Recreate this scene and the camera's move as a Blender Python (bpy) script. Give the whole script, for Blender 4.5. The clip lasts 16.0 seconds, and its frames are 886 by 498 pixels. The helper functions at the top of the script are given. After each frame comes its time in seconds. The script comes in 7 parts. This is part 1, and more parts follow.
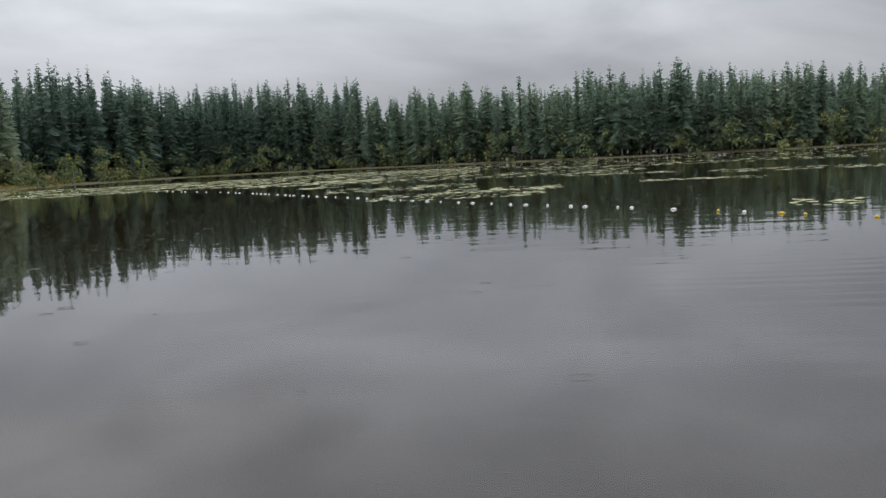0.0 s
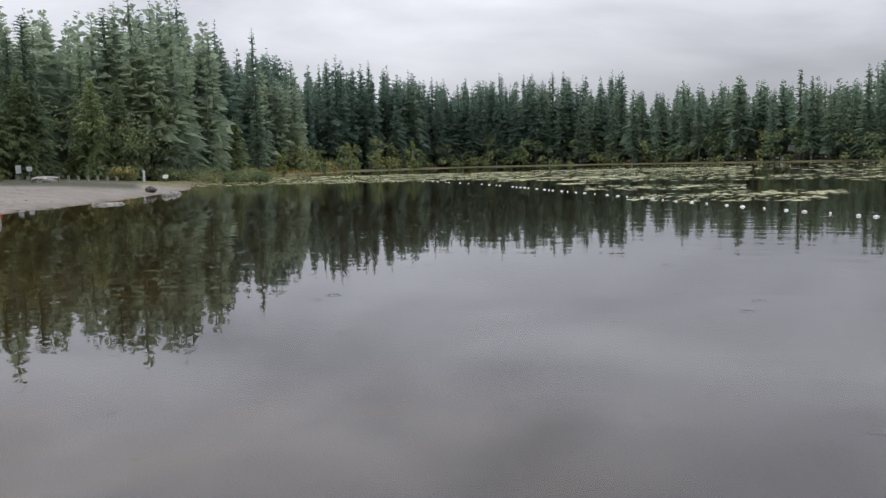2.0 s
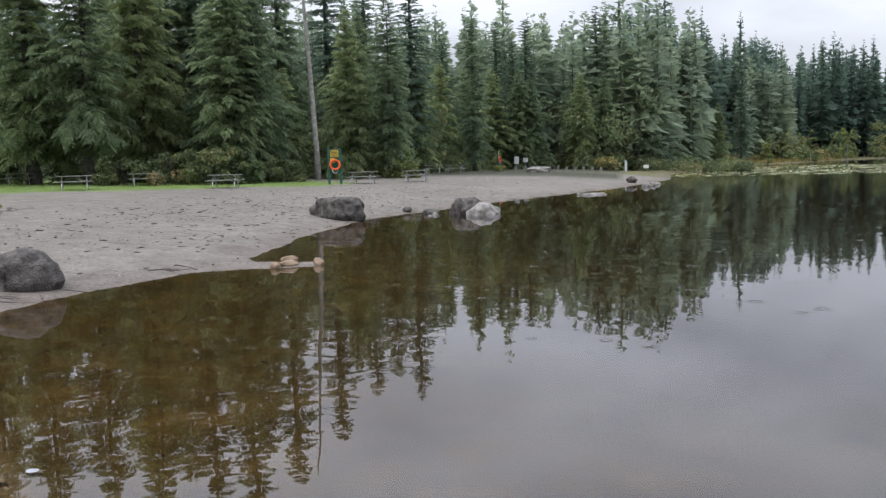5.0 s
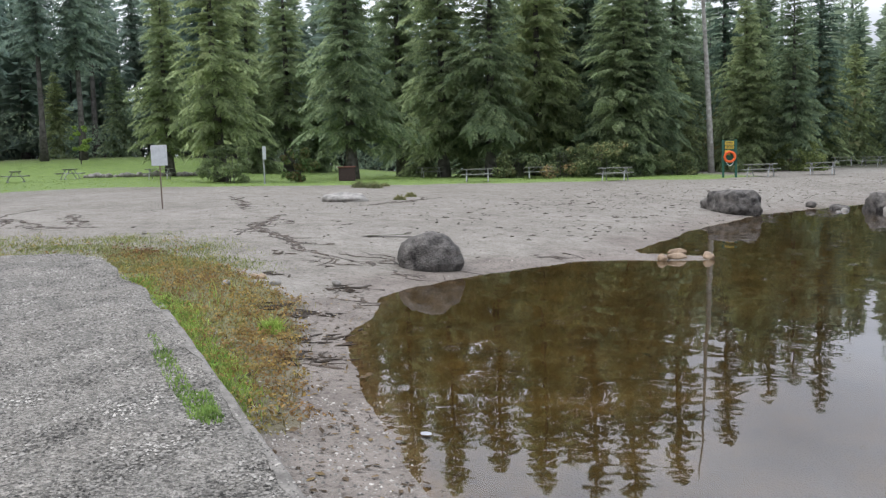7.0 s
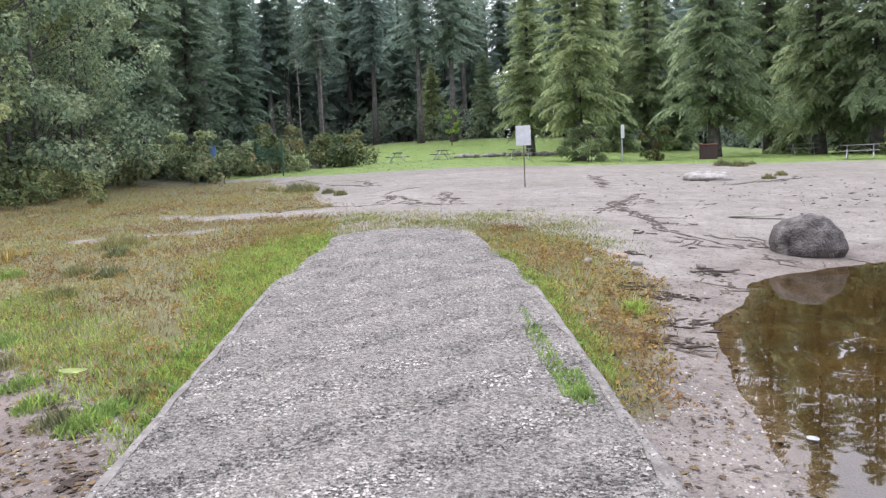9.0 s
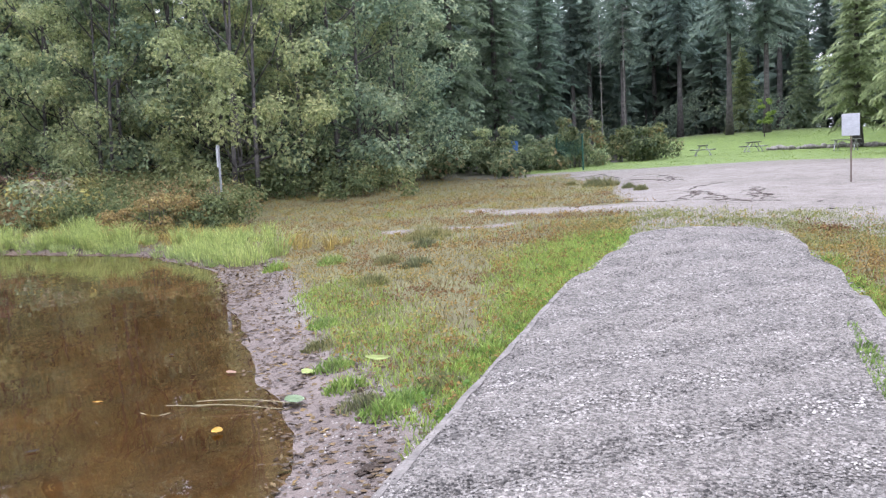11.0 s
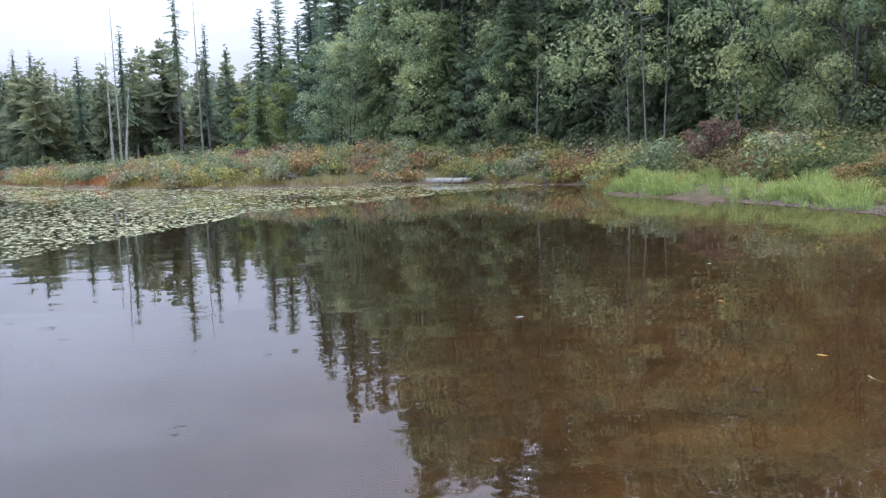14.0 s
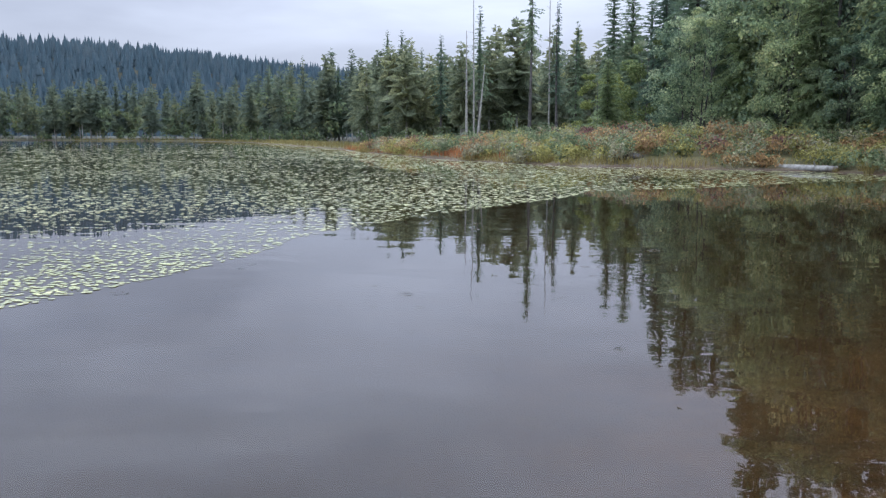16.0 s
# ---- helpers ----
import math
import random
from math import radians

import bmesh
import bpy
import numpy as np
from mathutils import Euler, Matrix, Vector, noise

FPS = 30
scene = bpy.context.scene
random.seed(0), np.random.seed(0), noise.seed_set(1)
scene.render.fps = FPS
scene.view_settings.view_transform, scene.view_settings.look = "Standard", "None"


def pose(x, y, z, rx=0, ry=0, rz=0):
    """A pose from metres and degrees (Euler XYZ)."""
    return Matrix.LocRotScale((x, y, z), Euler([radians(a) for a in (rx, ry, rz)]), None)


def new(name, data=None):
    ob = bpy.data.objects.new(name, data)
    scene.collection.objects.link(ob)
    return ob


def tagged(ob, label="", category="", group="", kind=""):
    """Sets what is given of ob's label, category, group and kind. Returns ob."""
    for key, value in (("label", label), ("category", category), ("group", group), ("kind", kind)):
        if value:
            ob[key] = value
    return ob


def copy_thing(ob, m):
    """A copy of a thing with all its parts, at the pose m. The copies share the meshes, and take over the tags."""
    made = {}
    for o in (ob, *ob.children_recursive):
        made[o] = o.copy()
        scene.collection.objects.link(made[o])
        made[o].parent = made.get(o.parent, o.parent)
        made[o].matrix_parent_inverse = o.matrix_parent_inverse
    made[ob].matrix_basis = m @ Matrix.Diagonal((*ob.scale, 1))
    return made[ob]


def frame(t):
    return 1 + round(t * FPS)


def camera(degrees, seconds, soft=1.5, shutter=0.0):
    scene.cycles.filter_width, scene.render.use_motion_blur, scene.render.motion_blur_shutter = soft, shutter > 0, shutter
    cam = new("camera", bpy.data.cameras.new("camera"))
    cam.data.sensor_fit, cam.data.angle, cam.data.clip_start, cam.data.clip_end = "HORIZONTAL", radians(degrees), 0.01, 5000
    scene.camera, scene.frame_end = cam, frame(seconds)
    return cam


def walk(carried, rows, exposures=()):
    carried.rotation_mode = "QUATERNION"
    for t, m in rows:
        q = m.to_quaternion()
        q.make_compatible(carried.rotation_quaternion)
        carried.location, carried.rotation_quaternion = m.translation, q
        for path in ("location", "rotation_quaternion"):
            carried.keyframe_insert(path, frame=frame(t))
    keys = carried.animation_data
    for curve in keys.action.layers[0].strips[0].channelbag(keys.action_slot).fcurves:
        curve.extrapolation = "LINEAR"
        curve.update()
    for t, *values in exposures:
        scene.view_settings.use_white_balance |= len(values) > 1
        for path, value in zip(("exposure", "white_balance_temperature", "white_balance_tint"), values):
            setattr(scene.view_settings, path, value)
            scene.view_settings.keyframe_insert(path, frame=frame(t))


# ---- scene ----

# ------------------------------------------------------------------ camera
cam = camera(54.99, 16.0, soft=1.3)
PATH = [
    (0, 0.620, -0.429, 1.791, 0.00, -6.00, -2.84),
    (0.5, 0.626, -0.355, 1.801, 4.63, -5.88, -2.98),
    (1, 0.626, -0.238, 1.810, 9.35, -5.82, -2.92),
    (1.5, 0.613, -0.104, 1.816, 13.04, -5.83, -1.83),
    (2, 0.525, -0.033, 1.886, 17.13, -5.79, -1.28),
    (2.5, 0.417, 0.030, 1.936, 21.99, -5.75, -1.30),
    (3, 0.372, 0.097, 1.968, 25.50, -5.84, -1.13),
    (3.5, 0.372, 0.103, 2.061, 31.85, -6.09, -1.08),
    (4, 0.371, 0.180, 2.039, 36.70, -6.05, -1.25),
    (4.2, 0.378, 0.180, 2.052, 39.05, -5.99, -1.40),
    (6.3, 0.264, 0.312, 1.993, 63.95, -5.45, -1.83),
    (6.5, 0.254, 0.319, 1.979, 66.52, -5.41, -1.90),
    (7, 0.135, 0.332, 1.956, 74.27, -5.27, -2.01),
    (7.5, 0.045, 0.328, 1.937, 82.61, -5.42, -2.16),
    (8, 0.043, 0.303, 1.945, 90.64, -5.55, -2.75),
    (8.2, 0.033, 0.289, 1.948, 93.23, -5.53, -2.83),
    (10.3, -0.210, 0.083, 1.944, 105.48, -5.60, -2.05),
    (10.5, -0.225, 0.102, 1.963, 108.84, -5.38, -2.16),
    (11, -0.336, 0.109, 1.956, 117.73, -5.22, -2.78),
    (11.5, -0.397, 0.090, 1.947, 125.83, -4.99, -3.09),
    (12, -0.375, 0.059, 1.931, 133.65, -4.94, -2.89),
    (12.5, -0.347, 0.068, 1.938, 141.16, -5.30, -2.45),
    (13, -0.347, 0.036, 1.928, 149.27, -5.58, -2.40),
    (13.5, -0.345, 0.014, 1.906, 156.69, -5.95, -2.02),
    (14, -0.350, -0.081, 1.891, 164.11, -6.34, -1.78),
    (14.5, -0.319, -0.226, 1.879, 169.70, -6.81, -0.10),
    (15, -0.279, -0.370, 1.878, 174.79, -7.27, 1.06),
    (15.5, -0.218, -0.422, 1.877, 179.29, -7.53, 0.87),
    (16, -0.151, -0.668, 1.913, 186.44, -7.48, 0.22),
]  # seconds, x, y, z, turn to the left, tilt up, lean
walk(cam, [(t, pose(x, y, z, 90 + p, 0, a) @ pose(0, 0, 0, 0, 0, r)) for t, x, y, z, a, p, r in PATH],
     exposures=[(0.0, -0.37, 6450, 11), (1.5, -0.2, 6450, 13), (3.0, -0.05, 6350, 14), (4.2, 0.05, 6250, 14), (6.3, 0.1, 6250, 11), (7.5, 0.5, 6250, 14), (8.2, 0.74, 6250, 17), (10.3, 0.74, 6080, 22), (11.2, 0.99, 5920, 23), (12.0, 1.34, 5680, 23), (12.5, 1.47, 5620, 22), (13.0, 1.4, 5620, 21), (13.5, 1.03, 5600, 19), (14.0, 0.6, 5580, 17), (14.5, 0.33, 5550, 15), (16.0, 0.3, 5600, 15)])

# ------------------------------------------------------------------ sky and light
SUN_EL, SUN_AZ = 48, 200


def build_world():
    w = bpy.data.worlds.new("overcast_sky")
    w.use_nodes = True
    scene.world = w
    nt = w.node_tree
    nt.nodes.clear()
    out, bg = nt.nodes.new("ShaderNodeOutputWorld"), nt.nodes.new("ShaderNodeBackground")
    sky = nt.nodes.new("ShaderNodeTexSky")
    sky.sky_type, sky.sun_disc = "NISHITA", False
    sky.sun_elevation, sky.sun_rotation = radians(SUN_EL), radians(SUN_AZ)
    sky.dust_density, sky.air_density = 4.0, 1.0
    tc, mp = nt.nodes.new("ShaderNodeTexCoord"), nt.nodes.new("ShaderNodeMapping")
    mp.inputs["Scale"].default_value = (1.6, 1.6, 5.0)
    n1 = nt.nodes.new("ShaderNodeTexNoise")
    n1.inputs["Scale"].default_value, n1.inputs["Detail"].default_value, n1.inputs["Distortion"].default_value = 1.5, 6.0, 0.4
    ramp = nt.nodes.new("ShaderNodeValToRGB")
    e = ramp.color_ramp.elements
    e[0].position, e[0].color = 0.30, (0.45, 0.47, 0.505, 1)
    e[1].position, e[1].color = 0.68, (0.83, 0.86, 0.895, 1)
    mix = nt.nodes.new("ShaderNodeMixRGB")
    mix.inputs[0].default_value = 0.93
    tint = nt.nodes.new("ShaderNodeMixRGB")
    tint.blend_type, tint.inputs[0].default_value = "MULTIPLY", 1.0
    tint.inputs[2].default_value = (0.10, 0.10, 0.10, 1)
    lk = nt.links.new
    lk(tc.outputs["Generated"], mp.inputs[0])
    lk(mp.outputs[0], n1.inputs["Vector"])
    lk(n1.outputs[0], ramp.inputs[0])
    lk(sky.outputs[0], tint.inputs[1])
    lk(tint.outputs[0], mix.inputs[1])
    lk(ramp.outputs[0], mix.inputs[2])
    # an overcast sky is up to three times as bright overhead as at the horizon
    sep, up, grow = nt.nodes.new("ShaderNodeSeparateXYZ"), nt.nodes.new("ShaderNodeMath"), nt.nodes.new("ShaderNodeMath")
    lk(tc.outputs["Generated"], sep.inputs[0])
    up.operation, up.inputs[1].default_value = "MAXIMUM", 0.0
    lk(sep.outputs["Z"], up.inputs[0])
    grow.operation, grow.inputs[1].default_value, grow.inputs[2].default_value = "MULTIPLY_ADD", 3.6, 0.58
    lk(up.outputs[0], grow.inputs[0])
    # an added gradient brightens the sky towards the beach, for the water's reflections
    facing, lean, all_round = nt.nodes.new("ShaderNodeVectorMath"), nt.nodes.new("ShaderNodeMath"), nt.nodes.new("ShaderNodeMath")
    facing.operation, facing.inputs[1].default_value = "DOT_PRODUCT", (-math.sin(radians(60)), math.cos(radians(60)), 0)
    lk(tc.outputs["Generated"], facing.inputs[0])
    lean.operation, lean.inputs[1].default_value, lean.inputs[2].default_value = "MULTIPLY_ADD", 0.22, 1.0
    lk(facing.outputs["Value"], lean.inputs[0])
    all_round.operation = "MULTIPLY"
    lk(grow.outputs[0], all_round.inputs[0])
    lk(lean.outputs[0], all_round.inputs[1])
    lk(mix.outputs[0], bg.inputs[0])
    lk(all_round.outputs[0], bg.inputs[1])
    lk(bg.outputs[0], out.inputs[0])


build_world()
sun = new("sun", bpy.data.lights.new("sun", "SUN"))
sun.data.energy, sun.data.angle, sun.data.color = 1.2, radians(30), (1, 0.98, 0.95)
sun.matrix_world = pose(0, 0, 60, 90 - SUN_EL, 0, 180 - SUN_AZ)


# ------------------------------------------------------------------ materials
def tex(nt, kind, scale, coord, detail=4.0, rough=0.55):
    n = nt.nodes.new(kind)
    n.inputs["Scale"].default_value = scale
    if kind == "ShaderNodeTexNoise":
        n.inputs["Detail"].default_value, n.inputs["Roughness"].default_value = detail, rough
    nt.links.new(coord, n.inputs["Vector"])
    return n


def ramp_node(nt, fac, stops):
    r = nt.nodes.new("ShaderNodeValToRGB")
    e = r.color_ramp.elements
    while len(e) < len(stops):
        e.new(0.5)
    for el, (p, c) in zip(e, stops):
        el.position, el.color = p, (*c, 1)
    nt.links.new(fac, r.inputs[0])
    return r.outputs[0]


def mixc(nt, fac, a, b, mode="MIX"):
    m = nt.nodes.new("ShaderNodeMixRGB")
    m.blend_type = mode
    for sock, v in zip(m.inputs, (fac, a, b)):
        if isinstance(v, (int, float)):
            sock.default_value = v
        elif isinstance(v, tuple):
            sock.default_value = (*v, 1)
        else:
            nt.links.new(v, sock)
    return m.outputs[0]


def start(name):
    m = bpy.data.materials.new(name)
    m.use_nodes = True
    nt = m.node_tree
    bsdf = nt.nodes["Principled BSDF"]
    bsdf.inputs["Specular IOR Level"].default_value = 0.3
    return m, nt, bsdf, nt.nodes.new("ShaderNodeTexCoord")


def bump(nt, bsdf, height, strength, dist):
    b = nt.nodes.new("ShaderNodeBump")
    b.inputs["Strength"].default_value, b.inputs["Distance"].default_value = strength, dist
    nt.links.new(height, b.inputs["Height"])
    nt.links.new(b.outputs[0], bsdf.inputs["Normal"])


def surface(name, dark, light, scale=6.0, fine=60.0, rough=0.85, relief=0.4, dist=0.01, metal=0.0, island=0.0):
    """A weathered matte surface: broad stains, fine grain and a little relief."""
    m, nt, bsdf, tc = start(name)
    broad = tex(nt, "ShaderNodeTexNoise", scale, tc.outputs["Object"])
    grain = tex(nt, "ShaderNodeTexNoise", fine, tc.outputs["Object"], 3)
    c = ramp_node(nt, broad.outputs[0], [(0.3, dark), (0.7, light)])
    g = ramp_node(nt, grain.outputs[0], [(0.25, (0.72, 0.72, 0.72)), (0.75, (1.15, 1.15, 1.15))])
    c = mixc(nt, 1.0, c, g, "MULTIPLY")
    if island:
        geo = nt.nodes.new("ShaderNodeNewGeometry")
        v = ramp_node(nt, geo.outputs["Random Per Island"], [(0, (1 - island,) * 3), (1, (1 + island,) * 3)])
        c = mixc(nt, 1.0, c, v, "MULTIPLY")
    nt.links.new(c, bsdf.inputs["Base Color"])
    bsdf.inputs["Roughness"].default_value, bsdf.inputs["Metallic"].default_value = rough, metal
    bump(nt, bsdf, grain.outputs[0], relief, dist)
    return m


def leaf_material(name, stops, through_light=0.25, rough=0.6, patch=0.12, own_share=0.55, gain=0.9, grain=7.0, gaps=0.0, speckle=1.0):
    """Foliage: each leaf or spray has its own shade of the colours given, with broader patches over the crown."""
    m, nt, bsdf, tc = start(name)
    geo, info = nt.nodes.new("ShaderNodeNewGeometry"), nt.nodes.new("ShaderNodeObjectInfo")
    broad = tex(nt, "ShaderNodeTexNoise", patch, geo.outputs["Position"], 3)
    add = nt.nodes.new("ShaderNodeMath")
    add.operation = "MULTIPLY_ADD"
    nt.links.new(geo.outputs["Random Per Island"], add.inputs[0])
    add.inputs[1].default_value = own_share
    sub = nt.nodes.new("ShaderNodeMath")
    sub.operation = "MULTIPLY_ADD"
    nt.links.new(broad.outputs[0], sub.inputs[0])
    sub.inputs[1].default_value, sub.inputs[2].default_value = gain, 0.5 - 0.5 * own_share - 0.5 * gain
    nt.links.new(sub.outputs[0], add.inputs[2])
    c = ramp_node(nt, add.outputs[0], stops)
    own = ramp_node(nt, info.outputs["Random"], [(0, (0.75, 0.8, 0.85)), (1, (1.2, 1.15, 1.0))])
    c = mixc(nt, 1.0, c, own, "MULTIPLY")
    fine = tex(nt, "ShaderNodeTexNoise", grain, geo.outputs["Position"], 3, 0.7)
    c = mixc(nt, 1.0, c, ramp_node(nt, fine.outputs[0], [(0.32, (1 - 0.5 * speckle, 1 - 0.48 * speckle, 1 - 0.46 * speckle)), (0.5, (0.97, 0.97, 0.97)), (0.68, (1 + 0.5 * speckle, 1 + 0.47 * speckle, 1 + 0.38 * speckle))]), "MULTIPLY")
    nt.links.new(c, bsdf.inputs["Base Color"])
    bsdf.inputs["Roughness"].default_value, bsdf.inputs["Specular IOR Level"].default_value = max(rough, 0.75) if rough > 0.5 else rough, 0.12 if rough > 0.5 else 0.3
    tr, mx = nt.nodes.new("ShaderNodeBsdfTranslucent"), nt.nodes.new("ShaderNodeMixShader")
    nt.links.new(c, tr.inputs[0])
    mx.inputs[0].default_value = through_light
    nt.links.new(bsdf.outputs[0], mx.inputs[1])
    nt.links.new(tr.outputs[0], mx.inputs[2])
    last = mx
    if gaps:
        # needles and leaflets leave gaps between them
        frayed = tex(nt, "ShaderNodeTexNoise", grain * 1.7, geo.outputs["Position"], 2, 0.6)
        last, clear = nt.nodes.new("ShaderNodeMixShader"), nt.nodes.new("ShaderNodeBsdfTransparent")
        nt.links.new(ramp_node(nt, frayed.outputs[0], [(gaps - 0.015, (0, 0, 0)), (gaps + 0.015, (1, 1, 1))]), last.inputs[0])
        nt.links.new(clear.outputs[0], last.inputs[1])
        nt.links.new(mx.outputs[0], last.inputs[2])
    nt.links.new(last.outputs[0], nt.nodes["Material Output"].inputs[0])
    return m


FIR = leaf_material("fir_needles", [(0.1, (0.105, 0.15, 0.108)), (0.5, (0.15, 0.205, 0.142)), (0.9, (0.20, 0.255, 0.168))], 0.66, grain=4.0, gaps=0.45, speckle=0.6)
# Fir needles copied lighter and bluer, standing in for light on these trees
BRIGHTFIR = leaf_material("brightened_fir_needles", [(0.1, (0.155, 0.215, 0.18)), (0.5, (0.225, 0.295, 0.24)), (0.9, (0.29, 0.36, 0.275))], 0.68, grain=4.0, gaps=0.45, speckle=0.6)
CEDAR = leaf_material("cedar_sprays", [(0.1, (0.17, 0.22, 0.13)), (0.5, (0.24, 0.30, 0.17)), (0.9, (0.325, 0.375, 0.205))], 0.74, grain=4.5, gaps=0.46, speckle=0.7)
FARFIR = leaf_material("distant_needles", [(0.1, (0.115, 0.17, 0.14)), (0.5, (0.145, 0.205, 0.16)), (0.9, (0.18, 0.23, 0.16))], 0.72, patch=0.045, own_share=0.3, gain=1.3, grain=1.5, gaps=0.42, speckle=0.4)
# Fir needles in a paler colour that lifts the shade deep in the woods
DEEPFIR = leaf_material("shade_lifted_needles", [(0.1, (0.16, 0.215, 0.175)), (0.5, (0.235, 0.30, 0.235)), (0.9, (0.30, 0.36, 0.25))], 0.66, patch=0.08, own_share=0.4, gain=1.4, grain=2.6, gaps=0.40, speckle=0.5)
MARSHFIR = leaf_material("marsh_pine_needles", [(0.1, (0.11, 0.14, 0.11)), (0.5, (0.165, 0.195, 0.135)), (0.9, (0.255, 0.265, 0.145))], 0.6, patch=0.07, own_share=0.3, gain=1.6, grain=2.4, gaps=0.41)
# Blue-grey base colour carries the distance haze over the far hill
HAZEFIR = leaf_material("hazed_hill_needles", [(0.1, (0.085, 0.13, 0.155)), (0.5, (0.105, 0.15, 0.175)), (0.9, (0.135, 0.17, 0.185))], 0.3, patch=0.01)
ALDER = leaf_material("alder_leaves", [(0.1, (0.16, 0.225, 0.155)), (0.5, (0.30, 0.375, 0.225)), (0.9, (0.49, 0.52, 0.295))], 0.6, patch=0.3, own_share=0.6, gain=1.6, grain=4.0)
YELLOW = leaf_material("yellowing_leaves", [(0.1, (0.10, 0.13, 0.05)), (0.5, (0.19, 0.235, 0.09)), (0.9, (0.31, 0.34, 0.13))], 0.4, patch=0.3)
SHRUB = leaf_material("shrub_leaves", [(0.1, (0.10, 0.13, 0.06)), (0.4, (0.19, 0.22, 0.09)), (0.62, (0.27, 0.22, 0.095)), (0.9, (0.28, 0.17, 0.09))], 0.4, patch=0.22, own_share=0.35, gain=2.2)
RUSSET = leaf_material("russet_leaves", [(0.1, (0.10, 0.10, 0.06)), (0.45, (0.22, 0.135, 0.10)), (0.7, (0.32, 0.17, 0.13)), (0.95, (0.30, 0.28, 0.14))], 0.45, patch=0.7, own_share=0.7)
BARK = surface("bark", (0.04, 0.037, 0.034), (0.15, 0.14, 0.13), 3, 25, 0.95, 0.8, 0.03)
ALDERBARK = surface("alder_bark", (0.10, 0.096, 0.085), (0.235, 0.225, 0.20), 4, 18, 0.9, 0.6, 0.02)
PALEBARK = surface("pale_bark", (0.16, 0.15, 0.13), (0.38, 0.37, 0.34), 4, 18, 0.9, 0.6, 0.02)
BOULDER = surface("boulder_stone", (0.014, 0.012, 0.011), (0.155, 0.142, 0.13), 4.5, 26, 0.85, 1.0, 0.06)
WETSTONE = surface("pale_wet_stone", (0.10, 0.092, 0.08), (0.29, 0.27, 0.245), 5, 40, 0.55, 0.5, 0.01)
TAN = surface("tan_stone", (0.16, 0.11, 0.07), (0.34, 0.25, 0.17), 6, 40, 0.6, 0.5, 0.01)
GREYWOOD = surface("weathered_grey_wood", (0.13, 0.135, 0.12), (0.28, 0.285, 0.25), 4, 50, 0.85, 0.5, 0.006)
STEEL = surface("galvanised_steel", (0.26, 0.27, 0.275), (0.42, 0.43, 0.44), 5, 60, 0.45, 0.15, 0.002, 0.6)


def grass_material(name, stops):
    return leaf_material(name, stops, 0.25, 0.7, 0.6)


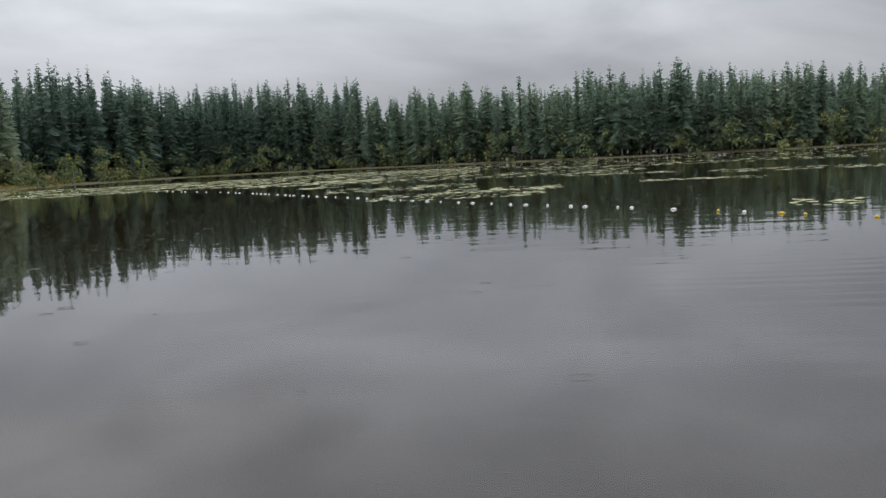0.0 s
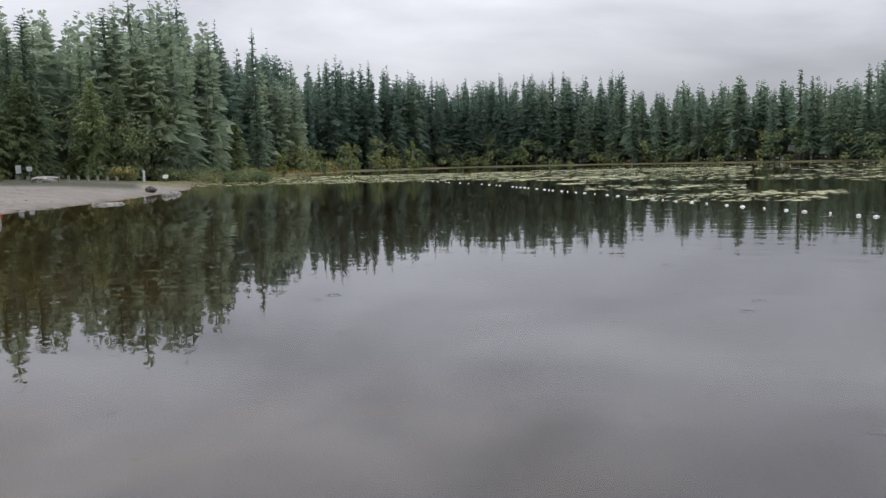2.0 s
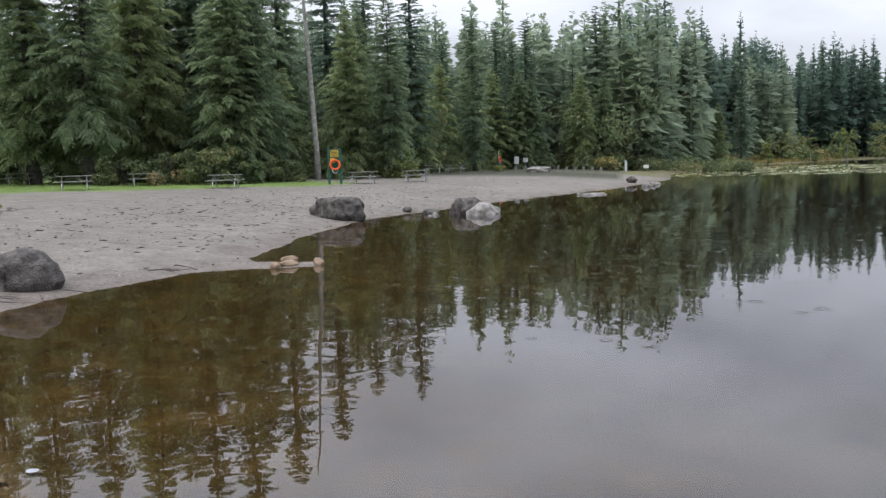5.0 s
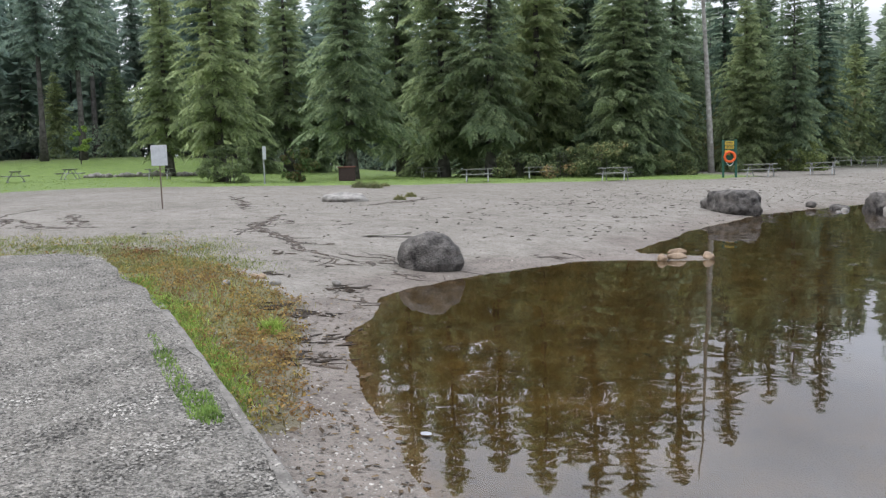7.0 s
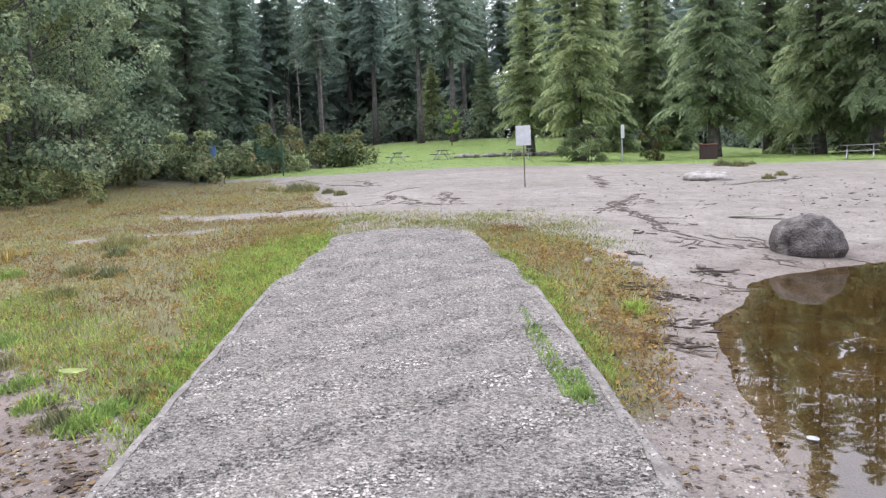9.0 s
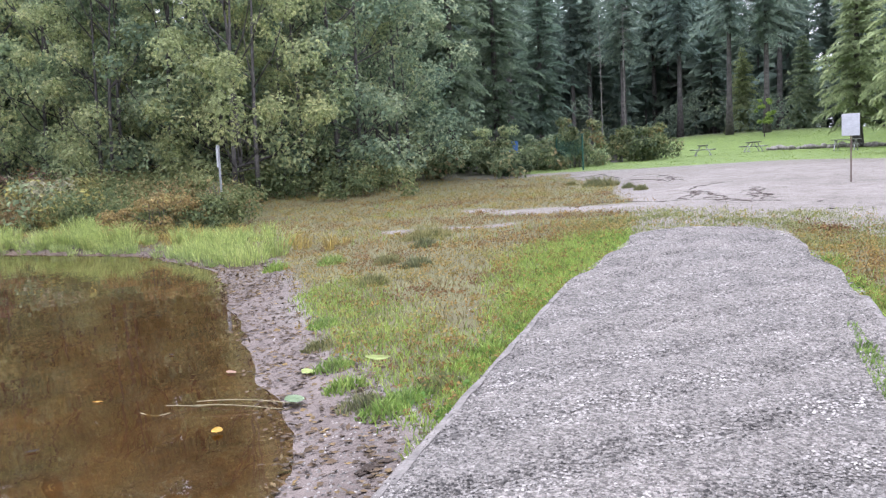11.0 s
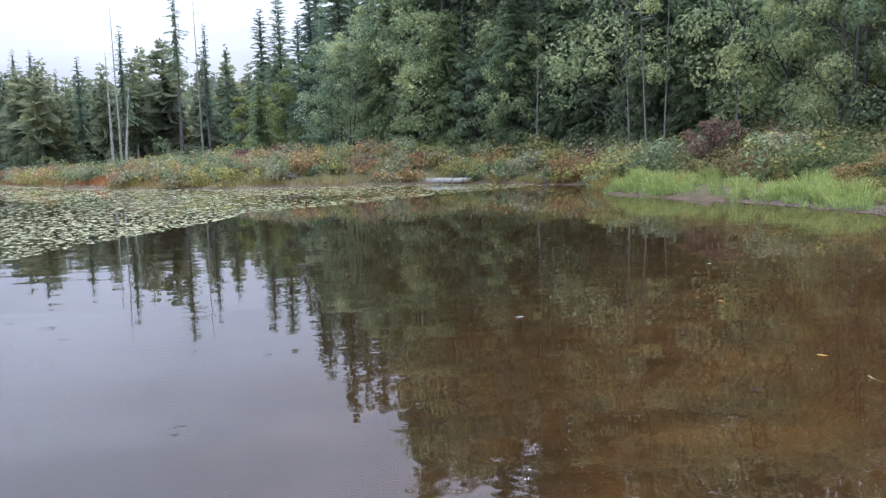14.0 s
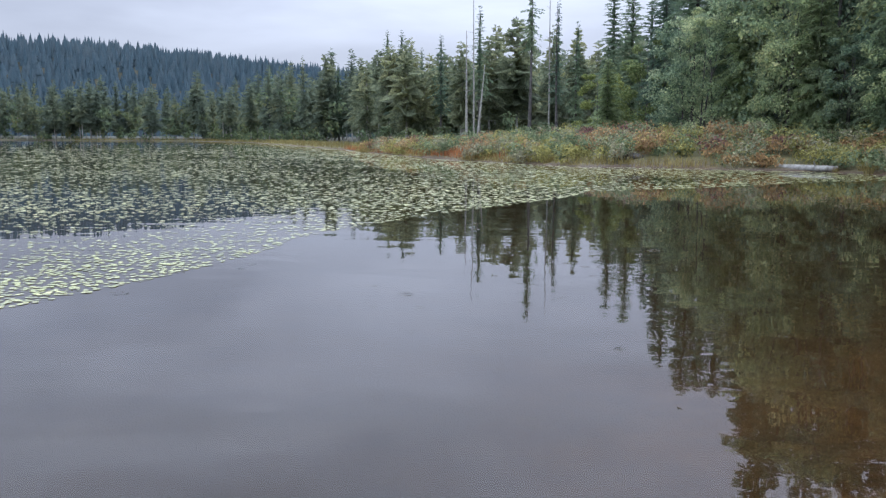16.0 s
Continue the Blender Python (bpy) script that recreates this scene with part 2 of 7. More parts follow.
def ground_material():
    """One sheet: the attribute 'cover' holds lawn, weeds and mud; bare sand is the rest."""
    m, nt, bsdf, tc = start("ground_cover")
    at = nt.nodes.new("ShaderNodeVertexColor")
    at.layer_name = "cover"
    sep = nt.nodes.new("ShaderNodeSeparateColor")
    nt.links.new(at.outputs[0], sep.inputs[0])
    ob = tc.outputs["Object"]
    big, mid = tex(nt, "ShaderNodeTexNoise", 0.18, ob, 6), tex(nt, "ShaderNodeTexNoise", 1.3, ob, 6, 0.65)
    fine, grit = tex(nt, "ShaderNodeTexNoise", 14, ob, 5, 0.7), tex(nt, "ShaderNodeTexVoronoi", 55, ob)
    sand = ramp_node(nt, mid.outputs[0], [(0.28, (0.137, 0.122, 0.105)), (0.5, (0.178, 0.163, 0.142)), (0.75, (0.22, 0.204, 0.18))])
    specks = ramp_node(nt, fine.outputs[0], [(0.33, (0.35, 0.32, 0.3)), (0.46, (0.95, 0.95, 0.95)), (0.8, (1.2, 1.2, 1.2))])
    sand = mixc(nt, 1.0, sand, specks, "MULTIPLY")
    pock = tex(nt, "ShaderNodeTexNoise", 2.6, ob, 6, 0.72)
    sand = mixc(nt, 1.0, sand, ramp_node(nt, pock.outputs[0], [(0.30, (0.55, 0.51, 0.47)), (0.37, (0.92, 0.91, 0.89)), (0.5, (1, 1, 1)), (0.66, (1.08, 1.08, 1.07))]), "MULTIPLY")
    tone = ramp_node(nt, big.outputs[0], [(0.3, (0.82, 0.80, 0.78)), (0.7, (1.1, 1.1, 1.1))])
    sand = mixc(nt, 1.0, sand, tone, "MULTIPLY")
    lawn = ramp_node(nt, mid.outputs[0], [(0.25, (0.08, 0.125, 0.03)), (0.6, (0.13, 0.19, 0.042)), (0.8, (0.175, 0.235, 0.058))])
    weeds = ramp_node(nt, mid.outputs[0], [(0.25, (0.07, 0.062, 0.028)), (0.5, (0.105, 0.098, 0.04)), (0.8, (0.13, 0.135, 0.05))])
    peat = ramp_node(nt, mid.outputs[0], [(0.25, (0.027, 0.017, 0.010)), (0.5, (0.08, 0.048, 0.025)), (0.8, (0.165, 0.10, 0.05))])
    loam = ramp_node(nt, mid.outputs[0], [(0.25, (0.026, 0.022, 0.012)), (0.5, (0.075, 0.062, 0.03)), (0.8, (0.15, 0.12, 0.06))])
    xyz = nt.nodes.new("ShaderNodeSeparateXYZ")
    nt.links.new(ob, xyz.inputs[0])
    mud = mixc(nt, ramp_node(nt, xyz.outputs["Y"], [(0.0, (0, 0, 0)), (1.0, (1, 1, 1))]), peat, loam)

    def sharp(s):
        a = nt.nodes.new("ShaderNodeMath")
        a.operation = "MULTIPLY_ADD"
        nt.links.new(mid.outputs[0], a.inputs[0])
        a.inputs[1].default_value = 0.9
        b = nt.nodes.new("ShaderNodeMath")
        b.operation = "SUBTRACT"
        nt.links.new(s, b.inputs[0])
        b.inputs[1].default_value = 0.45
        nt.links.new(b.outputs[0], a.inputs[2])
        return ramp_node(nt, a.outputs[0], [(0.38, (0, 0, 0)), (0.6, (1, 1, 1))])
    c = mixc(nt, sharp(sep.outputs[0]), sand, lawn)
    c = mixc(nt, sharp(sep.outputs[1]), c, weeds)
    mud = mixc(nt, 0.7, mud, specks, "MULTIPLY")
    floor = ramp_node(nt, mid.outputs[0], [(0.3, (0.022, 0.022, 0.012)), (0.7, (0.05, 0.05, 0.025))])
    # Near-black bed colour imitating light lost in deep tannin water
    depth_dark = ramp_node(nt, mid.outputs[0], [(0.3, (0.012, 0.011, 0.008)), (0.7, (0.03, 0.026, 0.016))])
    at2, sep2 = nt.nodes.new("ShaderNodeVertexColor"), nt.nodes.new("ShaderNodeSeparateColor")
    at2.layer_name = "cover_more"
    nt.links.new(at2.outputs[0], sep2.inputs[0])
    c = mixc(nt, sep.outputs[2], c, mud)
    c = mixc(nt, sep2.outputs[0], c, floor)
    c = mixc(nt, sep2.outputs[1], c, depth_dark)
    wetsand = ramp_node(nt, mid.outputs[0], [(0.3, (0.085, 0.066, 0.056)), (0.7, (0.165, 0.133, 0.115))])
    wetsand = mixc(nt, 1.0, wetsand, specks, "MULTIPLY")

    c = mixc(nt, sep2.outputs[2], c, wetsand)
    nt.links.new(c, bsdf.inputs["Base Color"])
    bsdf.inputs["Roughness"].default_value = 0.8
    h = mixc(nt, 0.3, mixc(nt, 0.6, fine.outputs[0], pock.outputs[0]), grit.outputs[0])
    bump(nt, bsdf, h, 0.8, 0.06)
    return m


def water_material():
    m = bpy.data.materials.new("lake_water")
    m.use_nodes = True
    nt = m.node_tree
    nt.nodes.remove(nt.nodes["Principled BSDF"])
    tc = nt.nodes.new("ShaderNodeTexCoord")
    mp = nt.nodes.new("ShaderNodeMapping")
    mp.inputs["Rotation"].default_value = (0, 0, radians(25))
    mp.inputs["Scale"].default_value = (1.0, 1.7, 1.0)
    nt.links.new(tc.outputs["Object"], mp.inputs[0])
    wave = tex(nt, "ShaderNodeTexNoise", 0.7, mp.outputs[0], 1, 0.4)
    small = tex(nt, "ShaderNodeTexNoise", 4.5, tc.outputs["Object"], 1, 0.5)
    area = tex(nt, "ShaderNodeTexNoise", 0.05, tc.outputs["Object"], 2)
    gust = ramp_node(nt, area.outputs[0], [(0.42, (0.25, 0.25, 0.25)), (0.62, (1, 1, 1))])
    h = mixc(nt, 0.05, wave.outputs[0], small.outputs[0])
    b = nt.nodes.new("ShaderNodeBump")
    b.inputs["Distance"].default_value = 0.009
    nt.links.new(gust, b.inputs["Strength"])
    nt.links.new(h, b.inputs["Height"])

    def calc(op, x, y=0.0, z=0.0):
        n = nt.nodes.new("ShaderNodeMath")
        n.operation = op
        for sock, v in zip(n.inputs, (x, y, z)):
            if isinstance(v, (int, float)):
                sock.default_value = v
            else:
                nt.links.new(v, sock)
        return n.outputs[0]
    # rings of light rain
    cell = tex(nt, "ShaderNodeTexVoronoi", 2.4, tc.outputs["Object"])
    bw = nt.nodes.new("ShaderNodeRGBToBW")
    nt.links.new(cell.outputs["Color"], bw.inputs[0])
    reach = calc("MAXIMUM", calc("MULTIPLY_ADD", bw.outputs[0], 1.1, -0.66), 0.0005)
    near = calc("MAXIMUM", calc("MULTIPLY_ADD", calc("ABSOLUTE", calc("SUBTRACT", calc("DIVIDE", cell.outputs["Distance"], reach), 0.7)), -3.5, 1.0), 0.0)
    ring = calc("MULTIPLY", calc("SINE", calc("MULTIPLY", cell.outputs["Distance"], 130.0)), near)
    b2 = nt.nodes.new("ShaderNodeBump")
    b2.inputs["Distance"].default_value, b2.inputs["Strength"].default_value = 0.003, 0.2
    nt.links.new(ring, b2.inputs["Height"])
    nt.links.new(b.outputs[0], b2.inputs["Normal"])
    # a boat's old wake, fading in arcs
    mw = nt.nodes.new("ShaderNodeMapping")
    mw.inputs["Location"].default_value = (-7, -26, 0)
    nt.links.new(tc.outputs["Object"], mw.inputs[0])
    ln = nt.nodes.new("ShaderNodeVectorMath")
    ln.operation = "LENGTH"
    nt.links.new(mw.outputs[0], ln.inputs[0])
    dist = ln.outputs["Value"]
    band = calc("MULTIPLY", calc("SINE", calc("MULTIPLY", dist, 13.0)), calc("MAXIMUM", calc("SUBTRACT", 1.0, calc("ABSOLUTE", calc("DIVIDE", calc("SUBTRACT", dist, 16.0), 8.0))), 0.0))
    sx = nt.nodes.new("ShaderNodeSeparateXYZ")
    nt.links.new(tc.outputs["Object"], sx.inputs[0])
    side = nt.nodes.new("ShaderNodeClamp")
    nt.links.new(calc("MULTIPLY_ADD", sx.outputs["X"], 0.25, -0.5), side.inputs[0])
    band = calc("MULTIPLY", band, side.outputs[0])
    b3 = nt.nodes.new("ShaderNodeBump")
    b3.inputs["Distance"].default_value, b3.inputs["Strength"].default_value = 0.0025, 0.35
    nt.links.new(band, b3.inputs["Height"])
    nt.links.new(b2.outputs[0], b3.inputs["Normal"])
    gl, tr = nt.nodes.new("ShaderNodeBsdfGlossy"), nt.nodes.new("ShaderNodeBsdfTransparent")
    gl.inputs["Roughness"].default_value = 0.012
    gl.inputs["Color"].default_value = (0.95, 0.96, 1.0, 1)
    tr.inputs["Color"].default_value = (0.78, 0.66, 0.46, 1)
    fr = nt.nodes.new("ShaderNodeFresnel")
    fr.inputs["IOR"].default_value = 1.36
    mx = nt.nodes.new("ShaderNodeMixShader")
    for n in (gl, fr):
        nt.links.new(b3.outputs[0], n.inputs["Normal"])
    nt.links.new(fr.outputs[0], mx.inputs[0])
    nt.links.new(tr.outputs[0], mx.inputs[1])
    nt.links.new(gl.outputs[0], mx.inputs[2])
    nt.links.new(mx.outputs[0], nt.nodes["Material Output"].inputs[0])
    return m


def gravel_material():
    m, nt, bsdf, tc = start("crushed_gravel")
    ob = tc.outputs["Object"]
    v, v2 = tex(nt, "ShaderNodeTexVoronoi", 48, ob), tex(nt, "ShaderNodeTexVoronoi", 95, ob)
    n = tex(nt, "ShaderNodeTexNoise", 1.2, ob, 5, 0.6)
    c = mixc(nt, 0.5, v.outputs["Color"], v2.outputs["Color"])
    bw = nt.nodes.new("ShaderNodeRGBToBW")
    nt.links.new(c, bw.inputs[0])
    stone = ramp_node(nt, bw.outputs[0], [(0.2, (0.06, 0.055, 0.049)), (0.5, (0.18, 0.169, 0.15)), (0.8, (0.345, 0.325, 0.292))])
    broad = ramp_node(nt, n.outputs[0], [(0.3, (0.8, 0.8, 0.8)), (0.7, (1.12, 1.1, 1.08))])
    nt.links.new(mixc(nt, 1.0, stone, broad, "MULTIPLY"), bsdf.inputs["Base Color"])
    bsdf.inputs["Roughness"].default_value = 0.85
    bump(nt, bsdf, mixc(nt, 0.5, v.outputs["Distance"], v2.outputs["Distance"]), 1.0, 0.04)
    return m


# ------------------------------------------------------------------ ground and water
NORTH = [(-2.5, 1.5), (-4.8, 1.5), (-6.7, 1.6), (-9.05, 1.8), (-10.3, 2.07), (-12.3, 2.8), (-13.9, 3.6), (-15, 5.6), (-15.9, 7.6),
         (-15.5, 8.5), (-14.7, 9.9), (-15.2, 10.2), (-16.6, 9.5), (-17.4, 10.0), (-21.5, 13.9), (-26.2, 19.6), (-28.5, 26), (-31.4, 33), (-36, 49), (-44, 67), (-58, 88), (-64, 112),
         (-80, 150), (-92, 210), (-80, 290), (-36, 300), (5, 262), (45, 232), (93, 225), (129, 247), (220, 300), (340, 240)]
SOUTH = [(380, 40), (340, -200), (250, -330), (142, -335), (88, -256), (31, -131), (21, -104), (6.7, -72), (-2.3, -59.3), (-9, -57),
         (-16.3, -53), (-21, -43), (-17, -33), (-17.8, -23.7), (-17.4, -18.4), (-14.8, -13.2), (-12.4, -10.9), (-10.2, -8.8),
         (-7.65, -6.2), (-6.3, -4.9), (-5.6, -4.25), (-5, -3.6), (-4.26, -3.2), (-2.4, -2.5), (0, -2.0), (2.3, -1.6), (2.4, 1.3), (0, 1.55)]
LAKE = np.array(NORTH + SOUTH, float)


def step(a, b, v):
    t = np.clip((v - a) / (b - a), 0, 1)
    return t * t * (3 - 2 * t)


def shore_distance(x, y):
    """Distance to the waterline, positive on land."""
    x, y = np.asarray(x, float), np.asarray(y, float)
    best, inside = np.full(x.shape, 1e9), np.zeros(x.shape, bool)
    for (ax, ay), (bx, by) in zip(LAKE, np.roll(LAKE, -1, 0)):
        ex, ey = bx - ax, by - ay
        t = np.clip(((x - ax) * ex + (y - ay) * ey) / (ex * ex + ey * ey), 0, 1)
        best = np.minimum(best, np.hypot(x - ax - t * ex, y - ay - t * ey))
        crosses = (ay > y) != (by > y)
        inside ^= crosses & (x < ex * (y - ay) / (ey if abs(ey) > 1e-9 else 1e-9) + ax)
    return np.where(inside, -best, best)


def wobble(x, y):
    return (np.sin(x * 0.9 + 1.3 * np.sin(y * 0.7)) + np.sin(y * 1.1 + 1.7 * np.sin(x * 0.5 + 2))) * 0.5


RAMP_W = 1.38


def ramp_mid(x):
    return -0.07 + 0.162 * x


def ramp_z(x):
    return 0.24 - 0.0545 * x


def height(x, y, d=None):
    x, y = np.asarray(x, float), np.asarray(y, float)
    if d is None:
        d = shore_distance(x, y)
    d = d + 0.12 * wobble(x * 1.7, y * 1.7) * step(0, 12, np.hypot(x, y)) + 0.05 * wobble(x * 5, y * 5)
    dl = np.maximum(d, 0)
    beach = 1.3 * (1 - np.exp(-dl / 10)) + 0.026 * np.maximum(0, dl - 14) * (1 - step(-5, 34, y))
    beach = np.minimum(beach, 2.4) + 1.9 * step(70, 94, -x) * (1 - step(-10, 30, y)) + 0.6 * step(75, 120, -x)
    marsh = 0.25 * (1 - np.exp(-dl / 1.5)) + np.where(y < 0, (0.09 * np.minimum(dl, 9) + 0.03 * np.minimum(dl, 30)) * (1 - step(75, 110, -y)), 0) + 0.012 * np.minimum(dl, 120)
    wet = np.maximum(1 - step(-30, -17, y), step(80, 97, y))
    land = beach * (1 - wet) + marsh * wet + 0.015 * wobble(x, y) * step(0, 1, dl)
    far = np.hypot(x, y)
    hill = 92 * step(700, 1060, -y + 0.3 * x) * (0.35 + 0.65 * step(-60, 420, x)) * step(-300, 0, x) * (0.92 + 0.08 * np.sin(x * 0.012 + 1)) + 22 * step(420, 700, y) * step(-400, -150, x) * (1 - step(0, 250, x))
    land = land + hill * step(400, 700, far)
    bed = -np.minimum(0.055 * np.maximum(-d, 0), 2.5)
    z = np.where(d > 0, land, bed)
    under = (np.abs(y - ramp_mid(x)) < RAMP_W + 0.05) & (x > -13.2) & (x < 3)
    return np.where(under, np.minimum(z, ramp_z(x) - 0.12), z)


def zat(x, y):
    return float(height(np.array([x]), np.array([y]))[0])


def raw(name, verts, faces, mat, smooth=False):
    me = bpy.data.meshes.new(name)
    me.from_pydata(np.asarray(verts).tolist(), [], np.asarray(faces).tolist() if isinstance(faces, np.ndarray) else faces)
    if mat:
        me.materials.append(mat)
    if smooth:
        me.polygons.foreach_set("use_smooth", np.ones(len(me.polygons), bool))
    me.update()
    return me


def segment_distance(x, y, ax, ay, bx, by):
    ex, ey = bx - ax, by - ay
    t = np.clip(((x - ax) * ex + (y - ay) * ey) / (ex * ex + ey * ey), 0, 1)
    return np.hypot(x - ax - t * ex, y - ay - t * ey)


def covers(x, y, d):
    """How much lawn, weeds, marsh and forest floor lies at each place of the plan."""
    far, beside, w = np.hypot(x, y), y - ramp_mid(x), wobble(x * 0.6, y * 0.6)
    az = np.degrees(np.arctan2(-x, y)) % 360
    field = step(0.8, 1.5, d + 0.3 * w) * (1 - step(-1.6, -1.3, beside)) * step(4.2, 5.0, -x) * (1 - step(39, 43, -x + w))
    field = field * (1 - step(-0.6, 0.6, y + 0.4 * w - np.interp(-x, [12.5, 16, 20, 27, 33, 39], [-2.6, -3.8, -5.2, -7.6, -9.5, -14])) * step(12, 13.5, -x))
    for ax, ay, bx, by, wide in ((-23.8, -11.7, -22.2, -8.9, 0.5), (-22.2, -8.9, -20.9, -4.5, 1.0), (-18.8, -11.0, -18.65, -7.9, 0.3)):
        field = field * step(wide * 0.6, wide * 1.5, segment_distance(x, y, ax, ay, bx, by) + 0.3 * w + 0.35 * wobble(x * 2.3, y * 2.3))
    north = 1.3 * step(0.35, 0.8, d) * step(1.25, 1.4, beside) * step(5.7, 6.3, -x) * (1 - step(-0.3, 0.5, beside - 1.36 - np.interp(-x, [5.7, 6.4, 8, 12, 16, 20], [0.3, 1.05, 1.4, 1.95, 1.5, 0.0]) + 0.3 * w + 0.2 * wobble(x * 3, y * 3))) * (1 - step(17, 19, -x))
    weeds = np.maximum(field, north)
    head = 0.2 * step(13, 14, -x) * (1 - step(19.5, 21.5, -x + w)) * (1 - step(2.5, 4, np.abs(beside)))
    weeds = np.maximum(weeds, head)
    marsh = np.maximum((1 - step(-22, -17, y)), step(66, 76, y)) * step(-0.35, 0.05, d) * 1.4
    lawn = step(45, 48, -x + 0.10 * np.abs(y) + 0.6 * w) * (1 - step(26, 40, y)) * (1 - step(19, 24, -y))
    forest = np.where((az > 36) & (az < 113), step(86, 96, far), 0)
    forest = np.maximum(forest, np.where((az > 112) & (az < 173), step(13, 18, d) * step(40, 48, far), 0))
    forest = np.maximum(forest, step(9, 20, d) * step(115, 140, far))
    forest = np.maximum(forest, np.where((az > 36) & (az < 62), step(68, 76, far) * (1 - step(66, 74, y)), 0))
    return lawn, weeds, marsh, forest


def build_ground():
    rings = np.concatenate([np.linspace(0.6, 24, 108), 24 * (1.05 ** np.arange(1, 102))])
    turns = np.linspace(0, 2 * np.pi, 501)[:-1]
    r, a = np.meshgrid(rings, turns, indexing="ij")
    x, y = r * np.cos(a), r * np.sin(a)
    d = shore_distance(x, y)
    z = height(x, y, d)
    nr, na = r.shape
    verts = np.concatenate([np.stack([x, y, z], -1).reshape(-1, 3), [[0, 0, 0.05]]])
    i, j = np.meshgrid(np.arange(nr - 1), np.arange(na), indexing="ij")
    k = (j + 1) % na
    faces = np.stack([i * na + j, (i + 1) * na + j, (i + 1) * na + k, i * na + k], -1).reshape(-1, 4).tolist()
    faces += [[len(verts) - 1, q, (q + 1) % na] for q in range(na)]
    me = raw("ground", verts, faces, ground_material(), True)
    lawn, weeds, marsh, forest = covers(x, y, d)
    mud = 1 - step(-0.35, -0.02, d)
    # Bed darkening out from shore and past the ramp, painted for lost light
    depth_dark = np.maximum(step(2.0, 8.5, -d), step(-5, 1.5, x) * step(0.3, 2.0, -d)) * 0.97
    damp = (1 - step(0.4, 1.5, d + 0.4 * wobble(x * 2, y * 2))) * step(-0.2, 0.0, d) * np.where(y < 0, 0.9, 0.6) * step(-27, -23, y)
    damp = np.maximum(damp, step(-0.1, 0.1, d) * (1 - step(2.4, 3.2, np.abs(y - ramp_mid(x)))) * (1 - step(5.5, 7.5, -x)) * 0.55)
    mud = np.maximum(mud, (1 - step(0.3, 1.2, d)) * (1 - step(-19, -14, y)) * 0.9)
    one = np.ones_like(mud)
    for key, four in (("cover", (lawn, np.maximum(weeds, marsh), mud, one)), ("cover_more", (forest, depth_dark, damp, one))):
        col = np.concatenate([np.stack(four, -1).reshape(-1, 4), [[0, 0, 0, 1]]])
        me.color_attributes.new(key, "FLOAT_COLOR", "POINT").data.foreach_set("color", col.astype(np.float32).ravel())
    tagged(new("ground", me), "grey-brown wet sand beach with lawn, weeds and muddy lake bed", "ground", kind="structure")
    s = 1500
    wm = raw("water", [(-s, -s, 0), (s, -s, 0), (s, s, 0), (-s, s, 0)], [(0, 1, 2, 3)], water_material())
    tagged(new("water", wm), "still dark lake water with tannin-brown shallows", "water", kind="structure")


build_ground()


def part(name, bm, material, parent, label=""):
    me = bpy.data.meshes.new(name)
    bm.to_mesh(me)
    bm.free()
    me.materials.append(material)
    ob = new(name, me)
    ob.parent = parent
    return tagged(ob, label)


def mesh_part(name, me, parent, label=""):
    ob = new(name, me)
    ob.parent = parent
    return tagged(ob, label)


def build_ramp():
    bm = bmesh.new()
    xs = np.linspace(2.2, -13.0, 60)
    rows = []
    for x in xs:
        t = step(8.2, 13.0, -x)
        w = RAMP_W - 0.25 * t
        m = ramp_mid(x)
        ring = []
        for u in np.linspace(-1, 1, 15):
            yy = m + u * w + (0.05 * math.sin(x * 3) * abs(u) if x < -8.3 else 0)
            zz = ramp_z(x) + 0.03 * (1 - u * u) + 0.006 * math.sin(x * 7 + u * 9)
            ring.append(bm.verts.new((x, yy, zz - 0.10 * t * abs(u) ** 3)))
        ring = [bm.verts.new((x, ring[0].co.y - 0.02, ramp_z(x) - 0.6))] + ring + [bm.verts.new((x, ring[-1].co.y + 0.02, ramp_z(x) - 0.6))]
        rows.append(ring)
    for a, b in zip(rows, rows[1:]):
        for k in range(len(a) - 1):
            bm.faces.new((a[k], a[k + 1], b[k + 1], b[k]))
    bm.faces.new(rows[0][::-1])
    bm.faces.new(rows[-1])
    bmesh.ops.recalc_face_normals(bm, faces=bm.faces)
    top = new("ramp")
    part("gravel_surface", bm, gravel_material(), top)
    tagged(top, "grey crushed gravel ramp with low concrete edges", "ramp", kind="structure")


build_ramp()


# ------------------------------------------------------------------ trees
def tube(points, radii, sides=7):
    pts = np.asarray(points, float)
    verts, faces = [], []
    for i, (p, r) in enumerate(zip(pts, radii)):
        d = pts[min(i + 1, len(pts) - 1)] - pts[max(i - 1, 0)]
        d /= np.linalg.norm(d) + 1e-9
        u = np.cross(d, (0.3, 1, 0.1))
        u /= np.linalg.norm(u)
        v = np.cross(d, u)
        for k in range(sides):
            a = 2 * np.pi * k / sides
            verts.append(p + r * (np.cos(a) * u + np.sin(a) * v))
    for i in range(len(pts) - 1):
        for k in range(sides):
            q = (k + 1) % sides
            faces.append((i * sides + k, i * sides + q, (i + 1) * sides + q, (i + 1) * sides + k))
    faces.append(tuple(range(sides))[::-1])
    faces.append(tuple(range((len(pts) - 1) * sides, len(pts) * sides)))
    return verts, faces


def join(pieces):
    verts, faces = [], []
    for v, f in pieces:
        n = len(verts)
        verts += list(v)
        faces += [tuple(q + n for q in g) for g in f]
    return verts, faces


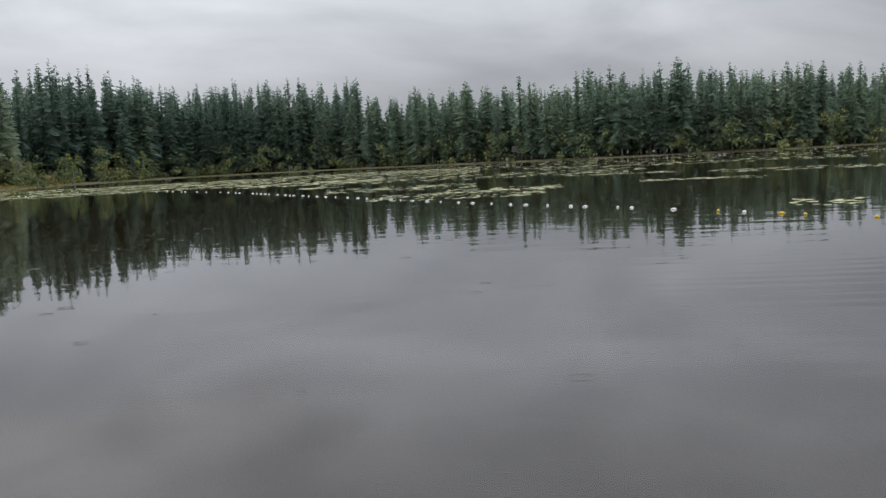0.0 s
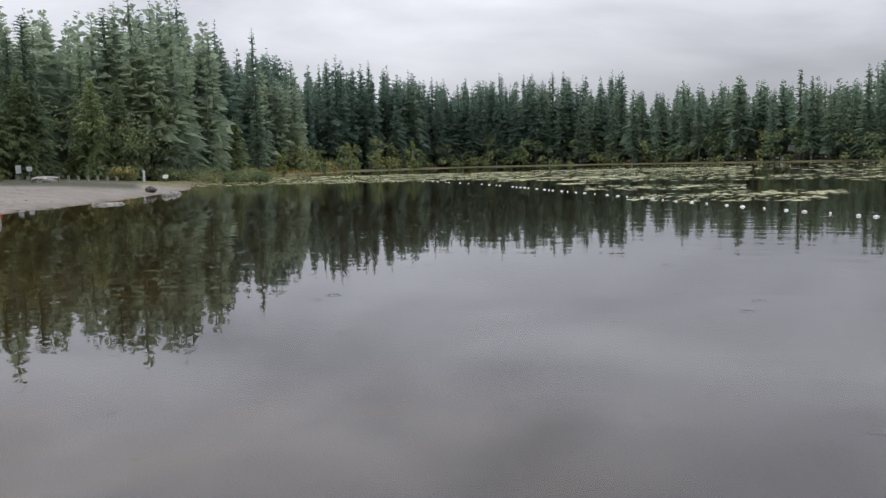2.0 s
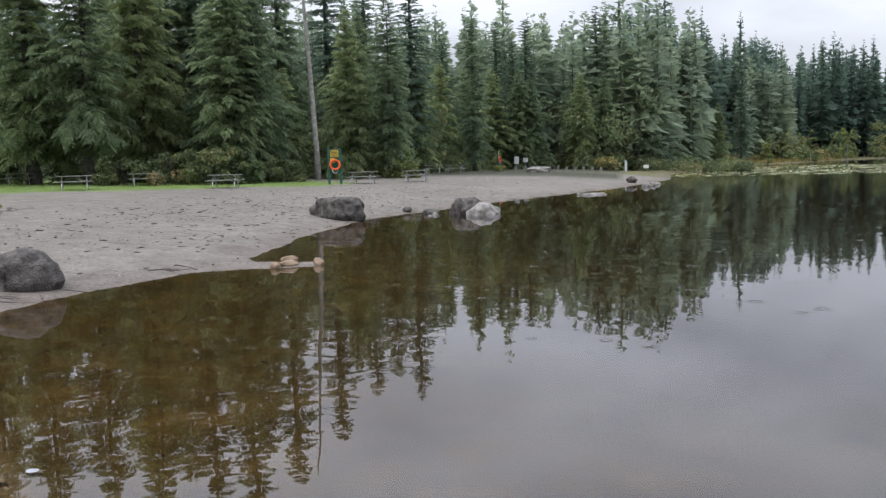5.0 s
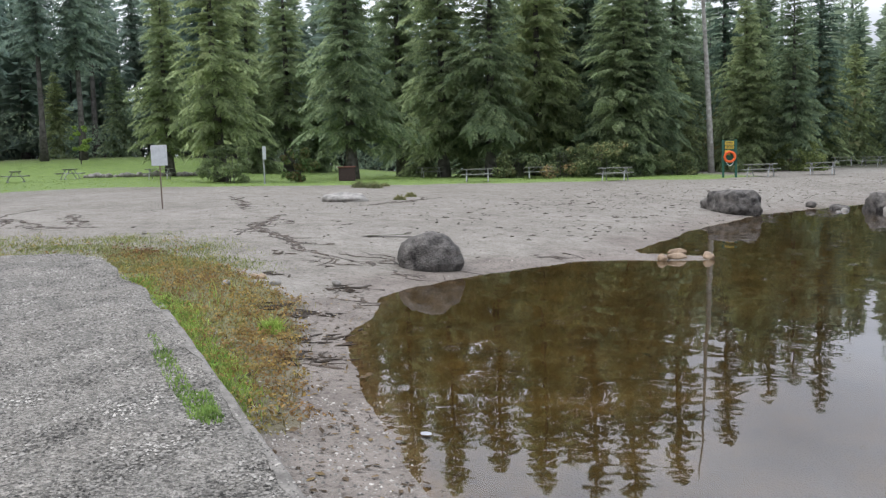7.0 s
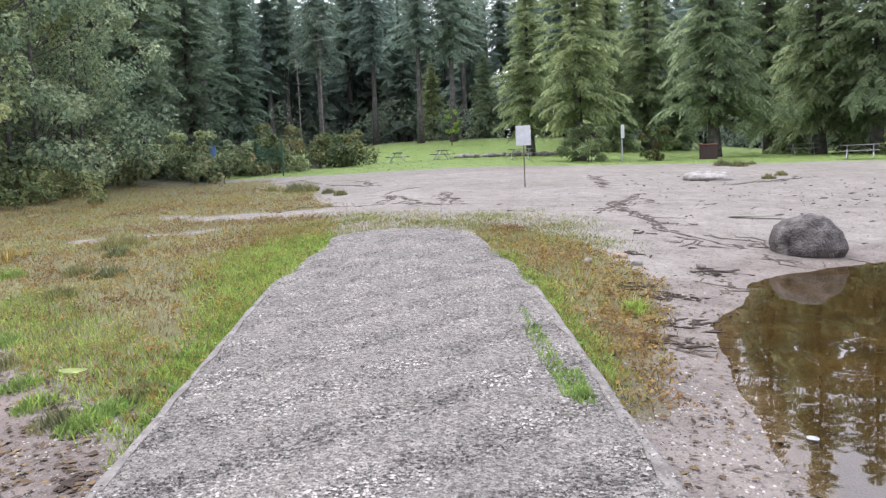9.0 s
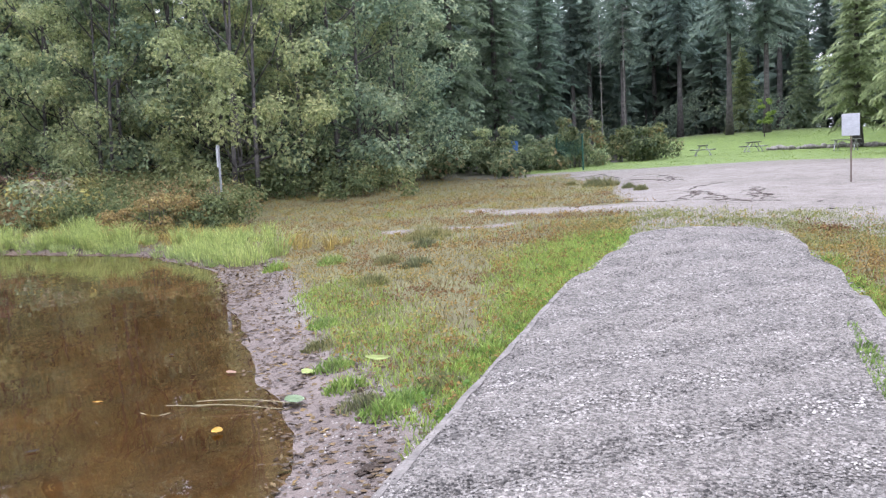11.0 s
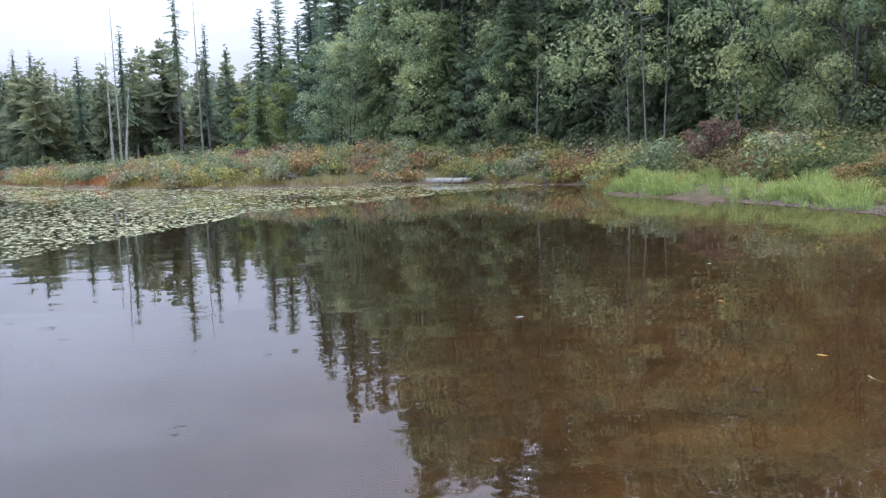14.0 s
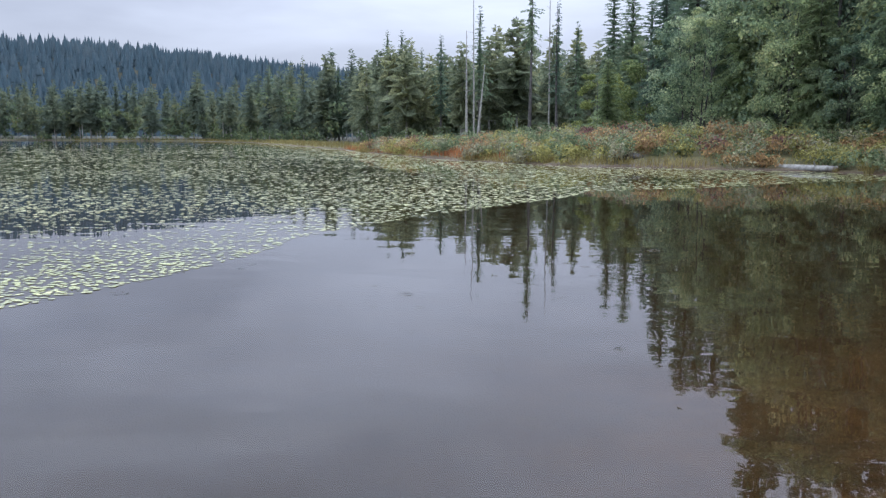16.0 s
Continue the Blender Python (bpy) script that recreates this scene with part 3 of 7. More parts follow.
def kites(base, along, side, length, width, fold=0.0):
    """Many four-cornered sprays: from base along, as long and wide as given."""
    n = len(base)
    L, W = length[:, None], width[:, None]
    up = np.cross(along, side)
    mid = base + along * L * 0.45
    v = np.stack([base, mid + side * W * 0.5 - up * W * fold, base + along * L, mid - side * W * 0.5 - up * W * fold], 1).reshape(-1, 3)
    return v, np.arange(4 * n).reshape(n, 4)


def unit(v):
    return v / (np.linalg.norm(v, axis=-1, keepdims=True) + 1e-9)


def crown_shape(rng, t, az, reach, taper, ragged):
    """How far the boughs of a conifer reach at the share t of its crown."""
    ph = rng.uniform(0, 6.28, 4)
    lobes = 0.9 + 0.16 * np.sin(2 * az + ph[0] + 7 * t) + 0.12 * np.sin(3 * az + ph[1] - 15 * t) + 0.10 * np.sin(27 * t + ph[2])
    return reach * (1 - t) ** taper * np.clip(0.6 + 4 * t, 0, 1) * lobes * rng.uniform(1 - ragged, 1 + 0.4 * ragged, len(t)) + 0.10


def whorl_places(rng, h, base, gap, per):
    count = max(int(h * (1 - base) / gap), 6)
    t = np.repeat((np.arange(count) + 0.5) / count, per)
    az = np.repeat(rng.uniform(0, 6.28, count), per) + np.tile(np.arange(per) * 2 * np.pi / per, count) + rng.normal(0, 0.4, count * per)
    t = np.clip(t + rng.uniform(-0.5, 0.5, len(t)) / count, 0, 0.99)
    return t, az


def bough_sprays(rng, h, reach, base, gap, per, pairs, droop, hang, taper=0.85, ragged=0.3, plump=0.42):
    """Flat sprays to both sides of each drooping bough; cedars let them hang, firs hold them out."""
    t, az = whorl_places(rng, h, base, gap, per)
    n = len(t)
    L = crown_shape(rng, t, az, reach, taper, ragged)
    d0 = np.stack([np.cos(az), np.sin(az), np.zeros(n)], -1)
    sd = np.stack([-np.sin(az), np.cos(az), np.zeros(n)], -1)
    up = np.array([0, 0, 1.0])
    rise = 0.75 * t - 0.12
    z0 = h * (base + (1 - base) * t)
    B, A, S, LE, WI = [], [], [], [], []
    for k in range(2 * pairs + 1):
        last = k == 2 * pairs
        q = 0.78 if last else (k // 2 + 0.55 + 0.4 * (k % 2)) / (pairs + 0.4)
        sgn = 0 if last else (1 if k % 2 else -1)
        p = d0 * (L * q)[:, None] + up * (z0 + L * (rise * q - droop * q * q))[:, None]
        slope = rise - 2 * droop * q
        al = unit(d0 * (0.95 if last else 0.7) + sd * (sgn * rng.uniform(0.55, 0.95, n))[:, None] + up * (slope - hang * rng.uniform(0.4, 1.3, n))[:, None])
        flat = unit(np.cross(al, up[None] + d0 * 0.35 + rng.normal(0, 0.55, (n, 3))))
        ln = (L * (0.34 if last else 0.36 * (1.05 - 0.72 * q)) + 0.2) * rng.uniform(0.75, 1.25, n)
        B.append(p), A.append(al), S.append(flat), LE.append(ln), WI.append(ln * plump * rng.uniform(0.75, 1.25, n))
    return kites(*(np.concatenate(q) for q in (B, A, S, LE, WI)), fold=0.2)


def bough_blades(rng, h, reach, base, gap, per, taper, ragged=0.35, plump=0.5):
    """A far conifer's boughs, each one ragged drooping blade."""
    t, az = whorl_places(rng, h, base, gap, per)
    n = len(t)
    L = crown_shape(rng, t, az, reach, taper, ragged) + 0.12
    d0 = np.stack([np.cos(az), np.sin(az), np.zeros(n)], -1)
    up = np.array([0, 0, 1.0])
    al = unit(d0 + up * (0.8 * t - 0.42 + rng.normal(0, 0.12, n))[:, None])
    flat = unit(np.cross(al, up[None] + d0 * 0.4 + rng.normal(0, 0.6, (n, 3))))
    p = d0 * (0.06 * L)[:, None] + up * (h * (base + (1 - base) * t))[:, None]
    return kites(p, al, flat, L, L * plump * rng.uniform(0.7, 1.3, n) + 0.1, 0.22)


def tiers(r, h, reach, base, count, points, taper):
    """The dark inside of a far conifer: ragged drooping skirts of branches, one above another."""
    vs, fs, n = [], [], 0
    for k in range(count):
        t = (k + r.uniform(-0.25, 0.25)) / count
        z = h * (base + (1 - base) * max(t, 0))
        q = reach * (1 - t) ** taper + 0.12
        a = np.arange(points) * 2 * np.pi / points + r.uniform(0, 6.28)
        out = np.where(np.arange(points) % 2 == 0, 1.0, 0.55) * q * r.uniform(0.6, 1.25, points)
        ring = np.stack([np.cos(a) * out, np.sin(a) * out, z - 0.30 * out * r.uniform(0.5, 1.4, points)], -1)
        vs.append(np.concatenate([ring, [[0, 0, min(z + (1.3 * h * (1 - base) / count), h)]]]))
        fs += [(n + i, n + (i + 1) % points, n + points) for i in range(points)]
        n += points + 1
    return np.concatenate(vs), fs


def conifer(name, seed, h, reach, base, leaf, bark=None, gap=0.6, per=7, pairs=5, droop=0.3, hang=0.22, label="", trunk_r=None, taper=0.85, core=0.42, plump=0.42):
    rng = np.random.default_rng(seed)
    root = new(name)
    r = trunk_r or h * 0.012
    bend = rng.normal(0, 0.006 * h, 2)
    zz = np.linspace(0, 1, 9)
    pts = [(bend[0] * math.sin(2 * q), bend[1] * math.sin(2.6 * q), h * 0.985 * q - 0.3 * (q == 0)) for q in zz]
    tv, tf = tube(pts, [r * (1.5 if q == 0 else 1) * (1 - q) + 0.015 for q in zz], 8)
    stubs = [(tv, tf)]
    for _ in range(int(16 * base) + 3):
        q, a = rng.uniform(0.06, base + 0.1), rng.uniform(0, 6.28)
        ln = rng.uniform(0.4, 1.4)
        z = h * q
        stubs.append(tube([(0, 0, z), (ln * math.cos(a), ln * math.sin(a), z - 0.1 * ln)], [0.03, 0.008], 4))
    mesh_part("trunk", raw("trunk", *join(stubs), bark or BARK, True), root)
    v, f = bough_sprays(rng, h, reach, base, gap, per, pairs, droop, hang, taper, 0.3, plump)
    if core:
        v2, f2 = tiers(rng, h * 0.96, reach * core, base + 0.03, int(h * (1 - base) / 1.1), 8, taper)
        f = f.tolist() + [tuple(q + len(v) for q in g) for g in f2]
        v = np.concatenate([v, v2])
    mesh_part("crown", raw("crown", v, f, leaf), root)
    return tagged(root, label, "conifer tree")


def leaf_cloud(rng, centres, radii, count, size):
    c = rng.integers(0, len(centres), count)
    o = unit(rng.normal(0, 1, (count, 3))) * (rng.uniform(0.25, 1, count) ** 0.5)[:, None]
    p = centres[c] + o * radii[c][:, None] * np.array([1, 1, 0.75])
    face = unit(o * 0.8 + np.array([0, 0, 0.55]) + rng.normal(0, 0.35, (count, 3)))
    al = unit(np.cross(face, rng.normal(0, 1, (count, 3))) + np.array([0, 0, -0.35]))
    sd = unit(np.cross(al, face))
    le = size * rng.uniform(0.6, 1.4, count)
    return kites(p, al, sd, le, le * rng.uniform(0.5, 0.75, count), 0.12)


def broadleaf(name, seed, h, spread, low, leaf, leaves=5200, size=0.2, clumps=46, bark=None, label="", stems=1, category="tree"):
    """A leafy tree: stem, limbs to each clump, and leaves round the clumps."""
    rng = np.random.default_rng(seed)
    root = new(name)
    cz = rng.uniform(low, 1, clumps) ** 0.9
    wide = spread * np.sqrt(np.clip(1 - (np.abs(cz - (low + 0.35 * (1 - low))) / (0.75 * (1 - low) + 0.05)) ** 2, 0.04, 1))
    a, q = rng.uniform(0, 6.28, clumps), np.sqrt(rng.uniform(0.1, 1, clumps))
    centres = np.stack([np.cos(a) * q * wide, np.sin(a) * q * wide, cz * h * 0.97], -1)
    radii = spread * rng.uniform(0.15, 0.33, clumps) * (1.15 - 0.5 * cz)
    pieces = []
    for s in range(stems):
        ang, off = 6.28 * s / max(stems, 1) + seed, (0.15 * spread if stems > 1 else 0)
        bx, by = math.cos(ang) * off, math.sin(ang) * off
        lean = rng.normal(0, 0.05 * h, 2)
        zz = np.linspace(0, 1, 7)
        pts = [(bx + lean[0] * t * t, by + lean[1] * t * t, h * 0.9 * t - 0.2 * (t == 0)) for t in zz]
        pieces.append(tube(pts, [h * 0.011 / math.sqrt(stems) * (1.02 - t) * 1.2 + 0.008 for t in zz], 7))
        for c in centres[s::stems][:9]:
            z0 = max(0.1 * h, c[2] - 0.22 * h)
            t = z0 / (0.9 * h)
            o = np.array((bx + lean[0] * t * t, by + lean[1] * t * t, z0))
            m = o * 0.45 + c * 0.55 + np.array((0, 0, -0.04 * h))
            pieces.append(tube([o, m, c], [h * 0.003, h * 0.002, 0.006], 5))
    mesh_part("trunk" if category == "tree" else "stem", raw("trunk", *join(pieces), bark or BARK, True), root)
    v, f = leaf_cloud(rng, centres, radii, leaves, size)
    mesh_part("crown" if category == "tree" else "foliage", raw("crown", v, f, leaf), root)
    return tagged(root, label, category)


def place(az, dist, turn=0.0, scale=1.0, sink=0.05):
    x, y = -dist * math.sin(radians(az)), dist * math.cos(radians(az))
    return Matrix.Translation((x, y, zat(x, y) - sink)) @ pose(0, 0, 0, 0, 0, turn) @ Matrix.Diagonal((scale, scale, scale, 1))


def put(ob, m):
    """Stands a copy of a thing at m, its scale included."""
    c = copy_thing(ob, m)
    c.matrix_basis = m
    return c


rng = np.random.default_rng(5)
firs = [conifer("fir_tree", 10 + i, h, re, b, FIR, gap=0.6, per=7, pairs=7, taper=0.55, core=0.16, label="tall dark green fir with drooping layered branches")
        for i, (h, re, b) in enumerate([(22, 3.3, 0.08), (25, 3.6, 0.12), (19, 3.1, 0.05)])]
cedars = [conifer("cedar_tree", 30 + i, h, re, b, CEDAR, gap=0.52, per=8, pairs=10, droop=0.28, hang=0.55, trunk_r=0.36, taper=0.58, core=0, plump=0.34, label="broad green cedar with hanging feathery sprays")
          for i, (h, re, b) in enumerate([(18, 3.7, 0.13), (21, 4.0, 0.10)])]
skirted = [conifer("young_cedar_tree", 40 + i, h, re, b, CEDAR, gap=0.42, per=9, pairs=7, droop=0.3, hang=0.55, taper=0.66, core=0.2, label="young bushy cedar with sprays down to the ground")
           for i, (h, re, b) in enumerate([(11, 2.9, 0.02), (13, 3.1, 0.03)])]
poles = [conifer("hemlock_tree", 50 + i, h, re, b, BRIGHTFIR, gap=0.6, per=7, pairs=6, taper=0.58, label="tall fir with a bare grey trunk and needles painted brighter", trunk_r=0.3)
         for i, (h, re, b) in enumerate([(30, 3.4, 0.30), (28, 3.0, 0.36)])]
alders = [broadleaf("alder_tree", 70 + i, h, sp, low, ALDER, 11000, 0.215, 74, BARK, "leafy grey-green alder growing in a thicket by the water", 3)
          for i, (h, sp, low) in enumerate([(13, 4.2, 0.03), (15, 4.5, 0.06), (11, 3.6, 0.02)])]
used, turn_of = set(), {}


def stand(kinds, az, dist, scale, group):
    key = kinds[0].name
    turn_of[key] = turn_of.get(key, -1) + 1
    ob = kinds[turn_of[key] % len(kinds)]
    m = place(az, dist, rng.uniform(0, 360), scale)
    if ob.name not in used:
        used.add(ob.name)
        ob.matrix_basis = m
        return tagged(ob, group=group)
    return put(ob, m)


# the wood behind the beach
for az, dist, s in [(46, 92, .82), (50, 84, .82), (53, 76, .85), (58.5, 74, .95), (61.5, 70, .95), (64, 72, 1.1), (68, 74, 1.1),
                    (38, 122, 1.0), (39.2, 128, 1.0), (42.5, 112, 1.0), (36, 128, .82), (34, 138, .82), (31.5, 152, .82), (44.5, 108, .92), (48, 100, .92), (55.5, 90, .95), (29, 165, .85), (37, 119, .8), (39.5, 114, .75), (43.4, 116, .9)]:
    stand(firs, az, dist, s * (0.84 if az < 49 else 1.0 if az < 52 or az > 66 else 1.2) * rng.uniform(0.9, 1.1), "woods behind the beach")
for az, dist, s in [(79.8, 60, 1.15), (73.7, 64, 1.1), (70.5, 62, 1.15), (67.3, 66, 1.15), (88.3, 55, 1.0), (60.3, 62, .9), (91.5, 72, .95), (76.5, 72, 1.2), (84, 78, 1.2), (65.5, 74, 1.2), (86.5, 84, 1.2), (51.5, 66, .7), (63, 63, .75)]:
    stand(cedars, az, dist, s * 0.94, "cedars at the lawn's edge")
for az, dist, s in [(37.5, 113, 1.0), (39.0, 110, .85), (42.2, 107, 1.05), (43, 106, .9), (44.8, 105, 1.1), (46.6, 102, .9), (48.2, 92, 1.0), (49.8, 84, .8), (51.6, 76, .85), (53.4, 71, .95), (54.8, 69, .8), (54.2, 66, .9), (58.4, 68, .75), (61.8, 60, 1.2), (61.6, 66, .9),
                    (34.8, 122, .85), (32.6, 136, .8), (30.4, 150, .8), (65, 70, .8), (69, 70, .8), (72, 70, .85), (75.2, 68, .7), (82, 80, .9), (86, 76, .8), (94.5, 96, .8), (98, 100, .7)]:
    stand(skirted, az, dist, s * rng.uniform(0.92, 1.1), "young cedars at the woods' edge")
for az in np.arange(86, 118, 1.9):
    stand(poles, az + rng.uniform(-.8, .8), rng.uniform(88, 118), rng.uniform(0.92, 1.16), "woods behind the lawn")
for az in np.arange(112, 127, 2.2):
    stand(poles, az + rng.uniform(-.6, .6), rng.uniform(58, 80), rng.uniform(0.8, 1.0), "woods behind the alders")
for az, dist, s in [(120, 44, .9), (123.5, 41, 1.0), (127, 40, 1), (130.5, 41, 1.05), (134, 42, 1.05), (137.5, 44, 1.05), (141, 47, 1.1), (144.5, 51, 1.15), (148, 57, 1.2), (151.5, 63, 1.25),
                    (154, 67, 1.5), (157, 70, 1.6), (160, 72, 1.65), (163, 74, 1.65), (165.6, 77, 1.5), (168, 82, 1.1), (125.5, 46, 1.15), (121.5, 46, .95), (129, 47, 1.2), (132, 50, 1.3), (139.5, 54, 1.3), (146.5, 60, 1.35), (151, 57, 1.3)]:
    stand(alders, az, dist, s, "alder thicket")
for az, dist, s in [(110.5, 66, .95), (113.5, 60, .95), (116.5, 55, .9), (119, 60, 1.1), (121.5, 55, 1.05), (124, 60, 1.1), (126, 56, 1.1), (129, 56, 1.1), (131.5, 60, 1.2), (134.5, 56, 1.1), (138, 60, 1.1), (142.5, 62, 1.1), (146, 68, 1.15), (150, 72, 1.15), (154, 82, 1.2), (157, 84, 1.2), (160.5, 92, 1.15), (163.5, 96, 1.1), (166.5, 102, 1.05), (169, 112, .95), (171.5, 124, .9)]:
    stand(firs, az, dist, s, "firs behind the thicket")
for az, dist, s in [(166.4, 84, 1.35), (168.3, 88, 1.05), (170.3, 92, 1.0), (164.4, 82, 1.5), (172.2, 98, .9), (169.3, 96, 1.0), (162.5, 79, 1.5), (160, 77, 1.5), (157.5, 76, 1.45), (155, 73, 1.45), (152.5, 71, 1.4), (149, 67, 1.35), (145.5, 63, 1.3), (142, 58, 1.3), (143.6, 64, 1.4), (147.2, 64, 1.4), (150.7, 66, 1.45), (154, 69, 1.5), (140.2, 60, 1.3), (156.3, 70, 1.5), (165.3, 90, 1.6), (161.3, 86, 1.6)]:
    stand(firs, az, dist, s, "tall firs by the marsh")
for az, dist, s in [(170.6, 112, 1.1), (171.8, 118, 1.15), (173.0, 114, 1.0), (174.2, 122, 1.05), (175.4, 126, .9), (169.4, 108, 1.15)]:
    stand(firs, az, dist, s, "tall firs by the marsh")
for az, dist, s in [(175.6, 96, .85), (146.5, 52, .95), (153.2, 60, 1.0), (158.6, 64, 1.05), (163.2, 68, 1.05), (149.6, 55, 1.1), (155.8, 62, .9), (167.2, 76, 1.05)]:
    stand(skirted, az, dist, s, "cedars among the alders")
for az, dist, s in [(170.5, 78, .95), (169.5, 76, .8), (164.5, 70, .8), (161.5, 67, .7), (158.5, 64, .7)]:
    stand(alders, az, dist, s, "alders by the marsh")


def far_woods(name, mat, label, spots, lo, hi, gap=1.0, per=6, slim=1.0, taper=0.66, low=(0.03, 0.2), stems=None, core=0.4, plump=0.62):
    vs, fs, n, sv, sf, sn = [], [], 0, [], [], 0
    r = np.random.default_rng(len(spots))
    xy = np.array(spots)
    for (x, y), z in zip(spots, height(xy[:, 0], xy[:, 1])):
        h = lo + (hi - lo) * r.beta(1.6, 1.6) * (1 if r.uniform() > 0.1 else 1.25)
        reach, base = slim * min(h, 24) * r.uniform(0.13, 0.21), r.uniform(*low)
        tp = taper * r.uniform(0.8, 1.2)
        v, f = tiers(r, h * r.uniform(0.9, 0.96), reach * core, base, int(h * (1 - base) / 2.2) + 3, 6, tp)
        v2, f2 = bough_blades(r, h, reach, base, gap, per, tp, plump=plump)
        f = f + [tuple(q) for q in (f2 + len(v)).tolist()]
        v = np.concatenate([v, v2])
        vs.append(v + (x, y, z))
        fs += [tuple(q + n for q in g) for g in f]
        n += len(v)
        tv, tf = tube([(x, y, z - 0.5), (x + r.normal(0, 0.2), y, z + h * 0.5), (x, y, z + h * 0.93)], [0.2, 0.12, 0.02], 4)
        sv += tv
        sf += [tuple(q + sn for q in g) for g in tf]
        sn += len(tv)
    tagged(new(name, raw(name, np.concatenate(vs), fs, mat)), label, "woods", kind="stuff")
    tagged(new(name + "_trunks", raw("trunks", sv, sf, stems or BARK)), "thin grey trunks of far conifers", "trunks", kind="stuff")


def thicket(name, mat, label, spots, r0, r1, tall, leaves, size, seed):
    """Leafy undergrowth: many ragged clumps of leaves, some heaped on others."""
    r = np.random.default_rng(seed)
    xy = np.array(spots)
    rad = r.uniform(r0, r1, len(xy))
    c = np.column_stack([xy, height(xy[:, 0], xy[:, 1]) + rad * 0.4 + tall * r.uniform(0, 1, len(xy)) ** 2])
    tagged(new(name, raw(name, *leaf_cloud(r, c, rad, leaves * len(xy), size), mat)), label, "thicket", kind="stuff")


def spots_between(rng, az0, az1, d0, d1, count, inland=6, deep=1e9):
    a = np.radians(rng.uniform(az0, az1, count))
    d = np.sqrt(rng.uniform(d0 ** 2, d1 ** 2, count))
    x, y = -d * np.sin(a), d * np.cos(a)
    off = shore_distance(x, y)
    lane = np.degrees(a)
    ok = (off > inland) & (off < deep) & ~((lane > 40.2) & (lane < 41.3) & (d > 95) & (d < 148))
    return list(zip(x[ok].tolist(), y[ok].tolist()))


far_woods("far_shore_woods", FARFIR, "dense dark conifer woods along the far lake shore",
          spots_between(rng, -40, 8, 225, 420, 3600, 3, 48)[:980], 14.5, 26, 0.9)
far_woods("north_woods", FARFIR, "dense dark conifer woods behind the marsh bank",
          spots_between(rng, 5, 20, 225, 420, 1800, 8, 55)[:340] + spots_between(rng, 17, 37, 150, 300, 1700, 12, 62)[:400], 19, 34.5, 0.9)
far_woods("beach_woods", DEEPFIR, "dense dark conifers standing deep in the woods",
          spots_between(rng, 60, 118, 106, 140, 240) + spots_between(rng, 118, 163, 104, 140, 90), 18, 29, 0.95, 6, core=0.15)
far_woods("young_conifers", DEEPFIR, "young dark conifers growing under the tall firs",
          spots_between(rng, 62, 118, 104, 140, 150), 6, 15, 0.8, 6, 1.5, core=0.3)
far_woods("woods_edge", DEEPFIR, "dark conifers at the back of the car park",
          spots_between(rng, 28, 64, 118, 150, 350) + spots_between(rng, 38.5, 43, 152, 185, 60) + spots_between(rng, 21, 35, 182, 235, 160, 7), 14, 26, 0.95, 6, core=0.2)
far_woods("marsh_woods", MARSHFIR, "thin pine woods beyond the marsh",
          spots_between(rng, 168, 192, 135, 230, 260, 12), 11, 20, 0.8, 7, 1.2, 0.5, (0.12, 0.42), PALEBARK, 0.3, 0.7)
far_woods("wide_marsh_woods", MARSHFIR, "mixed conifer woods along the wide marsh",
          spots_between(rng, 184, 240, 255, 480, 2800, 4, 60)[:420], 14, 27, 1.1, 6, 1.15, 0.55, (0.08, 0.35), PALEBARK, 0.4, 0.62)
MIXED = leaf_material("mixed_edge_leaves", [(0.1, (0.07, 0.10, 0.06)), (0.4, (0.12, 0.16, 0.09)), (0.65, (0.16, 0.19, 0.09)), (0.95, (0.21, 0.18, 0.09))], 0.4, patch=0.07, own_share=0.35, gain=2.0, grain=1.5)
# Leaf colour raised to lighten the shade beneath the trees
SHADE = leaf_material("shade_lifted_leaves", [(0.1, (0.085, 0.125, 0.09)), (0.5, (0.215, 0.275, 0.205)), (0.9, (0.295, 0.35, 0.23))], 0.66, patch=0.15, own_share=0.45, gain=1.4, grain=4.0, gaps=0.42)
thicket("far_shore_thicket", MIXED, "small leafy trees and bushes along the far shore", spots_between(rng, -40, 30, 200, 400, 6000, 2, 12)[:700], 1.0, 2.8, 8, 52, 0.85, 301)
thicket("wide_marsh_thicket", MIXED, "soft rounded leafy trees among the far pines", spots_between(rng, 184, 240, 250, 420, 3000, 3, 26)[:300], 1.4, 3.4, 13, 60, 1.0, 305)
thicket("woods_edge_thicket", MIXED, "leafy bushes and small trees filling the woods' edge", spots_between(rng, 33, 48, 108, 124, 150) + spots_between(rng, 39.5, 42, 150, 162, 40) + spots_between(rng, 48, 54, 84, 104, 60) + spots_between(rng, 53, 66, 72, 92, 110), 1.3, 2.8, 9, 120, 0.42, 306)
thicket("lawn_undergrowth", SHADE, "leafy undergrowth between the trunks behind the lawn", spots_between(rng, 54, 122, 92, 116, 300), 1.3, 2.8, 4.5, 130, 0.34, 302)
thicket("thicket_interior", SHADE, "shaded leafy undergrowth deep in the alder thicket", spots_between(rng, 116, 152, 52, 68, 170), 1.5, 3.0, 8, 80, 0.48, 304)
thicket("marsh_thicket", MIXED, "small leafy trees at the foot of the pines", spots_between(rng, 168, 192, 125, 175, 160, 10), 1.0, 2.2, 4, 60, 0.6, 303)


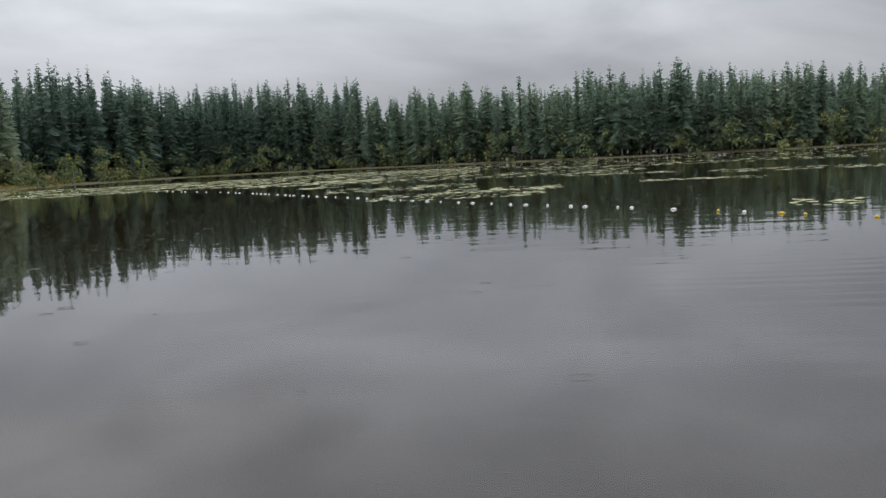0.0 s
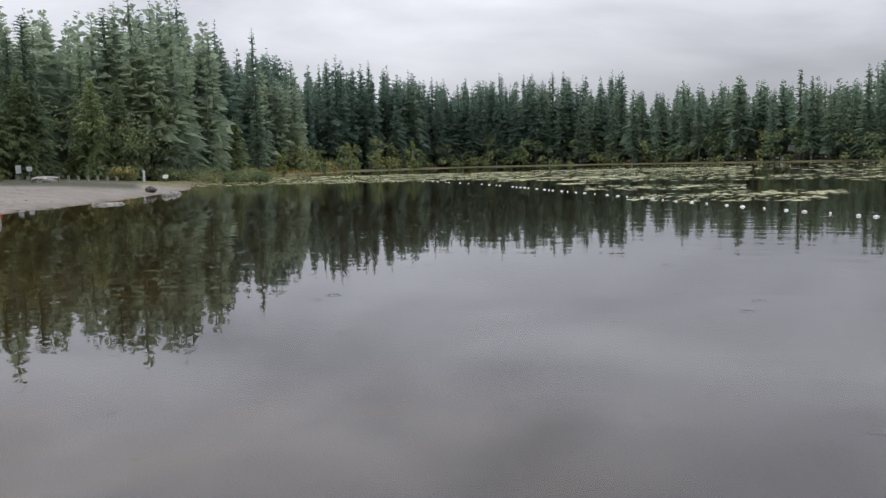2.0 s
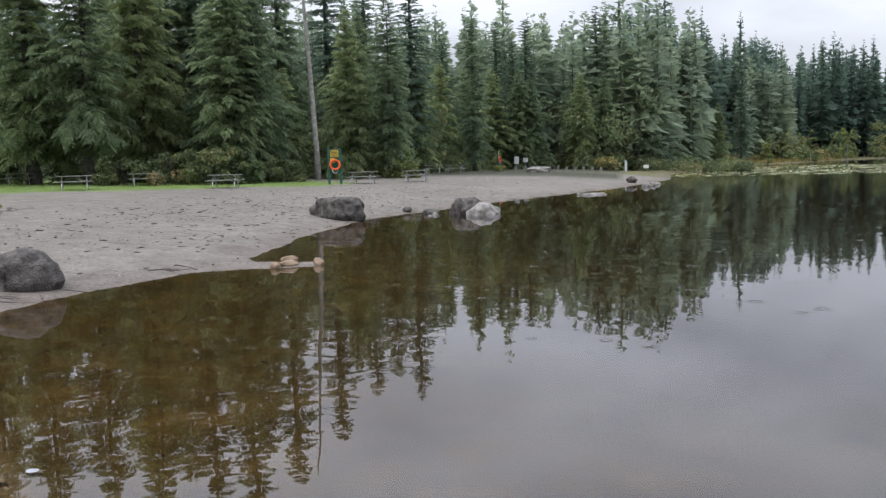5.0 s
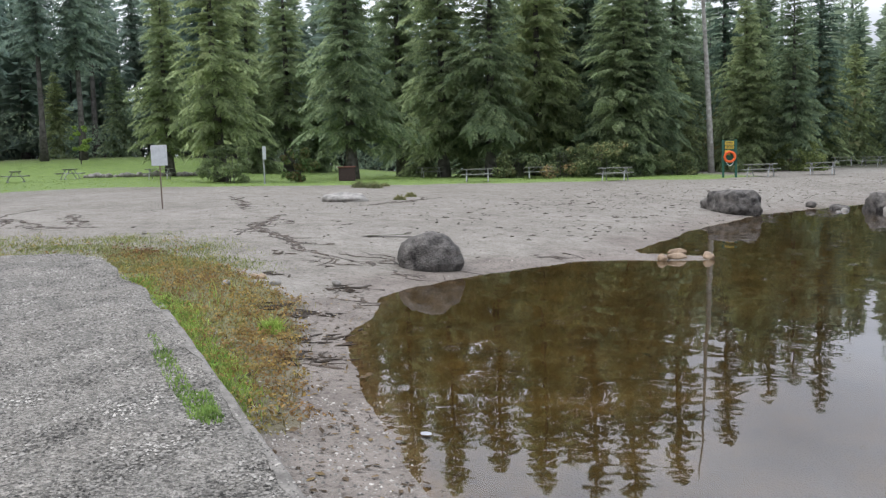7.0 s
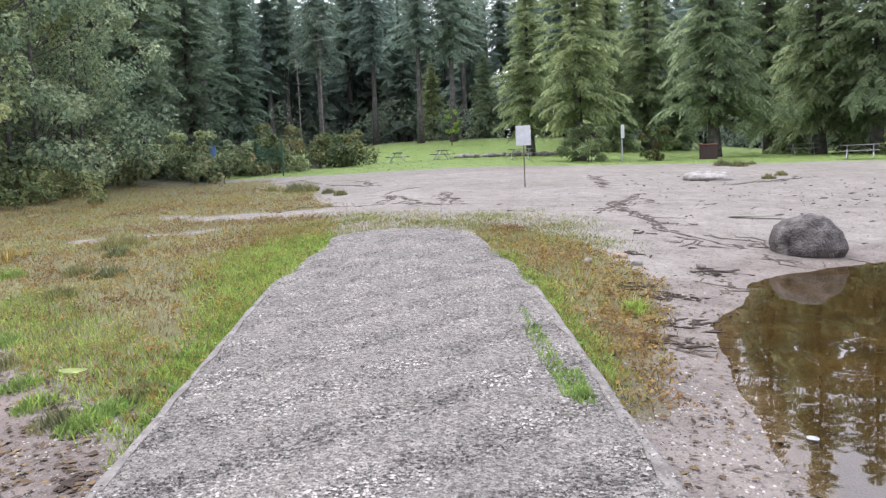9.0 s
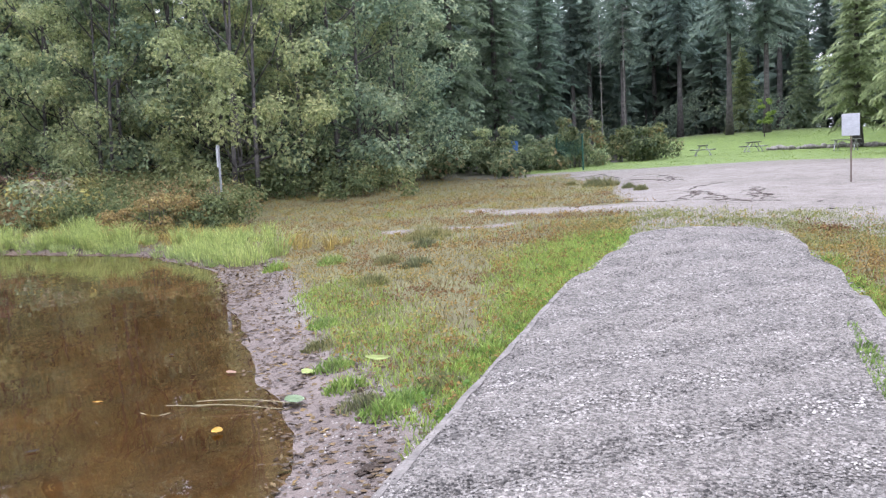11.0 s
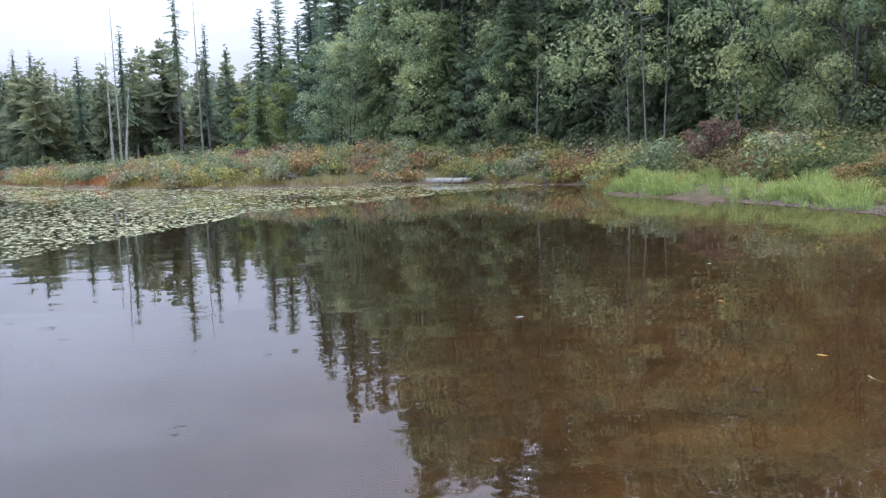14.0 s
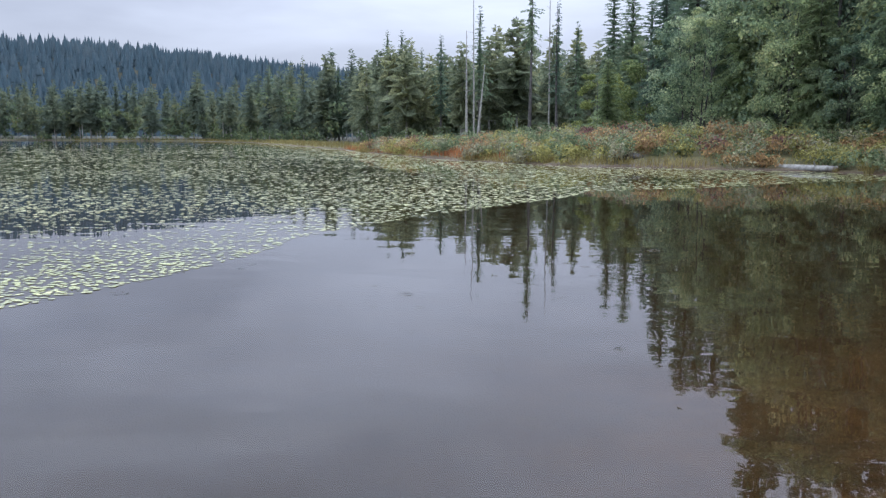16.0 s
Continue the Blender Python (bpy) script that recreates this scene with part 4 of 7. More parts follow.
def hill_woods():
    r = np.random.default_rng(77)
    xy = np.array(spots_between(r, 178, 240, 640, 1200, 8200))
    vs, fs, n = [], [], 0
    for (x, y), z in zip(xy, height(xy[:, 0], xy[:, 1])):
        h, w = r.uniform(11, 21), r.uniform(3.0, 5.2)
        for lo, hi, k in ((-0.12, 0.85, 1.0), (0.3, 1.0, 0.7)):
            a = np.arange(6) * 1.047 + r.uniform(0, 1)
            q = w * k * r.uniform(0.75, 1.2, 6)
            vs.append(np.concatenate([np.stack([np.cos(a) * q, np.sin(a) * q, h * (lo + r.uniform(-.04, .04, 6))], -1), [[0, 0, h * hi]]]) + (x, y, z))
            fs += [(n + i, n + (i + 1) % 6, n + 6) for i in range(6)]
            n += 7
    tagged(new("hill_woods", raw("hill_woods", np.concatenate(vs), fs, HAZEFIR)), "conifer woods covering a far hill, blue-grey with haze in their colour", "woods", kind="stuff")


hill_woods()



# ------------------------------------------------------------------ grass, reeds and shrubs
def bearing(x, y):
    return np.degrees(np.arctan2(-x, y)) % 360


def blade_mesh(name, pts, high, wide, lean, mat, rng):
    """Bent blades of grass standing at pts."""
    n = len(pts)
    a, b = rng.uniform(0, 6.28, n), rng.uniform(0, 6.28, n)
    side = np.stack([np.cos(a), np.sin(a), np.zeros(n)], -1) * wide[:, None]
    off = np.stack([np.cos(b), np.sin(b), np.zeros(n)], -1) * (lean * high * rng.uniform(0.2, 1, n))[:, None]
    up = np.array([0, 0, 1.0]) * high[:, None]
    v = np.stack([pts - side, pts + side, pts + side * 0.7 + off * 0.35 + up * 0.55, pts - side * 0.7 + off * 0.35 + up * 0.55, pts + off + up * 0.97], 1).reshape(-1, 3)
    k = np.arange(n)[:, None] * 5
    faces = (k + np.array([[0, 1, 2, 3]])).tolist() + (k + np.array([[3, 2, 4]])).tolist()
    return raw(name, v, faces, mat)


def scatter(rng, x0, x1, y0, y1, count, chance):
    x, y = rng.uniform(x0, x1, count), rng.uniform(y0, y1, count)
    d = shore_distance(x, y)
    ok = rng.uniform(0, 1, count) < chance(x, y, d)
    x, y, d = x[ok], y[ok], d[ok]
    return np.stack([x, y, height(x, y, d) - 0.01], -1), d


WEED = grass_material("dry_weed_blades", [(0.1, (0.13, 0.075, 0.04)), (0.35, (0.20, 0.145, 0.06)), (0.6, (0.22, 0.185, 0.07)), (0.9, (0.22, 0.225, 0.08))])
GREEN = grass_material("fresh_grass_blades", [(0.1, (0.11, 0.19, 0.035)), (0.5, (0.21, 0.31, 0.075)), (0.9, (0.33, 0.39, 0.12))])
REED = grass_material("bright_sedge_blades", [(0.1, (0.15, 0.21, 0.075)), (0.5, (0.26, 0.335, 0.12)), (0.9, (0.38, 0.43, 0.18))])
GOLD = grass_material("golden_sedge_blades", [(0.1, (0.17, 0.125, 0.05)), (0.5, (0.29, 0.23, 0.085)), (0.9, (0.38, 0.33, 0.13))])
RUSTY = grass_material("rusty_sedge_blades", [(0.1, (0.16, 0.06, 0.03)), (0.5, (0.30, 0.12, 0.06)), (0.9, (0.36, 0.22, 0.09))])


def grow(name, label, mat, rng, box, count, chance, h0, h1, w, lean=0.5):
    pts, d = scatter(rng, *box, count, chance)
    n = len(pts)
    tagged(new(name, blade_mesh(name, pts, rng.uniform(h0, h1, n), np.full(n, w) * rng.uniform(0.6, 1.3, n), lean, mat, rng)), label, "grass", kind="stuff")


def weed_chance(x, y, d):
    return covers(x, y, d)[1] * np.clip(1.15 - np.hypot(x, y) / 45, 0.2, 1)


def green_chance(x, y, d):
    beside = ramp_mid(x) - y
    strip = (1 - step(1.7, np.interp(-x, [5, 8, 11, 15], [2.0, 2.5, 3.2, 3.3]) + 0.5 * wobble(x, y), beside)) * step(1.3, 1.45, beside) * step(4.6, 5.2, -x) * (1 - step(14.5, 16.5, -x))
    tip = (1 - step(1.2, 2.6, d)) * step(0.7, 1.0, d) * step(5, 5.5, -x) * (1 - step(11, 14, -x)) * (y < -2.5) * 0.4
    north = 1.2 * step(1.33, 1.40, -beside) * (1 - step(1.6, 2.15, -beside + 0.2 * wobble(x * 2, y))) * step(6, 7, -x) * (1 - step(13, 14.5, -x))
    return np.maximum(np.maximum(strip, tip), north) * step(0.55, 0.95, d + 0.2 * wobble(x * 3, y * 3))


grng = np.random.default_rng(11)
grow("weed_field", "brown and olive weeds growing low over damp sand", WEED, grng, (-43, -4, -27, 3), 190000, weed_chance, 0.04, 0.15, 0.005, 0.95)
grow("weed_tufts", "taller olive grass tufts among the weeds", GREEN, grng, (-30, -5, -18, 3),
     30000, lambda x, y, d: weed_chance(x, y, d) * step(0.55, 0.75, wobble(x * 1.3 + 3, y * 1.3)) * 0.6, 0.08, 0.24, 0.006)
grow("fresh_grass", "bright green grass along the ramp edge", GREEN, grng, (-17, -4, -8, 2), 240000, green_chance, 0.03, 0.13, 0.0055, 0.9)


def weed_plants(name, label, mat, rng, count, chance, r0, r1, leaves, size):
    pts, d = scatter(rng, -43, -4.5, -26, 3, count, chance)
    rad = rng.uniform(r0, r1, len(pts))
    v, f = leaf_cloud(rng, pts + np.array([0, 0, 0.03]), rad, leaves * len(pts), size)
    tagged(new(name, raw(name, v, f, mat)), label, "weeds", kind="stuff")


WEEDLEAF = leaf_material("weed_leaves", [(0.08, (0.15, 0.085, 0.045)), (0.3, (0.25, 0.155, 0.058)), (0.5, (0.295, 0.205, 0.068)), (0.68, (0.28, 0.225, 0.072)), (0.95, (0.24, 0.25, 0.08))], 0.4, 0.7, 0.45, own_share=0.3, gain=2.6, grain=9.0)
grow("head_grass", "thin yellow-green grass where the ramp meets the sand", grass_material("thin_grass_blades", [(0.1, (0.17, 0.18, 0.06)), (0.5, (0.23, 0.25, 0.08)), (0.9, (0.30, 0.31, 0.11))]), grng, (-23, -14, -7.5, 2), 110000,
     lambda x, y, d: step(14.5, 15.5, -x) * (1 - step(19.0, 21.2, -x + 0.8 * wobble(x * 2, y * 2))) * (1 - step(2.6, 4.2, np.abs(y - ramp_mid(x) - 0.4))) * (0.35 + 0.65 * step(-0.3, 0.5, wobble(x * 3, y * 2))), 0.02, 0.07, 0.006, 0.95)
weed_plants("low_weeds", "low brown and olive leafy weeds carpeting the sand", WEEDLEAF, grng, 33000, weed_chance, 0.07, 0.19, 18, 0.04)
weed_plants("rusty_weeds", "rust-brown low weeds between the ramp and the beach", leaf_material("rusty_weed_leaves", [(0.1, (0.12, 0.07, 0.042)), (0.45, (0.18, 0.115, 0.055)), (0.75, (0.23, 0.175, 0.07)), (0.95, (0.21, 0.22, 0.08))], 0.35, 0.7, 0.9, own_share=0.4, gain=1.8, grain=9.0), grng, 42000,
            lambda x, y, d: (covers(x, y, d)[1] > 0.4) * step(1.7, 2.0, y - ramp_mid(x)) * step(6, 6.5, -x) * (0.4 + 0.6 * step(-0.2, 0.4, wobble(x * 1.4, y * 1.4))), 0.08, 0.2, 20, 0.042)
weed_plants("clover_patch", "bright green clover along the ramp edge", leaf_material("clover_leaves", [(0.1, (0.06, 0.13, 0.03)), (0.9, (0.16, 0.28, 0.06))], 0.3), grng, 14000, lambda x, y, d: green_chance(x, y, d) * 0.75 * (1 - step(2.0, 2.6, np.abs(y - ramp_mid(x)))), 0.06, 0.13, 26, 0.05)


def ramp_moss():
    pts = []
    r = np.random.default_rng(3)
    for x0, x1, u0, u1, n in ((-6.8, -5.6, 1.06, 1.2, 500), (-5.6, -5.05, 1.08, 1.28, 600), (-5.3, -4.95, 1.14, 1.26, 200), (-7.4, -6.6, 1.1, 1.18, 120)):
        x = r.uniform(x0, x1, n)
        y = ramp_mid(x) + r.uniform(u0, u1, n)
        pts.append(np.stack([x, y, ramp_z(x) + 0.0 * x], -1))
    p = np.concatenate(pts)
    n = len(p)
    tagged(new("ramp_grass", blade_mesh("ramp_grass", p, r.uniform(0.015, 0.05, n), np.full(n, 0.006), 0.9, GREEN, r)), "bright green grass growing through the gravel edge", "grass", kind="stuff")


ramp_moss()
def tussocks(name, label, mat, rng, box, count, chance, h0, h1, r0, r1, blades, w):
    """Clumps of sedge: blades rise from each clump's foot and arch outwards."""
    c, d = scatter(rng, *box, count, chance)
    n = len(c)
    high, rad = rng.uniform(h0, h1, n), rng.uniform(r0, r1, n)
    k = np.repeat(np.arange(n), blades)
    a, q = rng.uniform(0, 6.28, len(k)), np.sqrt(rng.uniform(0, 1, len(k)))
    out = np.stack([np.cos(a), np.sin(a), np.zeros(len(k))], -1)
    foot = c[k] + out * (q * rad[k] * 0.7)[:, None]
    h = high[k] * rng.uniform(0.55, 1.05, len(k))
    lean = out * (h * rng.uniform(0.1, 0.7, len(k)) * (0.4 + q))[:, None] + rng.normal(0, 0.06, (len(k), 3)) * [1, 1, 0]
    b = rng.uniform(0, 6.28, len(k))
    side = np.stack([np.cos(b), np.sin(b), np.zeros(len(k))], -1) * (w * rng.uniform(0.6, 1.3, len(k)))[:, None]
    up = np.array([0, 0, 1.0])
    mid = foot + lean * 0.35 + up * (h * 0.62)[:, None]
    v = np.stack([foot - side, foot + side, mid + side * 0.75, mid - side * 0.75, foot + lean + up * (h * 0.9)[:, None]], 1).reshape(-1, 3)
    e = np.arange(len(k))[:, None] * 5
    tagged(new(name, raw(name, v, (e + np.array([[0, 1, 2, 3]])).tolist() + (e + np.array([[3, 2, 4]])).tolist(), mat)), label, "sedge", kind="stuff")


tussocks("bright_sedge", "tall bright green sedge in clumps at the pond's edge", REED, grng, (-24, -12, -36, -12), 1500,
         lambda x, y, d: step(0.12, 0.5, d) * (1 - step(1.6, 2.8, d + 0.9 * wobble(x * .8, y * .8))) * (0.25 + 0.75 * step(-0.35, 0.2, wobble(x * 0.8, y * 0.8 + 1))) * np.clip((-y - 11.5) / 6, 0, 1), 0.3, 0.95, 0.2, 0.5, 85, 0.009)
tussocks("shore_sedge", "low green sedge at the water's edge", REED, grng, (-24, -12, -36, -12.5), 2600,
         lambda x, y, d: step(-0.1, 0.05, d) * (1 - step(0.5, 0.9, d)) * (0.3 + 0.7 * step(-0.3, 0.2, wobble(x * 0.8, y * 0.8 + 1))) * np.clip((-y - 13) / 4, 0, 1), 0.12, 0.4, 0.12, 0.3, 40, 0.008)
tussocks("dry_sedge", "yellow and orange sedge clumps behind the pond's edge", GOLD, grng, (-26, -12, -36, -11), 1500,
         lambda x, y, d: step(0.8, 1.6, d) * (1 - step(2.6, 4.4, d + 1.2 * wobble(x * .8, y * .8))) * step(-0.1, 0.5, wobble(x * 0.9 + 5, y * 0.9)) * np.clip((-y - 10) / 8, 0.1, 1) * 0.45, 0.25, 0.65, 0.15, 0.35, 55, 0.008)
tussocks("marsh_edge_sedge", "golden sedge clumps along the marsh waterline", GOLD, grng, (-24, 4, -66, -34), 2600,
         lambda x, y, d: step(-0.3, 0.1, d) * (1 - step(0.8, 1.8, d)) * step(-0.3, 0.4, wobble(x * 0.33 + 2, y * 0.33)) * 0.8, 0.35, 0.8, 0.2, 0.4, 40, 0.014)
grow("golden_sedge", "golden brown sedge along the marsh shore", GOLD, grng, (-26, 26, -112, -36), 150000,
     lambda x, y, d: step(-0.5, 0.1, d) * (1 - step(0.9, 2.2, d + wobble(x * .5, y * .5))) * step(-0.1, 0.6, wobble(x * 0.3 + 2, y * 0.3)) * 0.9, 0.3, 0.75, 0.02, 0.5)
grow("rusty_sedge", "rust-red sedge on the marsh point", RUSTY, grng, (-2, 34, -128, -58), 80000,
     lambda x, y, d: step(0.2, 0.8, d) * (1 - step(6, 11, d)) * step(66, 71, -y) * step(1, 5, x) * 0.7, 0.3, 0.75, 0.025, 0.4)
grow("far_sedge", "pale dry sedge on the far marsh bank", GOLD, grng, (-100, -40, 66, 215), 60000,
     lambda x, y, d: step(0, 1, d) * (1 - step(14, 22, d)) * (bearing(x, y) < 32.5) * 0.6, 0.4, 1.0, 0.05, 0.4)
grow("marsh_sedge", "dry sedge edging the wide marsh", GOLD, grng, (18, 190, -345, -98), 90000,
     lambda x, y, d: step(0, 1, d) * (1 - step(6, 12, d)) * 0.8, 0.4, 1.1, 0.07, 0.4)
grow("lawn_grass", "short mown green lawn", grass_material("lawn_blades", [(0.1, (0.12, 0.18, 0.04)), (0.5, (0.175, 0.25, 0.06)), (0.9, (0.235, 0.295, 0.08))]), grng, (-92, -44, -24, 34),
     18000, lambda x, y, d: covers(x, y, d)[0], 0.015, 0.04, 0.05, 0.9)


def shrub_stuff(name, label, mat, rng, box, count, chance, r0, r1, leaves, size):
    pts, d = scatter(rng, *box, count, chance)
    rad = rng.uniform(r0, r1, len(pts))
    cent = np.repeat(pts, 5, 0) + np.concatenate([rng.normal(0, 0.45, (len(pts) * 5, 2)), rng.uniform(0.25, 1.0, (len(pts) * 5, 1))], 1) * np.repeat(rad, 5)[:, None]
    v, f = leaf_cloud(rng, cent, np.repeat(rad, 5) * rng.uniform(0.4, 0.7, len(cent)), leaves * len(pts), size)
    tagged(new(name, raw(name, v, f, mat)), label, "shrubs", kind="stuff")


def bank_chance(x, y, d):
    """Shrubs crowd the marsh bank, right down to the water."""
    return step(0.1, 0.7, d + 0.3 * wobble(x * .7, y * .7)) * (1 - step(13, 19, d)) * (bearing(x, y) > 139) * (0.45 + 0.55 * (d < 7)) * np.where(np.hypot(x, y) < 40, step(2.5, 4.0, d), 1)


for name, label, share, a, b, c in [
        ("green_shrubs", "low dull green shrubs crowding the marsh bank", 0.26, (0.13, 0.16, 0.085), (0.235, 0.275, 0.14), (0.36, 0.39, 0.20)),
        ("olive_shrubs", "low olive and yellow shrubs on the marsh bank", 0.17, (0.17, 0.16, 0.06), (0.31, 0.29, 0.105), (0.46, 0.41, 0.14)),
        ("grey_shrubs", "grey-green twiggy shrubs on the marsh bank", 0.17, (0.15, 0.15, 0.11), (0.25, 0.25, 0.18), (0.37, 0.36, 0.26)),
        ("rust_shrubs", "rust-brown shrubs scattered over the marsh bank", 0.15, (0.16, 0.11, 0.07), (0.275, 0.185, 0.105), (0.39, 0.29, 0.15)),
        ("wine_shrubs", "dull wine-red shrubs scattered over the marsh bank", 0.06, (0.14, 0.08, 0.07), (0.26, 0.135, 0.115), (0.36, 0.21, 0.15))]:
    shrub_stuff(name, label, leaf_material(name + "_leaves", [(0.1, a), (0.5, b), (0.9, c)], 0.4, patch=0.8, own_share=0.6, gain=1.2, grain=5.0), grng, (-50, 22, -112, -22), 4200,
                lambda x, y, d: bank_chance(x, y, d) * share, 0.7, 1.5, 270, 0.20)
UNDER = leaf_material("undergrowth_leaves", [(0.1, (0.06, 0.09, 0.05)), (0.5, (0.13, 0.165, 0.085)), (0.75, (0.22, 0.24, 0.12)), (0.95, (0.28, 0.20, 0.11))], 0.45, patch=0.35, own_share=0.5, gain=1.8)
shrub_stuff("thicket_undergrowth", "green undergrowth below the alder thicket", UNDER, grng, (-50, -16, -62, -13), 900,
            lambda x, y, d: step(4, 7, d) * (1 - step(17, 22, d)) * np.where(bearing(x, y) < 131, step(34, 37, np.hypot(x, y)), step(23, 27, np.hypot(x, y))) * (bearing(x, y) > 119) * (0.4 + 0.6 * (bearing(x, y) < 140)), 0.5, 1.6, 250, 0.16)
shrub_stuff("thicket_edge_shrubs", "dull red and olive shrubs before the thicket", SHRUB, grng, (-30, -17, -34, -18.5), 950,
            lambda x, y, d: step(2.5, 3.6, d) * (1 - step(10, 13, d)) * (bearing(x, y) > 130.5) * 0.9, 0.45, 1.1, 150, 0.13)
shrub_stuff("woodland_undergrowth", "dense green undergrowth along the woodland edge", UNDER, grng, (-84, -36, -26, 100), 900,
            lambda x, y, d: np.where(y > 26, (np.hypot(x, y) > np.interp(bearing(x, y), [33, 46, 49, 52, 60], [108, 104, 84, 70, 60])) * (np.hypot(x, y) < np.interp(bearing(x, y), [33, 46, 49, 52, 60], [122, 116, 100, 84, 72])), (y < -16.4 - 0.1 * (x + 45)) * (x > -66) * (x < -38)) * np.where((bearing(x, y) > 40.2) & (bearing(x, y) < 41.3), 0, 1.0), 0.8, 1.7, 230, 0.28)
shrub_stuff("bank_shrubs", "mixed shrubs on the far marsh bank", SHRUB, grng, (-110, -44, 84, 230), 420,
            lambda x, y, d: step(4, 8, d) * (1 - step(18, 26, d)), 0.8, 1.7, 200, 0.35)


# ------------------------------------------------------------------ lily pads
def pad_outline(rng, r, n=9):
    a = np.linspace(0.25, 2 * np.pi - 0.25, n)
    return [(r * math.cos(t), r * math.sin(t)) for t in a] + [(0.15 * r, 0)]


PAD = leaf_material("lily_pads", [(0.1, (0.25, 0.27, 0.12)), (0.5, (0.42, 0.43, 0.19)), (0.8, (0.54, 0.53, 0.26)), (0.97, (0.62, 0.49, 0.19))], 0.05, 0.3, 0.12, grain=2.0)


def pads(name, label, rng, xs, ys, size):
    verts, faces = [], []
    for x, y, s in zip(xs, ys, size):
        t, n = rng.uniform(0, 6.28), len(verts)
        c, q = math.cos(t), math.sin(t)
        tilt = rng.normal(0, 0.02, 2)
        for px, py in pad_outline(rng, s, 8 if math.hypot(x, y) < 40 else 5):
            verts.append((x + c * px - q * py, y + q * px + c * py, 0.008 + abs(tilt[0] * px + tilt[1] * py)))
        faces.append(tuple(range(n, len(verts))))
    tagged(new(name, raw(name, verts, faces, PAD)), label, "lily pads", kind="stuff")


def lily_fields():
    r = np.random.default_rng(21)
    fx = [5.6, 5.2, 5.1, 4.6, 3.0, 1.4, -2.0, -8.0, -17]
    fy = [8.4, 10.4, 12.7, 16.0, 18.8, 23.6, 31.5, 36.1, 43.4]
    n = 150000
    az, dist = np.radians(r.uniform(183 - 40, 238, n)), 8 * (30 ** r.uniform(0, 1, n))
    x, y = -dist * np.sin(az), dist * np.cos(az)
    d = shore_distance(x, y)
    front = np.interp(-y, fy, fx)
    inside = (x > front + 0.8 * wobble(x * 0.5, y * 0.5)) | (-y > 44)
    ok = inside & (d < -0.15) & (dist < 235)
    dens = np.clip(0.5 + 0.3 * wobble(x * 0.35 + 1, y * 0.35) + 0.25 * (1 - step(0, 4, np.abs(x - front))) + 0.5 * (1 - step(2, 16, -d)), 0.12, 1) * np.clip(dist / 24, 0.4, 1)
    ok &= r.uniform(0, 1, n) < dens
    x, y, dist = x[ok], y[ok], dist[ok]
    size = r.uniform(0.045, 0.095, len(x)) * np.clip(dist / 32, 0.5, 3.4)
    pads("lily_pads", "pale green lily pads floating densely on the water", r, x, y, size)
    xs, ys = [], []
    for a0, a1, d0, d1, k in ((11, 36, 88, 150, 5200), (-3, 11, 92, 165, 2200), (3.5, 13, 80, 96, 700), (-8, 4, 38, 47, 520), (-9, -1, 44, 50, 260), (-3, 7, 52, 62, 420), (-14, 8, 72, 92, 900),
                              (-27, -6, 96, 120, 700), (-22, -14, 49, 52, 160), (-28, -24, 26, 29, 40), (-30, -18, 60, 68, 300), (-16, -9, 66, 70, 160), (-28, 8, 125, 215, 1500), (6, 9, 66, 70, 90)):
        a, q = r.uniform(a0, a1, k), r.uniform(0, 1, k)
        dd = d0 + (d1 - d0) * q
        keep = r.uniform(0, 1, k) < 0.25 + 0.75 * (np.sin(a * 1.9 + dd * 0.35) + np.sin(dd * 0.9 + a * 0.4) > 0.1)
        a = np.radians(a[keep])
        xs.append(-dd[keep] * np.sin(a))
        ys.append(dd[keep] * np.cos(a))
    xs, ys = np.concatenate(xs), np.concatenate(ys)
    ok = shore_distance(xs, ys) < -0.3
    xs, ys = xs[ok], ys[ok]
    pads("far_lily_pads", "pale lily pads in drifts across the lake", r, xs, ys, r.uniform(0.09, 0.17, len(xs)) * np.clip(np.hypot(xs, ys) / 38, 1, 4))


lily_fields()


# ------------------------------------------------------------------ floats, boulders and stones
def paint(name, colour, rough=0.5):
    return surface(name, tuple(c * 0.82 for c in colour), colour, 9, 70, rough, 0.12, 0.002)


WHITE, YELLOW_PAINT, DARK = paint("white_plastic", (0.74, 0.74, 0.72)), paint("yellow_paint", (0.62, 0.44, 0.06)), paint("dark_paint", (0.03, 0.03, 0.032))
GREENPOST, ORANGE, PALE = paint("green_stain", (0.03, 0.10, 0.07), 0.7), paint("orange_plastic", (0.75, 0.13, 0.03)), paint("sign_face", (0.52, 0.54, 0.55))
BLUE, BROWN = paint("blue_plastic", (0.05, 0.12, 0.27)), paint("brown_panel", (0.06, 0.04, 0.035), 0.8)


def ball(bm, m, seg=10, ring=7):
    return bmesh.ops.create_uvsphere(bm, u_segments=seg, v_segments=ring, radius=1, matrix=m)


def box(bm, x, y, z, sx, sy, sz, bevel=0.01, turn=None):
    """A bevelled block with its middle at x, y, z."""
    m = Matrix.Translation((x, y, z)) @ (turn or Matrix.Identity(4)) @ Matrix.Diagonal((sx, sy, sz, 1))
    r = bmesh.ops.create_cube(bm, size=1, matrix=m)
    if bevel:
        edges = list({e for v in r["verts"] for e in v.link_edges})
        bmesh.ops.bevel(bm, geom=edges, offset=bevel, segments=1, affect="EDGES")


